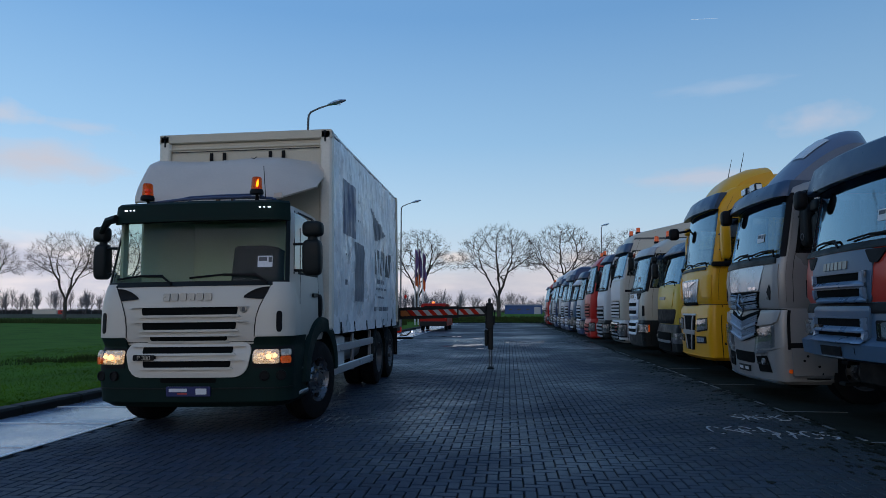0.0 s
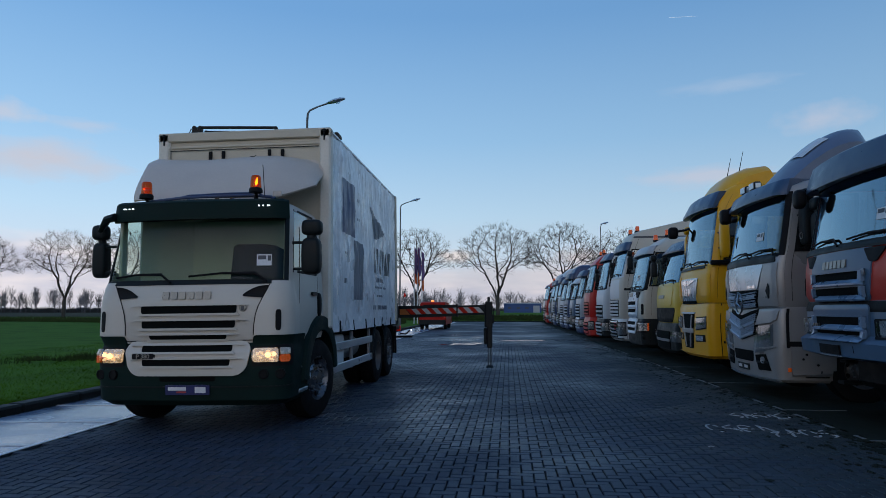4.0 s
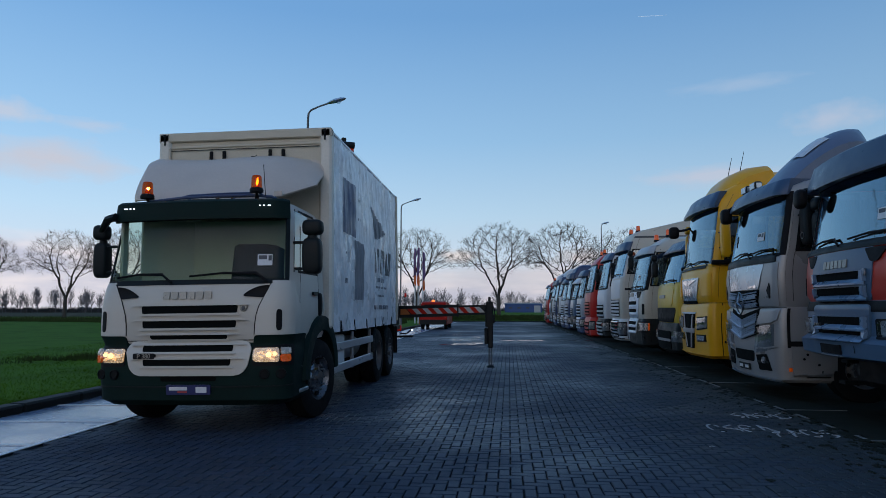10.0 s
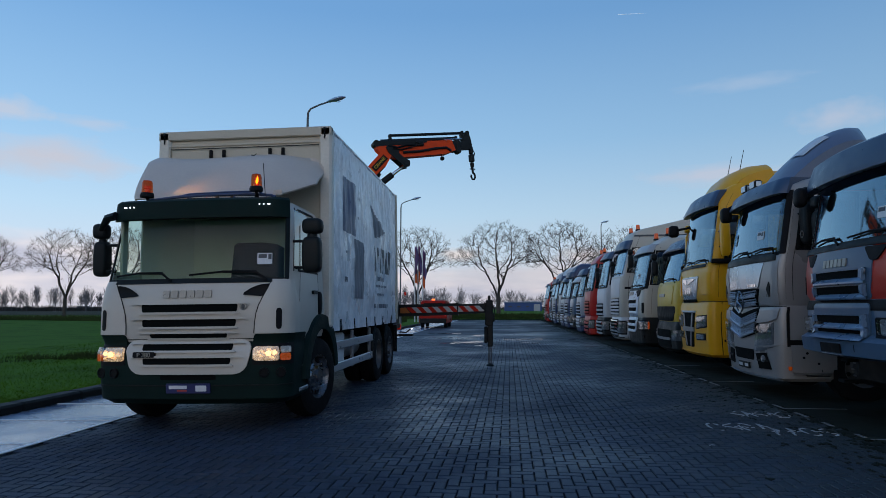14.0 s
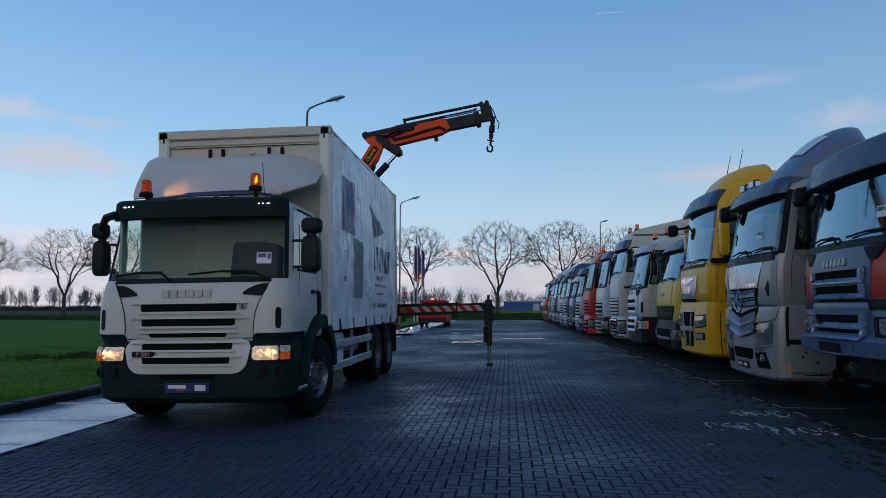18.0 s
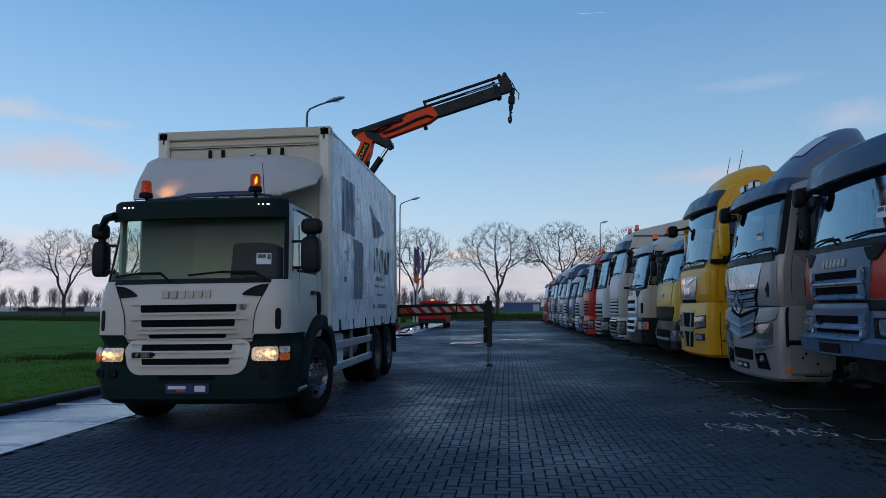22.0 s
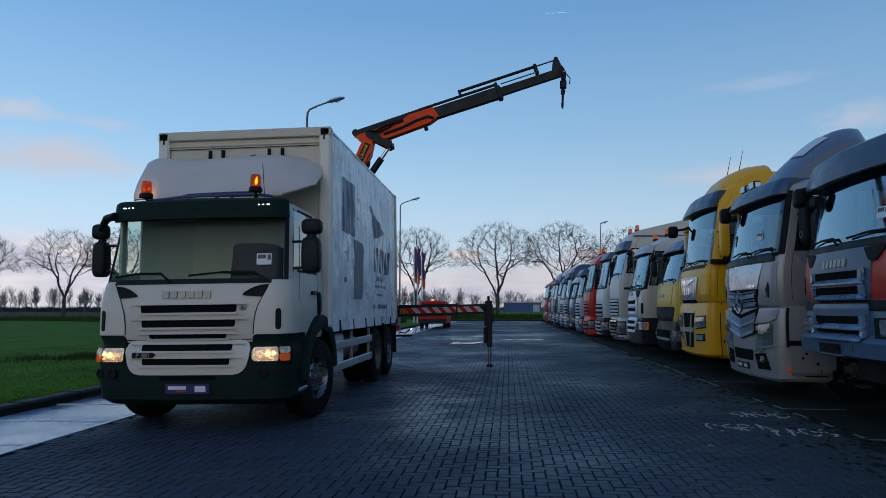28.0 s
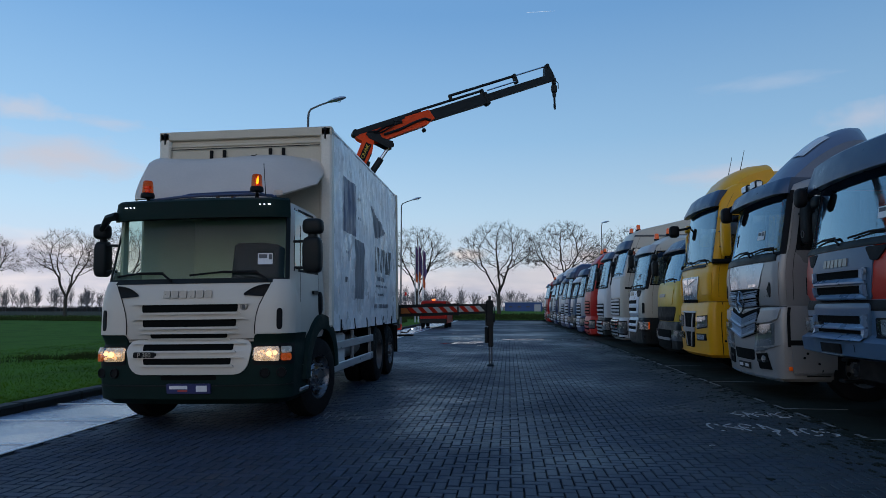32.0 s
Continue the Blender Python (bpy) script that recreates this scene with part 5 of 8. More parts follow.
# dark blue-grey and red construction truck, high on its wheels
def tipper():
    S = cab_style(DARKRED, 1.57, 2.31, 3.22, 3.5, b0=.84, low=STEELBLUE, rake=.16, axles=(1.5, 5.6), visor=(3.165, .395, .17, VISOR), visor_wrap=1.55, visor_lean=.1, visor_leds=0, wheelside=1, sticker=(.70, 2.54), lamp_mat=PANEL, glass=glass("near_parked_windscreen_glass", (.45, .56, .60), .03, .20, 2.1, (.56, .75, .86)),
                  pillar=.2, lamp=((.8, 1.5), (1.15, 1.34), False), indicator=None, mirror_z=2.72, wipers=((-.75, -.1), (.2, .95)), seal=BLACKP)
    S["bumper"] = [(.84, .06, 1.16, 0), (.88, -.06, 1.23, 0), (1.06, -.08, 1.24, 0), (1.11, .0, 1.235, 0), (1.15, .03, 1.23, 0), (1.48, .02, 1.23, 0), (1.575, .05, 1.22, 0)]
    S["trim"] = [("front_panel", fx(-.71, .71, -.80, .80), (1.575, 2.22), .012, STEELBLUE, .05), ("front_panel", fx(-.66, .66, -.73, .73), (1.09, 1.53), .024, STEELBLUE, .07),
                 ("dark_recess", (-1.5, 1.5), (1.44, 1.57), .006, BLACK, .02), ("cowl", (-1.3, 1.3), (2.225, 2.30), .02, BLACKP, .02)]
    S["trim"] += wide_front(STEELBLUE, [(1.84, 1.94), (1.645, 1.745)], [(1.275, 1.375), (1.15, 1.215)], 2.0, 2.12)
    S["lips"] = wide_lips([(1.84, 1.94), (1.645, 1.745)], [(1.275, 1.375), (1.15, 1.215)], SKYLIT_BLUE)
    for s in (-1, 1):
        S["trim"] += [("corner_vent", (s * 1.25, s * 1.7), (1.66, 1.92), .012, BLACK, .05), ("marker_lamp", fx(s * .52, s * .68), (1.46, 1.53), .02, LAMP_OFF, .02), ("lamp_surround", (s * .72, s * 1.75), (1.12, 1.36), .004, BLACK, .03)]
    root, hull, bump, add = truck("parked_truck", nose(4.30, 8.9), "red and dark blue-grey construction truck with a high bumper", S, PARK)
    bdg = add("badge", Mesh().patch(bump, fx(-.66, -.36), (1.225, 1.285), .07, .03, .01, 2, 1), BLACK)
    lettering("badge_number", "P 400", .075, SILVERB, bdg, Matrix.Translation(bump(*fx(-.51), 1.255, .072)) @ pose(0, 0, 0, 90, 0, 0), .004)
    add("crest", Mesh().lathe([(0, .045), (.012, .045), (.016, .036), (.014, 0)], hull(fx(.645)[0], 1.915, .03), (0, -1, 0), 20), STEEL)
    pl = add("number_plate", Mesh().patch(bump, fx(-.30, .22), (.90, 1.02), .02, .02, .008, 3, 1), BLACK)
    part("plate_lip", Mesh().patch(bump, fx(-.30, .22), (.87, .885), .03, .03, .004, 3, 1), BRIGHT, pl)
    add("bumper_seam", Mesh().patch(bump, fx(.50, .508), (.86, 1.1), .003, .004, 0, 1, 3), BLACK)
    add("front_mirror", Mesh().pod((-1.12, .10, 3.10), (.24, .16, .29), 3.0).tube([(-1.12, .12, 3.16), (-1.1, .18, 3.22), (-1.05, .26, 3.28)], .018, 8), BLACK)
    for a, b, o in ((1.84, 1.94, .018), (1.645, 1.745, .018), (1.275, 1.375, .028), (1.15, 1.215, .028)):
        for s in (-1, 1):
            h = hull if a > 1.5 else bump
            add("slot_end", Mesh().quad(h, [(fx(s * .59)[0], a), (fx(s * .655)[0], a - .03), (fx(s * .655)[0], b + .01), (fx(s * .60)[0], b)], o + .045, .05, 2, 2), SKYLIT_BLUE)
    add("visor_seam", Mesh().tube([hull(p / 10, 3.335, .155) for p in range(-12, 13)], .006, 5), BLACK)
    add("belt_strap", Mesh().tube([(.66, .62, 3.16), (.74, .70, 2.9), (.76, .72, 2.45)], [.045, .035, .03], 6), LINING)
    for x in (-.75, -.1, .5, .95):
        add("visor_bolt", Mesh().lathe([(-.01, .012), (.008, .012), (.01, 0)], hull(fx(x)[0], 3.33, .15), (0, -1, 0), 8), BLACK)
    for s in (-1, 1):
        add("visor_lamp", Mesh().box(hull(s * .95, 3.46, .12), (.16, .05, .05), .012), LENS)
    return root


tipper()


# silver tractor with chevron grille and tall roof deflector
def silver_truck():
    S = cab_style(SILVER, 1.50, 2.36, 3.34, 3.68, b0=.31, low=SILVER, rake=.18, visor=(3.31, .27, .17, VISOR), visor_wrap=1.6, visor_lean=.15, indicator=None, sticker=(.42, 2.62), mirror_big=(.26, .66), mirror_z=2.80,
                  mirror_out=.26, mirror_y=.60, rear=2.3, seal=BLACK, pillar=.36, seams=(.30, .42, 1.55), sill_gap=0, arch=1.0, lamp=((.6, 1.05), (.95, 1.2), False, [(.50, .74), (1.06, .83), (1.16, 1.24), (.62, 1.18)]),
                  side=(.60, 1.4, 2.42, 3.28), wipers=((-.5, .15), (.3, .95)))
    S["bumper"] = [(.31, .10, 1.14, 0), (.36, .04, 1.20, 0), (.75, .015, 1.24, 0), (1.30, .02, 1.24, 0), (1.44, .03, 1.235, 0), (1.505, .06, 1.22, 0)]
    S["trim"] = [("cowl", (-1.35, 1.35), (2.23, 2.35), .016, BLACKP, .03), ("front_panel", fx(-.68, .68, -.86, .86), (1.80, 2.215), .014, PANEL, .03), ("grille", fx(-.62, .62, -.70, .70), (1.50, 1.79), .008, VOID, .02),
                 ("lower_grille", fx(-.42, .42, -.46, .46), (.59, .77), .01, VOID, .03), ("bumper_lip", (-1.5, 1.5), (.31, .345), .03, BRIGHT, .01), ("number_plate", fx(-.28, .24), (.43, .54), .02, BLACKP, .01),
                 ("plate_bar", fx(-.24, -.06), (.46, .51), .026, OFFWHITE, .005), ("plate_bar", fx(.06, .2), (.46, .51), .026, OFFWHITE, .005), ("panel_seam", (-1.9, 1.9), (1.485, 1.497), .006, BLACK, .0)]
    q = [("brow", [(.60, 1.21), (1.45, 1.30), (1.6, 1.46), (.74, 1.42)], .03, SILVER), ("corner_inlet", [(.62, .47), (1.0, .48), (.86, .74), (.53, .71)], .012, VOID), ("inlet_vane", [(.60, .585), (.95, .60), (.93, .63), (.58, .615)], .03, BLACKP),
         ("cheek", [(1.1, .50), (1.75, .50), (1.75, .90), (.92, .82)], .022, SILVER), ("crease", [(.50, .80), (1.75, .90), (1.75, .93), (.50, .83)], .04, SILVER), ("corner_panel", [(.68, 1.52), (1.55, 1.52), (1.55, 2.21), (.88, 2.21)], .02, SILVER)]
    S["quads"] = [(k, [(x if x > 1.2 else x / FLAT, z) for x, z in cs], o, m) for k, cs, o, m in q]
    root, hull, bump, add = truck("parked_truck", nose(4.2, 12.0), "silver-grey tractor truck with chevron grille and tall roof deflector", S, PARK)

    def vee(z, x):
        deep = .035 if z > 1.45 else .13
        return z - deep + deep * min(1, abs(x) / .64)
    # chevron slats in four ranks, each on a bright rail
    for top, bot, n, half in ((1.755, 1.675, 2, .67), (1.615, 1.535, 2, .65), (1.40, 1.27, 4, .64), (1.225, 1.10, 4, .58)):
        for k in range(n + 1):
            z = top + (bot - top) * k / n
            rail = k == n
            hh, out = (.026, .06) if rail else (.012, .04)
            rows = []
            for i in range(21):
                x = half * (i / 10 - 1)
                h = hull if vee(z, x) > 1.5 else bump
                zz = vee(z, x)
                rows.append([h(x / FLAT, zz - hh, .012), h(x / FLAT, zz - hh, out - .008), h(x / FLAT, zz + hh * .4, out), h(x / FLAT, zz + hh, .012)])
            add("grille_rail" if rail else "grille_slat", Mesh().sheet(rows), BRIGHT)
    add("grille_shadow", Mesh().quad(bump, [(-.60, 1.06), (0, .94), (0, 1.36), (-.62, 1.48)], .01, .02), VOID)
    add("grille_shadow", Mesh().quad(bump, [(0, .94), (.60, 1.06), (.62, 1.48), (0, 1.36)], .01, .02), VOID)
    c = hull(0, 1.57, .045)
    sg = Mesh().lathe([(0, .19), (.02, .20), (.03, .19), (.02, .165), (.0, .16)], c, (0, -1, 0), 32)
    for k in range(3):
        a = math.radians(90 + 120 * k)
        sg.tube([c + Vector((0, -.04, 0)), c + Vector((.175 * math.cos(a), -.02, .175 * math.sin(a)))], [.035, .008], 6)
    add("grille_emblem", sg, mat("dark_chrome", (.22, .24, .27), .25, .9, .1, 20, 60), None, "round chrome emblem")
    for k in range(6):
        add("name_block", Mesh().patch(hull, fx(.34 + k * .05, .375 + k * .05), (1.82, 1.87), .03, .014, .008, 2, 1), CHROME)
    for s in (-1, 1):
        dm = [(s * p, z) for p, z in ((.90, 1.77), (.97, 1.64), (1.02, 1.77), (.97, 1.89))]
        add("diamond_mark", Mesh().quad(hull, dm, .03, .012, 2, 2), BLACK)
        g0, g1 = bump.p_at(.25, 1), bump.p_at(.31, 1)
        add("panel_gap", Mesh().patch(bump, (s * g0, s * g1), (.86, 1.48), .014, .03, .01, 2, 6), BLACK)
        add("skirt_gap", Mesh().patch(bump, (s * g1, s * 2.98), (.885, .965), .006, .02, .01, 3, 2), BLACK)
        st = add("step_panel", Mesh().patch(bump, (s * (g1 + .02), s * 2.9), (.44, .875), .02, .02, .02, 4, 3), SILVER)
        for py, pz in ((.55, .76), (.50, .69), (.72, .60)):
            part("step_hole", Mesh().lathe([(0, .02), (.006, .02), (.008, 0)], bump(s * bump.p_at(py, pz), pz, .018), (s, 0, 0), 10), BLACK, st)
        part("step_edge", Mesh().patch(bump, (s * (g1 + .02), s * 2.9), (.42, .46), .035, .03, .01, 4, 1), STEEL, st)
        add("side_lamp", Mesh().box(bump(s * 2.02, .52, .01), (.03, .05, .06), .012), AMBER)
    fl = Mesh().lathe([(-.02, .055), (.012, .055), (.016, .045), (.006, .04), (.004, 0)], bump(fx(.8)[0], .64, .02), (.2, -1, 0), 16)
    add("fog_lamp", fl, STEEL)
    # mirror of the kerb side, ahead of the windscreen
    add("front_mirror", Mesh().pod((-1.12, .16, 3.27), (.22, .2, .30), 3.5).tube([(-1.1, .16, 3.38), (-1.0, .26, 3.44), (-.9, .36, 3.40)], .022, 8), BLACK)
    for s in (-1, 1):
        # plain ring on the back of each mirror
        q = Vector((s * (hull.at(2.8)[1] + .20), .50, 2.62))
        add("mirror_ring", Mesh().lathe([(-.004, .055), (.006, .055), (.006, .047), (-.004, .047)], q, (0, -1, 0), 24), STEEL)
    # deflector: a scoop standing on the roof
    rows = []
    for j in range(15):
        k = j / 14
        y, z = .52 + 1.56 * k, 3.62 + 1.03 * math.sin(min(1, k * 1.06) * math.pi / 2) ** .92
        w = .70 * (1 - .10 * k if k < .62 else (1 - .10 * k) * math.sqrt(max(.16, 1 - ((k - .62) / .40) ** 2)))
        rows.append([(x * w, y + .10 * abs(x) ** 3, z - (.05 + .34 * k) * abs(x) ** 2.6) for x in [-1 + i / 12 for i in range(25)]])
    m = Mesh().sheet(rows)
    m.sheet([[r[0] for r in rows], [r[-1] for r in rows]]).add(rows[-1], [tuple(range(25))])
    for i in (0, -1):
        m.sheet([[r[i] for r in rows], [(r[i][0] * .98, r[i][1] + .2 - .022 * j, max(3.56, r[i][2] - .34)) for j, r in enumerate(rows)]])
    df = add("roof_deflector", m, mat("grey_blue_deflector", (.105, .13, .19), .38, .2, .08, 2, 60, .02, .15))
    q = [[Vector(rows[j][i]) + Vector((0, -.016, .012)) for i in range(12, 21)] for j in range(4, 9)]
    part("roof_panel", Mesh().sheet(q), PALE, df)
    for x in (-.42, .02):
        lm = add("roof_lamp", Mesh().box((x, .34, 3.66), (.26, .14, .15), .03).tube([(x, .38, 3.62), (x, .46, 3.5)], .018, 6), BLACKP)
        part("roof_lamp_glass", Mesh().box((x, .265, 3.66), (.21, .012, .11), .004).box((x + .132, .34, 3.66), (.006, .09, .09), .002), PANEL, lm)
    return root


silver_truck()


def yellow_truck():
    S = cab_style(YELLOW, 1.60, 2.44, 3.70, 4.32, b0=.40, low=YELLOW, rake=.2, visor=(3.68, .37, .16, VISOR), visor_wrap=1.4, indicator=None, mirror_big=(.19, .78), mirror_z=2.95, mirror_y=.45, mirror_mat=YELLOW, rear=2.3,
                  side=(.6, 1.35, 2.55, 3.45), wipers=((-.5, .1), (.2, .8)), seal=YELLOW, pillar=.02, seams=(.36, 1.5), gap_y=.36, arch=1.0, lamp=((.6, 1.05), (1.06, 1.27), False, [(.55, 1.02), (1.06, 1.08), (1.08, 1.29), (.57, 1.26)]))
    S["trim"] = [("grille_panel", fx(-.54, .54, -.70, .70), (1.60, 2.17), .016, PANEL, .05), ("grille_slit", fx(-.56, .56), (1.585, 1.655), .034, VOID, .02), ("panel_seam", (-2.6, 2.6), (1.592, 1.606), .006, BLACK, .0),
                 ("lower_grille", fx(-.32, .32, -.50, .50), (.58, 1.36), .014, VOID, .04), ("grille_bar", fx(-.46, .46), (.93, 1.03), .034, STEEL, .02), ("grille_frame", fx(-.54, .54), (1.36, 1.40), .03, BRIGHT, .01),
                 ("bumper_step", (-1.6, 1.6), (.40, .47), .03, YELLOW, .02), ("cowl", fx(-1.0, 1.0), (2.36, 2.43), .014, BLACKP, .03)]
    for s in (-1, 1):
        S["trim"].append(("grille_vane", fx(s * .14, s * .2, s * .34, s * .40), (.60, 1.34), .03, STEEL, .01))
        S["trim"].append(("grille_wing", fx(s * .03, s * .10, s * .04, s * .60), (2.0, 2.12), .034, CHROME, .02))
    S["quads"] = [("fog_light", [(.53, .77), (.88, .78), (.90, .88), (.53, .88)], .026, CHROME), ("corner_recess", [(.51, .74), (.95, .76), (.95, .91), (.50, .90)], .012, BLACK), ("lamp_surround", [(.52, .99), (1.12, 1.05), (1.14, 1.32), (.54, 1.29)], .004, BLACK),
                  ("corner_panel", [(.80, 1.76), (1.6, 1.76), (1.6, 2.24), (.82, 2.24)], .02, YELLOW), ("side_block", [(2.2, .80), (2.95, .80), (2.95, 1.56), (2.2, 1.56)], .02, YELLOW), ("skirt_gap", [(2.2, .74), (2.98, .74), (2.98, .79), (2.2, .79)], .008, BLACK)]
    for k in range(3):
        S["trim"].append(("name_block", fx(-.2 + k * .16, -.08 + k * .16), (1.78, 1.93), .036, CHROME, .01))
    root, hull, bump, add = truck("parked_truck", nose(4.3, 15.7), "golden-yellow tractor truck with dark visor and high roof", S, PARK)
    # raised roof: a rounded block that steps down at the back
    prof = [(.50, 3.98), (.60, 4.20), (.75, 4.40), (.91, 4.53), (1.22, 4.66), (1.60, 4.70), (1.625, 4.68), (1.66, 4.55), (1.96, 4.54), (1.98, 4.0)]
    rows = [[(x * 1.02, y + .22 * abs(x) ** 4 * (1 if y < 1.6 else 0), z - .28 * abs(x) ** 5 * (z - 4.0)) for x in [-1 + i / 12 for i in range(25)]] for y, z in prof]
    m = Mesh().sheet(rows)
    for i in (0, -1):
        m.sheet([[r[i] for r in rows], [(r[i][0], r[i][1], 3.95) for r in rows]])
    add("roof_deflector", m, YELLOW)
    for x, y in ((-.35, 1.05), (.35, 1.1)):
        add("aerial", Mesh().tube([(x, y, 4.3), (x + .02, y + .17, 5.1)], [.014, .005], 5), BLACK)
    for s in (-1, 1):
        add("mirror_foot", Mesh().box(hull(s * 2.02, 2.47, .06), (.12, .42, .1), .04), BLACK)
    add("front_mirror", Mesh().pod((-1.2, .02, 3.39), (.24, .24, .30), 3.5).tube([(-1.18, .06, 3.42), (-1.05, .3, 3.45), (-.95, .42, 3.5)], .03, 8), BLACK)
    for x in (-.9, -.4, .1, .6, 1.0):
        add("visor_bolt", Mesh().lathe([(-.01, .014), (.008, .014), (.01, 0)], hull(fx(x)[0], 3.87, .13), (0, -1, 0), 8), BLACK)
    return root


yellow_truck()


def scania_like(body, front, z0, zs0, zs1, zr, x, y, label, low=None, **kw):
    S = cab_style(body, z0, zs0, zs1, zr, low=low, high=tall, **kw)
    h = zs0 - z0
    S["trim"] = [("front_panel", fx(-.76, .76, -.90, .90), (z0 + .03, zs0 - .07), .012, front, .06), ("front_panel", fx(-.66, .66, -.76, .76), (z0 - .38, z0 + .01), .022, front, .08), ("cowl", (-1.3, 1.3), (zs0 - .065, zs0 - .005), .016, BLACKP, .02)]
    S["lips"] = wide_lips([(z0 + h * .48, z0 + h * .60), (z0 + h * .22, z0 + h * .34)], [(z0 - .16, z0 - .07), (z0 - .32, z0 - .23)], front, .022)
    S["trim"] += wide_front(front, [(z0 + h * .48, z0 + h * .60), (z0 + h * .22, z0 + h * .34)], [(z0 - .16, z0 - .07), (z0 - .32, z0 - .23)], zs0 - .19, zs0 - .16)
    for s in (-1, 1):
        S["trim"].append(("corner_vent", (s * 1.25, s * 1.62), (z0 + .12, z0 + .4), .012, BLACK, .05))
        S["trim"].append(("lamp_surround", (s * .74, s * 1.95), (z0 - .36, z0 - .06), .004, BLACK, .03))
    return truck("parked_truck", nose(x, y, 0), label, S, PARK)


# smaller yellow truck with a dark chin
S = cab_style(LEMON, 1.14, 2.06, 2.84, 3.2, b0=.46, low=BLACKP, visor=(2.8, .26, .14, VISOR), lamp=((.84, 2.10), (.72, .96), False), indicator=None, high=tall, mirror_z=2.45, seal=LEMON)
S["trim"] = [("chin", (-.85, .85, -1.05, 1.05), (1.16, 1.5), .014, BLACK, .1), ("bonnet", (-.8, .8, -.9, .9), (1.54, 1.98), .012, LEMON, .08), ("grille", (-.7, .7), (.54, .96), .014, VOID, .05),
             ("name_block", (-.3, .3), (1.72, 1.8), .03, SILVERB, .02), ("grille_bar", (-.7, .7), (.72, .78), .03, STEEL, .02)]
truck("parked_truck", nose(4.50, 19.1), "lemon-yellow truck with a black chin and grey bumper", S, PARK)
root, hull, bump, add = scania_like(BEIGE, BRIGHT, 1.2, 2.0, 2.98, 3.42, 4.22, 22.1, "beige-grey truck with amber beacons on its roof", low=BLACKP, b0=.46, lamp=((.82, 2.02), (.90, 1.10), False), indicator=(2.03, 2.12), fogs=((1.5, .72),), visor=(2.94, .22, .13, LTGREY),
                                    pillar=.42, seal=BLACK, beacons=((-.55, 1.0, 3.40), (.75, 1.1, 3.42)), beacon_size=1.25, sticker=(.35, 2.25))
S = cab_style(BEIGE, 1.15, 2.5, 3.36, 4.28, b0=.46, low=PALE, visor=(3.32, .28, .16, VISOR), lamp=((.84, 2.10), (.66, 1.02), False), indicator=None, high=tall, rear=3.5, mirror_z=2.9, mirrors=1,
              levels=levels(1.15, 2.5, 3.36, 4.28, .26, 1.235, .45)[:7] + [(3.86, .62, 1.12, 0), (3.97, .9, 1.08, 0), (4.16, 1.9, 1.05, 0), (4.36, 2.9, .98, .1), (4.41, 3.15, .8, .2)], beacons=((-.35, .85, 3.93), (.6, .95, 3.95)), beacon_size=1.25, seal=PALE)
S["trim"] = [("front_panel", (-1, 1), (1.8, 2.4), .01, PALE, .05)] + bars(-.93, .93, 1.22, 1.76, 5, bar=PALE, gap=.4) + bars(-.8, .8, .56, 1.1, 5, bar=CHROME, gap=.5) + lamp_rims(.62, 1.06) + [("bumper_slot", (-1.9, 1.9), (.52, .55), .006, BLACK, .01)]
root, hull, bump, add = truck("parked_truck", nose(4.25, 26.0), "beige high-roof tractor truck with amber beacons", S, PARK)
for s in (-1, 1):
    add("side_stripe", Mesh().patch(hull, (s * 2.0, s * 2.95), (2.05, 2.12), .008, .01, 0, 6, 1), BLACK)
    add("roof_stripe", Mesh().patch(hull, (s * 1.6, s * 2.95), (3.72, 3.78), .008, .01, 0, 6, 1), GREYPRINT)
S = cab_style(PALE, 1.1, 2.22, 3.3, 3.75, b0=.42, low=BLACKP, visor=(3.26, .28, .15, VISOR), lamp=((.84, 2.10), (.66, .96), False), indicator=None, high=tall)
S["trim"] = bars(-.95, .95, 1.14, 1.62, 3, bar=LTGREY, gap=.55) + bars(-.85, .85, .45, 1.0, 4, bar=LTGREY, gap=.55) + lamp_rims(.62, 1.0)
PALE_TRUCK, *_ = truck("parked_truck", nose(4.25, 30.0), "white tractor truck with dark visor and grey bumper", S, PARK)
S = cab_style(RED, 1.1, 2.2, 3.3, 3.85, b0=.3, low=RED, visor=None, lamp=((.84, 2.10), (.62, .92), False), indicator=None, high=tall, beacons=((-.4, .95, 3.8), (.5, 1.0, 3.82)), beacon_size=1.25, screen=(1.55, 2.2, 3.3))
S["trim"] = bars(-.9, .9, 1.2, 1.75, 4, bar=RED) + bars(-.8, .8, .4, .9, 3, bar=RED) + lamp_rims(.58, .96)
RED_TRUCK, *_ = truck("parked_truck", nose(4.22, 34.3), "red high-roof truck with amber beacons", S, PARK)
S = cab_style(LTGREY, 1.08, 2.0, 3.05, 3.55, b0=.3, low=NAVY, visor=(3.0, .3, .24, VISOR), lamp=((.84, 2.10), (.66, .96), False), indicator=None, high=tall)
S["trim"] = bars(-.9, .9, .5, 1.7, 8, gap=.55) + lamp_rims(.62, 1.0)
GREY_TRUCK, *_ = truck("parked_truck", nose(4.20, 38.0), "light grey truck with a barred grille", S, PARK)
S = cab_style(NAVY, 1.08, 2.0, 3.2, 3.95, b0=.3, low=NAVY, visor=(3.15, .32, .24, VISOR), lamp=((.84, 2.10), (.66, .96), False), indicator=None, high=tall)
S["trim"] = bars(-.9, .9, .5, 1.7, 7, gap=.55) + lamp_rims(.62, 1.0)
NAVY_TRUCK, *_ = truck("parked_truck", nose(4.20, 45.1), "navy-blue high-roof tractor truck", S, PARK)
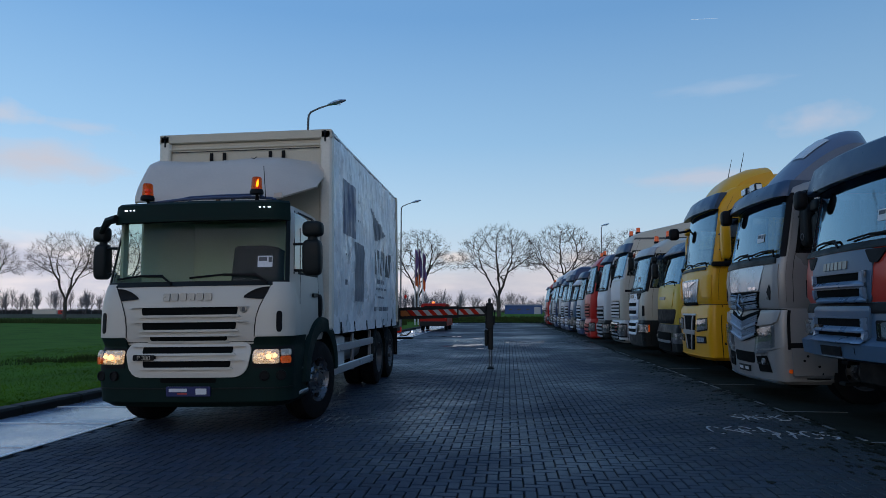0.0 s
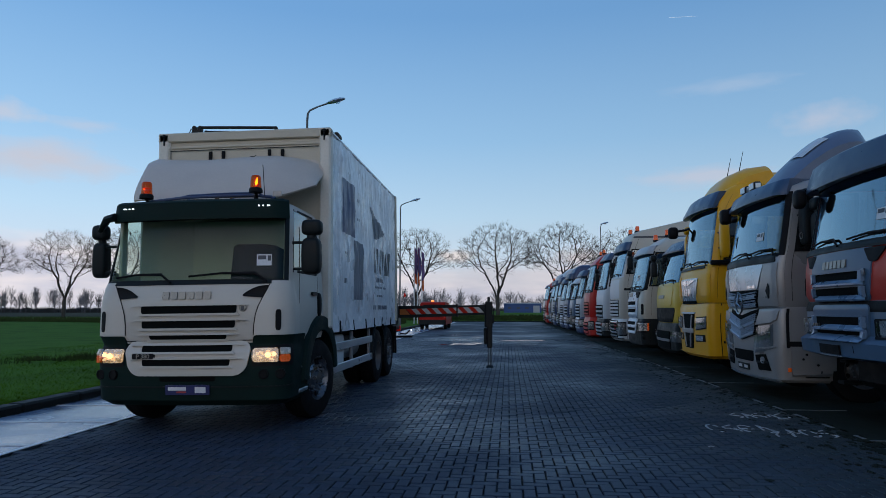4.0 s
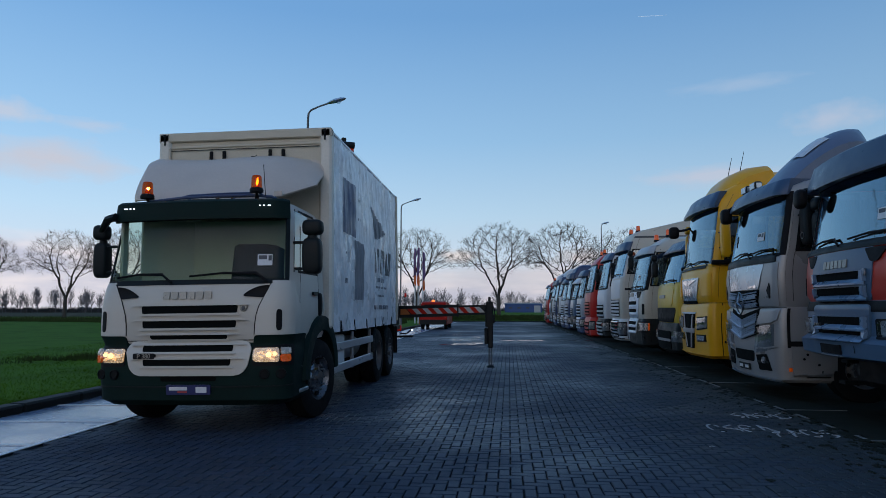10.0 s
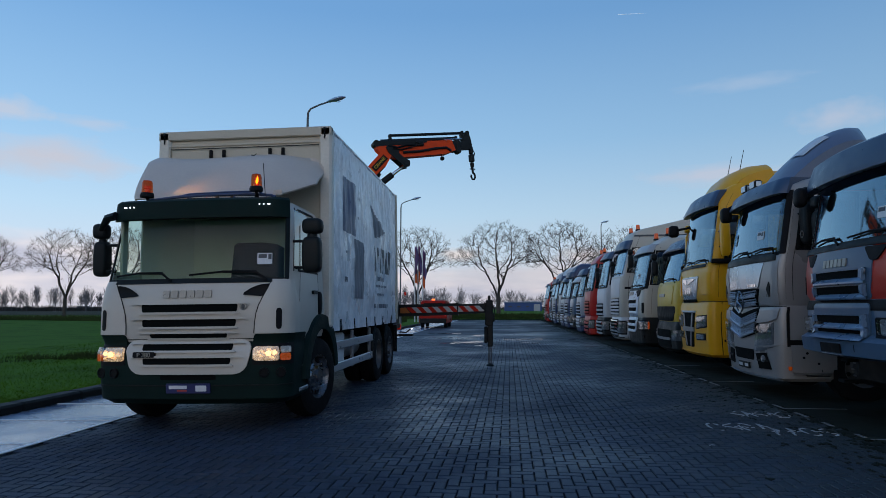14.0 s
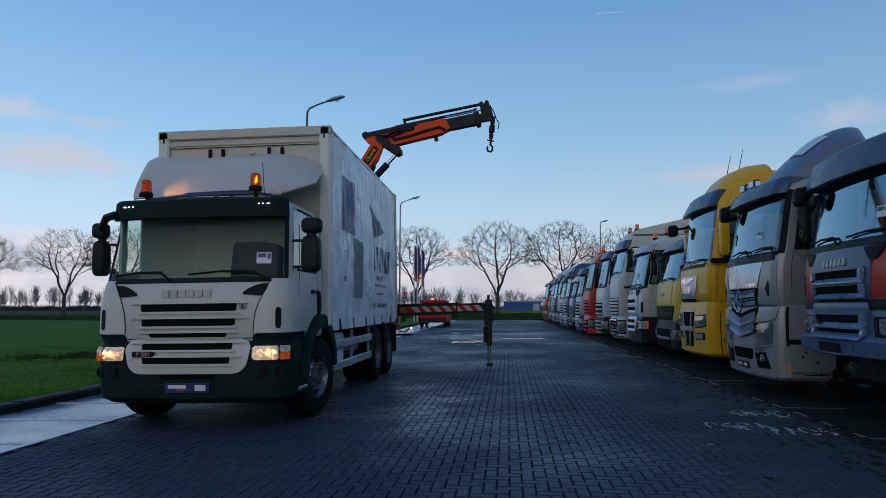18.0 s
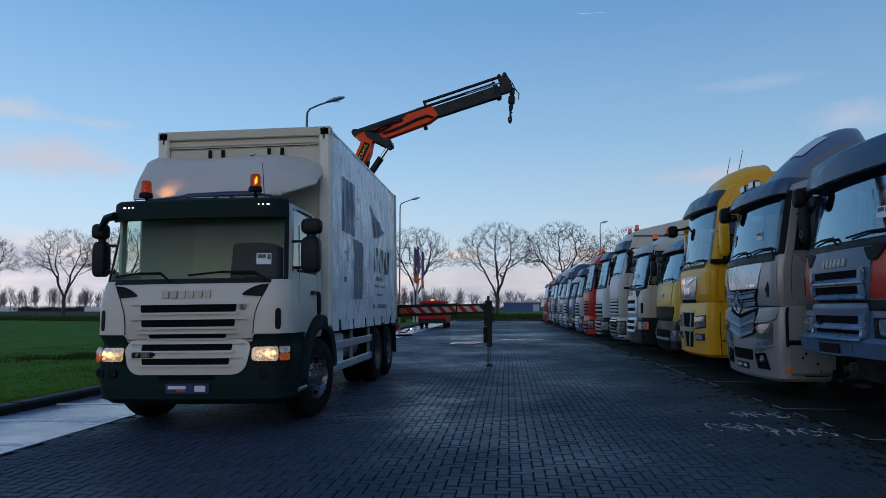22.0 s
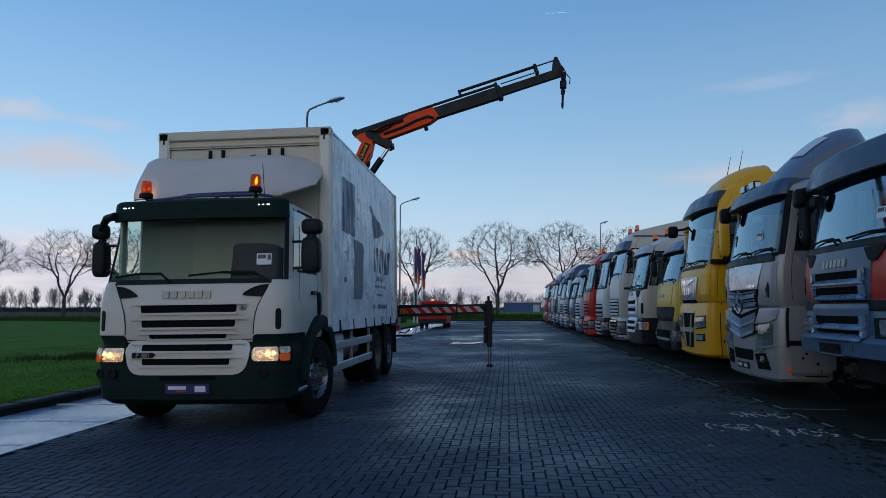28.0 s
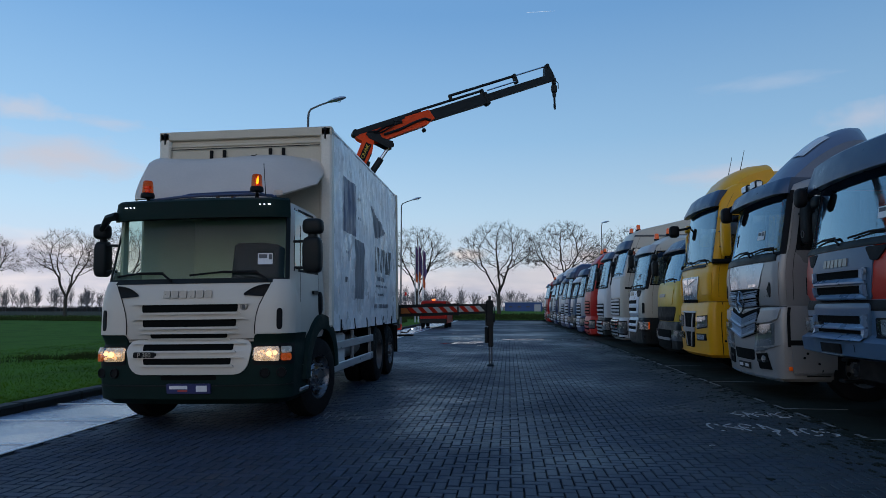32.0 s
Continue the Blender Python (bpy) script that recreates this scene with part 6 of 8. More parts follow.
S = cab_style(STEELBLUE, 1.1, 1.98, 2.8, 3.2, b0=.42, low=BLACKP, visor=(2.76, .3, .2, PALE), lamp=((.84, 2.10), (.7, .95), False), indicator=None, high=tall, seal=BLACK, beacons=((.3, 1.0, 3.12),), beacon_size=1.4)
S["trim"] = [("front_panel", fx(-.8, .8), (1.5, 1.9), .012, PALE, .05)] + bars(-.6, .6, 1.16, 1.46, 3, bar=STEEL) + bars(-.8, .8, .5, .68, 1) + lamp_rims(.66, .99)
BLUE_TRUCK, *_ = truck("parked_truck", nose(4.2, 41.5), "dark blue low-roof truck with a pale visor", S, PARK)
S = cab_style(PALE, 1.2, 2.3, 3.25, 4.1, b0=.4, low=BLACKP, visor=(3.2, .34, .2, NAVY), lamp=((.84, 2.10), (.62, 1.0), False), indicator=None, high=tall, seal=BLACK)
S["trim"] = [("chevron_panel", fx(-.5, .5, -.8, .8), (1.25, 2.2), .012, BLACKP, .06), ("grille_bar", fx(-.6, .6), (1.62, 1.7), .03, CHROME, .02)] + bars(-.8, .8, .5, 1.05, 5) + lamp_rims(.58, 1.04)
TALL_TRUCK, *_ = truck("parked_truck", nose(4.26, 52.2), "white high-roof tractor truck with a black grille", S, PARK)
for k, (src, y, dx, turn) in enumerate(((GREY_TRUCK, 48.6, .0, .8), (NAVY_TRUCK, 55.7, .0, -.7), (TALL_TRUCK, 59.2, .05, .4), (BLUE_TRUCK, 62.7, .12, -.5), (RED_TRUCK, 66.1, .0, .6), (PALE_TRUCK, 69.4, .06, -.4))):
    copy_thing(src, nose(4.22 + dx, y, 0, turn))


# ---- ground, yard, kerbs ----
def grassy(name, c1, c2):
    m = mat(name, c1, .9, 0, .40, .6, 14, .8, 0, .7, c2, .02, .04)
    return m


GRASS = grassy("winter_grass", (.056, .130, .010), (.038, .090, .012))
BLADE = grassy("grass_blades", (.074, .155, .010), (.056, .115, .010))
_nt = BLADE.node_tree
_geo, _mr, _vm = _nt.nodes.new("ShaderNodeNewGeometry"), _nt.nodes.new("ShaderNodeMapRange"), _nt.nodes.new("ShaderNodeVectorMath")
_vm.operation = "SCALE"
_mr.inputs[3].default_value, _mr.inputs[4].default_value = .72, 1.18
_base = _nt.nodes["Principled BSDF"].inputs["Base Color"]
_nt.links.new(_geo.outputs["Random Per Island"], _mr.inputs[0])
_nt.links.new(_base.links[0].from_socket, _vm.inputs[0])
_nt.links.new(_mr.outputs[0], _vm.inputs["Scale"])
_nt.links.new(_vm.outputs[0], _base)
REED = grassy("dark_ditch_grass", (.036, .056, .018), (.050, .048, .022))
FIELD = grassy("far_field", (.05, .05, .03), (.035, .045, .02))


def paver_mat(name, joints):
    m = bpy.data.materials.new(name)
    m.use_nodes = True
    nt = m.node_tree
    n, lk = nt.nodes.new, nt.links.new
    b = nt.nodes["Principled BSDF"]
    b.inputs["Specular IOR Level"].default_value = .43
    geo = n("ShaderNodeNewGeometry")
    big, mid, fine = n("ShaderNodeTexNoise"), n("ShaderNodeTexNoise"), n("ShaderNodeTexNoise")
    for t, s, d in ((big, .22, 4), (mid, 1.3, 4), (fine, 90, 3)):
        t.inputs["Scale"].default_value, t.inputs["Detail"].default_value = s, d
        lk(geo.outputs["Position"], t.inputs["Vector"])
    # damp film: smooth in the hollows, rough where it has dried
    r1 = n("ShaderNodeMapRange")
    lk(big.outputs[0], r1.inputs[0])
    for i, v in ((1, .38), (2, .66), (3, .80), (4, .42)):
        r1.inputs[i].default_value = v
    r2 = n("ShaderNodeMapRange")
    lk(mid.outputs[0], r2.inputs[0])
    for i, v in ((1, .3), (2, .7), (3, .08), (4, -.10)):
        r2.inputs[i].default_value = v
    ad = n("ShaderNodeMath")
    ad.operation, ad.use_clamp = "ADD", True
    lk(r1.outputs[0], ad.inputs[0])
    lk(r2.outputs[0], ad.inputs[1])
    # a wetter hollow beside the wheels of the standing truck
    away, squash, far, wet, dry = n("ShaderNodeVectorMath"), n("ShaderNodeVectorMath"), n("ShaderNodeVectorMath"), n("ShaderNodeMapRange"), n("ShaderNodeMath")
    away.operation, squash.operation, far.operation, dry.operation = "SUBTRACT", "MULTIPLY", "LENGTH", "MULTIPLY_ADD"
    lk(geo.outputs["Position"], away.inputs[0])
    away.inputs[1].default_value = (-1.5, 9.6, 0)
    lk(away.outputs[0], squash.inputs[0])
    squash.inputs[1].default_value = (.55, .33, 0)
    lk(squash.outputs[0], far.inputs[0])
    lk(far.outputs["Value"], wet.inputs[0])
    for i, v in ((1, .2), (2, 1.25), (3, -.26), (4, 0)):
        wet.inputs[i].default_value = v
    lk(mid.outputs[0], dry.inputs[0])
    lk(wet.outputs[0], dry.inputs[1])
    dry.inputs[2].default_value = 0
    ad2 = n("ShaderNodeMath")
    ad2.operation, ad2.use_clamp = "ADD", True
    lk(ad.outputs[0], ad2.inputs[0])
    dbl = n("ShaderNodeMath")
    dbl.operation = "MULTIPLY"
    dbl.inputs[1].default_value = 1.9
    lk(dry.outputs[0], dbl.inputs[0])
    lk(dbl.outputs[0], ad2.inputs[1])
    # the low middle of the yard, where the rain stands longest
    aw, sq, le, wt, ad3 = n("ShaderNodeVectorMath"), n("ShaderNodeVectorMath"), n("ShaderNodeVectorMath"), n("ShaderNodeMapRange"), n("ShaderNodeMath")
    aw.operation, sq.operation, le.operation, ad3.operation, ad3.use_clamp = "SUBTRACT", "MULTIPLY", "LENGTH", "ADD", True
    lk(geo.outputs["Position"], aw.inputs[0])
    aw.inputs[1].default_value = (-1.2, 27, 0)
    lk(aw.outputs[0], sq.inputs[0])
    sq.inputs[1].default_value = (.19, .062, 0)
    lk(sq.outputs[0], le.inputs[0])
    lk(le.outputs["Value"], wt.inputs[0])
    for i, v in ((1, .4), (2, 1.1), (3, -.12), (4, 0)):
        wt.inputs[i].default_value = v
    lk(ad2.outputs[0], ad3.inputs[0])
    lk(wt.outputs[0], ad3.inputs[1])
    lk(ad3.outputs[0], b.inputs["Roughness"])
    tone = n("ShaderNodeMapRange")
    lk(geo.outputs["Random Per Island"], tone.inputs[0])
    for i, v in ((3, .72), (4, 1.3)):
        tone.inputs[i].default_value = v
    sp = n("ShaderNodeMapRange")
    lk(fine.outputs[0], sp.inputs[0])
    for i, v in ((1, .3), (2, .7), (3, .75), (4, 1.25)):
        sp.inputs[i].default_value = v
    mu = n("ShaderNodeMath")
    mu.operation = "MULTIPLY"
    lk(tone.outputs[0], mu.inputs[0])
    lk(sp.outputs[0], mu.inputs[1])
    # dark stone pushed to blue, so the sky's sheen is partly in the colour
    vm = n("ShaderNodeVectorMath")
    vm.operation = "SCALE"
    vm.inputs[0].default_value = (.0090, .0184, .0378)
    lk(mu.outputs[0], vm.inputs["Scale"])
    # algae spreading from the row of parked trucks, with their shade painted in
    sx, edge, green, shaded_stain = n("ShaderNodeSeparateXYZ"), n("ShaderNodeMath"), n("ShaderNodeMapRange"), n("ShaderNodeMix")
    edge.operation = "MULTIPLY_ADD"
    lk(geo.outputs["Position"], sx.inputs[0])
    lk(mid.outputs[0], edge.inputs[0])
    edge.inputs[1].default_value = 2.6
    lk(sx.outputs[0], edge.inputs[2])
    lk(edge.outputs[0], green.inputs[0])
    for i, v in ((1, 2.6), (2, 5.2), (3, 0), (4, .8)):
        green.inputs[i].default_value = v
    shaded_stain.data_type = "RGBA"
    lk(green.outputs[0], shaded_stain.inputs[0])
    lk(vm.outputs[0], shaded_stain.inputs[6])
    shaded_stain.inputs[7].default_value = (.0075, .0125, .0085, 1)
    color = shaded_stain.outputs[2]
    bp = n("ShaderNodeBump")
    bp.inputs["Strength"].default_value, bp.inputs["Distance"].default_value = .35, .004
    height = fine.outputs[0]
    if joints:
        br = n("ShaderNodeTexBrick")
        quarter = n("ShaderNodeMapping")
        quarter.inputs["Rotation"].default_value = (0, 0, math.pi / 2)
        lk(geo.outputs["Position"], quarter.inputs[0])
        lk(quarter.outputs[0], br.inputs["Vector"])
        for k, v in (("Scale", 1.0), ("Mortar Size", .008), ("Brick Width", .42), ("Row Height", .105)):
            br.inputs[k].default_value = v
        br.inputs["Color1"].default_value, br.inputs["Color2"].default_value, br.inputs["Mortar"].default_value = (.9, .9, .9, 1), (1.1, 1.1, 1.1, 1), (.35, .35, .35, 1)
        mx = n("ShaderNodeMix")
        mx.data_type, mx.blend_type = "RGBA", "MULTIPLY"
        mx.inputs[0].default_value = 1
        lk(color, mx.inputs[6])
        lk(br.outputs[0], mx.inputs[7])
        color = mx.outputs[2]
    lk(color, b.inputs["Base Color"])
    lk(height, bp.inputs["Height"])
    lk(bp.outputs[0], b.inputs["Normal"])
    return m


PAVER = paver_mat("damp_concrete_paver", False)
PAVED = paver_mat("damp_paving_far", True)
JOINT = mat("mossy_joint", (.016, .022, .012), .8, 0, .4, 6, 60, .3)
# pale blue base: part of the reflected sky is painted into the asphalt
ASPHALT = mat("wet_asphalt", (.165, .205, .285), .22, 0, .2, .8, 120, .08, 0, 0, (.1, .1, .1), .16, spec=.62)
# moss green taken nearly to black: the trucks' shade is in this colour
SHADED_MOSS = mat("dark_mossy_pavement", (.008, .0115, .008), .85, 0, .35, 2.5, 40, .3, 0, .4, (.02, .024, .016), spec=.12)
KERB = mat("dark_wet_kerb_stone", (.013, .015, .014), .7, 0, .25, 2, 60, .2, spec=.15)
FAINT = mat("faded_road_paint", (.12, .125, .125), .6, 0, .4, 6, 40, .1)
LINEPAINT = mat("worn_white_road_paint", (.55, .56, .58), .4, 0, .2, 3, 40, .1, 0, .5, (.2, .2, .2))


def ground():
    xs = [-3000, -1200, -500, -200, -80, -45, -30, -22, -18, -15, -13, -11, -9, -7.6, -7.02, -6.98, -3, 5, 20, 40, 60, 120, 400, 1200, 3000]
    ys = [-3000, -800, -200, -40, -10, 0, 5, 10, 15, 20, 28, 40, 55, 68, 72.55, 72.6, 74, 78, 84, 95, 120, 160, 180, 262, 500, 1200, 3000]

    def h(x, y):
        if -6.99 < x < 60 and -60 < y < 72.57:
            return -.06
        z = .10
        if y > 72.57 and x > -20:
            z = .10 + .55 * min(1, (y - 72.57) / 6) * max(0, 1 - abs(y - 84) / 90)
        if x < -30 and y > 5:
            z = .25 if y < 200 else -2.0
        return z
    rows = [[(x, y, h(x, y)) for x in xs] for y in ys]
    solid("ground", Mesh().sheet(rows), GRASS, "flat green winter grass field reaching the horizon", "ground", kind="structure")
    solid("field", Mesh().sheet([[(-420, y, z), (-32, y, z)] for y, z in ((92, .27), (180, .28), (262, -1.96), (372, -1.96))]), FIELD, "dull brown-green winter field behind the ditch", "field", kind="structure")
    b = Mesh().box((17, 10, -.035), (44, 125, .05), .004)
    solid("yard_bed", b, JOINT, "dark mossy jointing bed of the paved yard", "ground", kind="structure")
    f = Mesh().box((17.55, 52.2, -.004), (45, 40.7, .05), .002).box((22.9, 10, -.004), (34.3, 43.6, .05), .002).box((.35, -9.035, -.004), (10.8, 23.95, .05), .002)
    solid("pavement", f, PAVED, "damp dark grey paved truck yard", "pavement", kind="structure")
    solid("parking_strip", Mesh().box((22.05, 30, -.0), (35.9, 85, .054), .002), SHADED_MOSS, "dark mossy pavement under the parked trucks", "pavement", kind="structure")
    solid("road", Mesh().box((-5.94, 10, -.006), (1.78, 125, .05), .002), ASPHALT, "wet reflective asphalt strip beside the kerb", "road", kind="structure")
    k = Mesh()
    for i in range(75):
        k.box((-6.87, -20 + i * 1.25 + .62, .045), (.28, 1.235, .2), .03)
    for i in range(50):
        k.box((-6.6 + i * 1.25, 72.65, .03), (1.235, .16, .2), .025)
    solid("kerb", k, KERB, "dark wet concrete kerb along the grass", "kerb", kind="structure")
    ln = Mesh().box((-5.02, 10, .024), (.065, 124, .008), .001)
    for y, w in ((2.1, .06), (5.2, .05), (6.62, .05), (8.08, .08), (9.53, .05), (15.4, .08), (22.4, .08), (29.4, .08)):
        ln.add([(-6.8, y - .11, .0275), (-6.8, y - .11 + w, .0275), (-5.06, y + .04 + w, .0275), (-5.06, y + .04, .0275)] + [(-6.8, y - .11, .01), (-6.8, y - .11 + w, .01), (-5.06, y + .04 + w, .01), (-5.06, y + .04, .01)],
               [(0, 1, 2, 3), (0, 1, 5, 4), (1, 2, 6, 5), (2, 3, 7, 6), (3, 0, 4, 7)])
    solid("road_marking", ln, LINEPAINT, "worn white painted bay lines on wet asphalt", "road marking", kind="structure")
    # scrawled white paint and a broken line on the pavers
    mk = Mesh()
    rnd = random.Random(4)

    def stroke(pts, w):
        """A flat brush stroke, broken where it crosses the joints."""
        for i in range(len(pts) - 1):
            if rnd.random() < .22:
                continue
            p, q = Vector(pts[i]), Vector(pts[i + 1])
            d = (q - p).normalized() * w * rnd.uniform(.4, .65)
            c = [(p.x - d.y, p.y + d.x), (p.x + d.y, p.y - d.x), (q.x + d.y, q.y - d.x), (q.x - d.y, q.y + d.x)]
            mk.add([(u, v, .0275) for u, v in c] + [(u, v, .022) for u, v in c], [(0, 1, 2, 3), (0, 1, 5, 4), (1, 2, 6, 5), (2, 3, 7, 6), (3, 0, 4, 7)])
    for cx, cy, n, w, h in ((2.86, 8.38, 4, .19, .24), (3.48, 8.13, 4, .18, .22), (3.47, 9.40, 5, .15, .2), (2.19, 7.27, 1, .12, .03), (3.70, 9.16, 1, .16, .02)):
        for k in range(n):
            x = cx + (k - (n - 1) / 2) * w
            kind = rnd.randrange(3) if n > 1 else 3
            if kind == 0:
                line = [(x + w * .42 * math.cos(t * .52), cy + h * math.sin(t * .52)) for t in range(rnd.randint(9, 13))]
            elif kind == 1:
                line = [(x + w * .42 * math.sin(t * .9), cy - h + h * t / 4) for t in range(9)]
            else:
                line = [(x - w * .4 + w * .8 * t / 6, cy + h * (-1 if t % 6 < 3 else 1) * abs(t % 3 - 1.5) / 1.5) for t in range(7)]
            stroke(line, .022)
            if rnd.random() < .6:
                stroke([(x - w * .4 + w * .2 * t, cy + h * .1 * rnd.uniform(-1, 1)) for t in range(5)], .02)
    solid("paint_marks", mk, mat("thin_white_spray_paint", (.33, .34, .35), .6, 0, .3, 9, 60, .1, spec=.2), "scrawled white paint marks worn into the pavers", "paint marks", kind="structure")
    # moss creeping out between the stones along the edge of the shaded strip
    ms = Mesh()
    for k in range(1500):
        y = 4.5 + 56 * rnd.random() ** 1.8
        x = 4.13 - abs(rnd.gauss(0, .16 if k % 2 else .55))
        r = rnd.uniform(.015, .085 if k % 2 else .04)
        ring = [(x + r * rnd.uniform(.5, 1.1) * math.cos(j * .9), y + r * rnd.uniform(.6, 2.2) * math.sin(j * .9)) for j in range(7)]
        ms.add([(x, y, .0295)] + [(a, b, .0275) for a, b in ring] + [(a, b, .02) for a, b in ring], [(0, j + 1, (j + 1) % 7 + 1) for j in range(7)] + [(j + 1, j + 8, (j + 1) % 7 + 8, (j + 1) % 7 + 1) for j in range(7)])
    solid("moss", ms, SHADED_MOSS, "dark moss patches spreading over the edge of the pavers", "moss", kind="stuff", sharp=60)
    dl = Mesh()
    for i in range(24):
        y = 7.2 + i * .72
        if rnd.random() < .7:
            dl.box((4.0 + rnd.uniform(-.02, .02), y, .0305), (.045, rnd.uniform(.2, .6), .004), .0005)
    for y in (7.72, 9.93, 13.4, 16.9):
        dl.box((4.45, y, .0295), (.85, .035, .004), .0005)
    solid("bay_line", dl, FAINT, "faded broken white line in front of the parked trucks", "road marking", kind="structure")


ground()


# ---- trees ----
BARK = mat("dark_bark", (.050, .043, .037), .85, 0, .25, 3, 30, .4)
TWIG = mat("bare_twigs", (.050, .043, .038), .85, 0, .2, 3, 30, spec=.1)
# paler and greyer than the near twigs: the haze of distance is in the colour
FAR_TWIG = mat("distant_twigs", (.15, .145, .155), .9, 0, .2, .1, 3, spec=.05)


def branching(rnd, rx=5.0, rz=4.2, zc=7.4, count=1300):
    """Limbs that grow step by step towards free places in a domed crown: points, and each one's parent."""
    goals = []
    while len(goals) < count:
        v = Vector((rnd.uniform(-1, 1), rnd.uniform(-1, 1), rnd.uniform(-1, 1)))
        if .50 < v.length < 1 and rnd.random() < .15 + .85 * v.length ** 3:
            lump = 1 + .10 * noise.noise(v * 2.2 + Vector((rnd.random() * .1, count, 0)))
            p = (v.x * rx * lump, v.y * rx * lump, zc + v.z * rz * lump)
            r = math.hypot(p[0], p[1])
            if p[2] > 3.9 + .85 * r - 1.35 * max(0, r - 3.3):
                goals.append(p)
    goals = np.array(goals)
    pts = [(.03 * math.sin(i), .03 * math.cos(i * 1.7), i * .27) for i in range(11)]
    par = [-1] + list(range(10))
    turn = rnd.uniform(0, 6.28)
    for k in range(3):
        a, lean, at = turn + k * 2.09 + rnd.gauss(0, .25), rnd.uniform(.42, .68), 8 + k % 3
        here = Vector(pts[at])
        for j in range(6):
            here = here + Vector((math.cos(a) * lean, math.sin(a) * lean, 1)).normalized() * .27
            pts.append((here.x + rnd.gauss(0, .025), here.y + rnd.gauss(0, .025), here.z))
            par.append(at if j == 0 else len(pts) - 2)
    best = np.full(count, 1e9)
    near = np.zeros(count, int)
    fresh = 0
    sprouts = {}
    for step in range(110):
        new_pts = np.array(pts[fresh:])
        d = np.linalg.norm(goals[:, None, :] - new_pts[None, :, :], axis=2)
        k = d.argmin(axis=1)
        dk = d[np.arange(len(goals)), k]
        better = dk < best
        best = np.where(better, dk, best)
        near = np.where(better, k + fresh, near)
        keep = best > .30
        goals, best, near = goals[keep], best[keep], near[keep]
        if not len(goals):
            break
        fresh = len(pts)
        for q in np.unique(near):
            sprouts[q] = sprouts.get(q, 0) + 1
            if sprouts[q] > 3:
                continue
            here = np.array(pts[q])
            v = goals[near == q] - here
            v = (v / np.linalg.norm(v, axis=1)[:, None]).sum(axis=0)
            v = v / max(1e-6, np.linalg.norm(v)) + np.array([rnd.gauss(0, .2), rnd.gauss(0, .2), rnd.gauss(0, .2) + max(0, .9 - .13 * here[2])])
            v /= max(1e-6, np.linalg.norm(v))
            pts.append(tuple(here + v * .26))
            par.append(int(q))
        if len(pts) == fresh:
            break
    return pts, par


def tree(seed, x, y, z, height, label="bare winter tree with a broad rounded crown, on the grass verge", wide=5.0):
    rnd = random.Random(seed)
    root = thing("tree", pose(x, y, z, 0, 0, rnd.uniform(0, 360)), label, "tree", "row of bare trees")
    s = height / 11.7
    pts, par = branching(rnd, wide)
    n = len(pts)
    kids = [[] for _ in range(n)]
    for i in range(1, n):
        kids[par[i]].append(i)
    area = [0.0] * n
    for i in range(n - 1, -1, -1):
        area[i] = sum(area[k] for k in kids[i]) or .0108 ** 2.1
    rad = [a ** (1 / 2.1) for a in area]
    tr = Mesh().tube([pts[0][:2] + (-.3,)] + [pts[i] for i in range(1, 11)], [rad[0] * 1.5] + [rad[i] * (1.3 - .03 * i) for i in range(1, 11)], 12, False)
    part("trunk", tr, BARK, root)
    cr = Mesh()
    starts = [(10, k) for k in kids[10]] + [(i, k) for i in range(1, 10) for k in kids[i] if k != i + 1]
    while starts:
        a, b = starts.pop()
        line, rs = [pts[a], pts[b]], [min(rad[a], rad[b] * 1.25), rad[b]]
        while kids[b]:
            heir = max(kids[b], key=lambda k: area[k])
            starts += [(b, k) for k in kids[b] if k != heir]
            b = heir
            line.append(pts[b])
            rs.append(rad[b])
        cr.tube(line, rs, 6 if rs[0] > .06 else (4 if rs[0] > .03 else 3), False)
        tip = Vector(line[-1])
        out = (tip - Vector((0, 0, 5.5))).normalized()
        for j in range(4):
            w = (out + Vector((rnd.gauss(0, .7), rnd.gauss(0, .7), rnd.gauss(.0, .6)))).normalized() * rnd.uniform(.3, .7)
            q = Vector(line[-1 - j % 2])
            cr.tube([q, q + w * .5 + Vector((0, 0, rnd.gauss(0, .04))), q + w], [.0100, .0085, .006], 3, False)
    part("crown", cr, TWIG, root, "", 60)
    root.scale = (s, s, s)
    return root


TREES = [tree(3, -.0071 * 84, 84, .5, 11.9, wide=5.5), tree(8, -.132 * 84, 84, .5, 11.5, wide=4.9), tree(5, .0905 * 86, 86, .5, 12.2), tree(11, -.710 * 80, 80, .25, 11.4)]
for i, (dx, dist, src, rz, sc) in enumerate(((.185, 90, 0, 120, 1.02), (.26, 95, 1, 40, 1.0), (.33, 95, 2, 75, 1.0), (-.86, 84, 1, 150, 1.0), (-.612, 86, 2, 200, 1.0), (.42, 100, 0, 300, 1.0), (.52, 100, 1, 10, 1.0))):
    c = copy_thing(TREES[src], pose(dx * dist, dist, .4, 0, 0, rz))


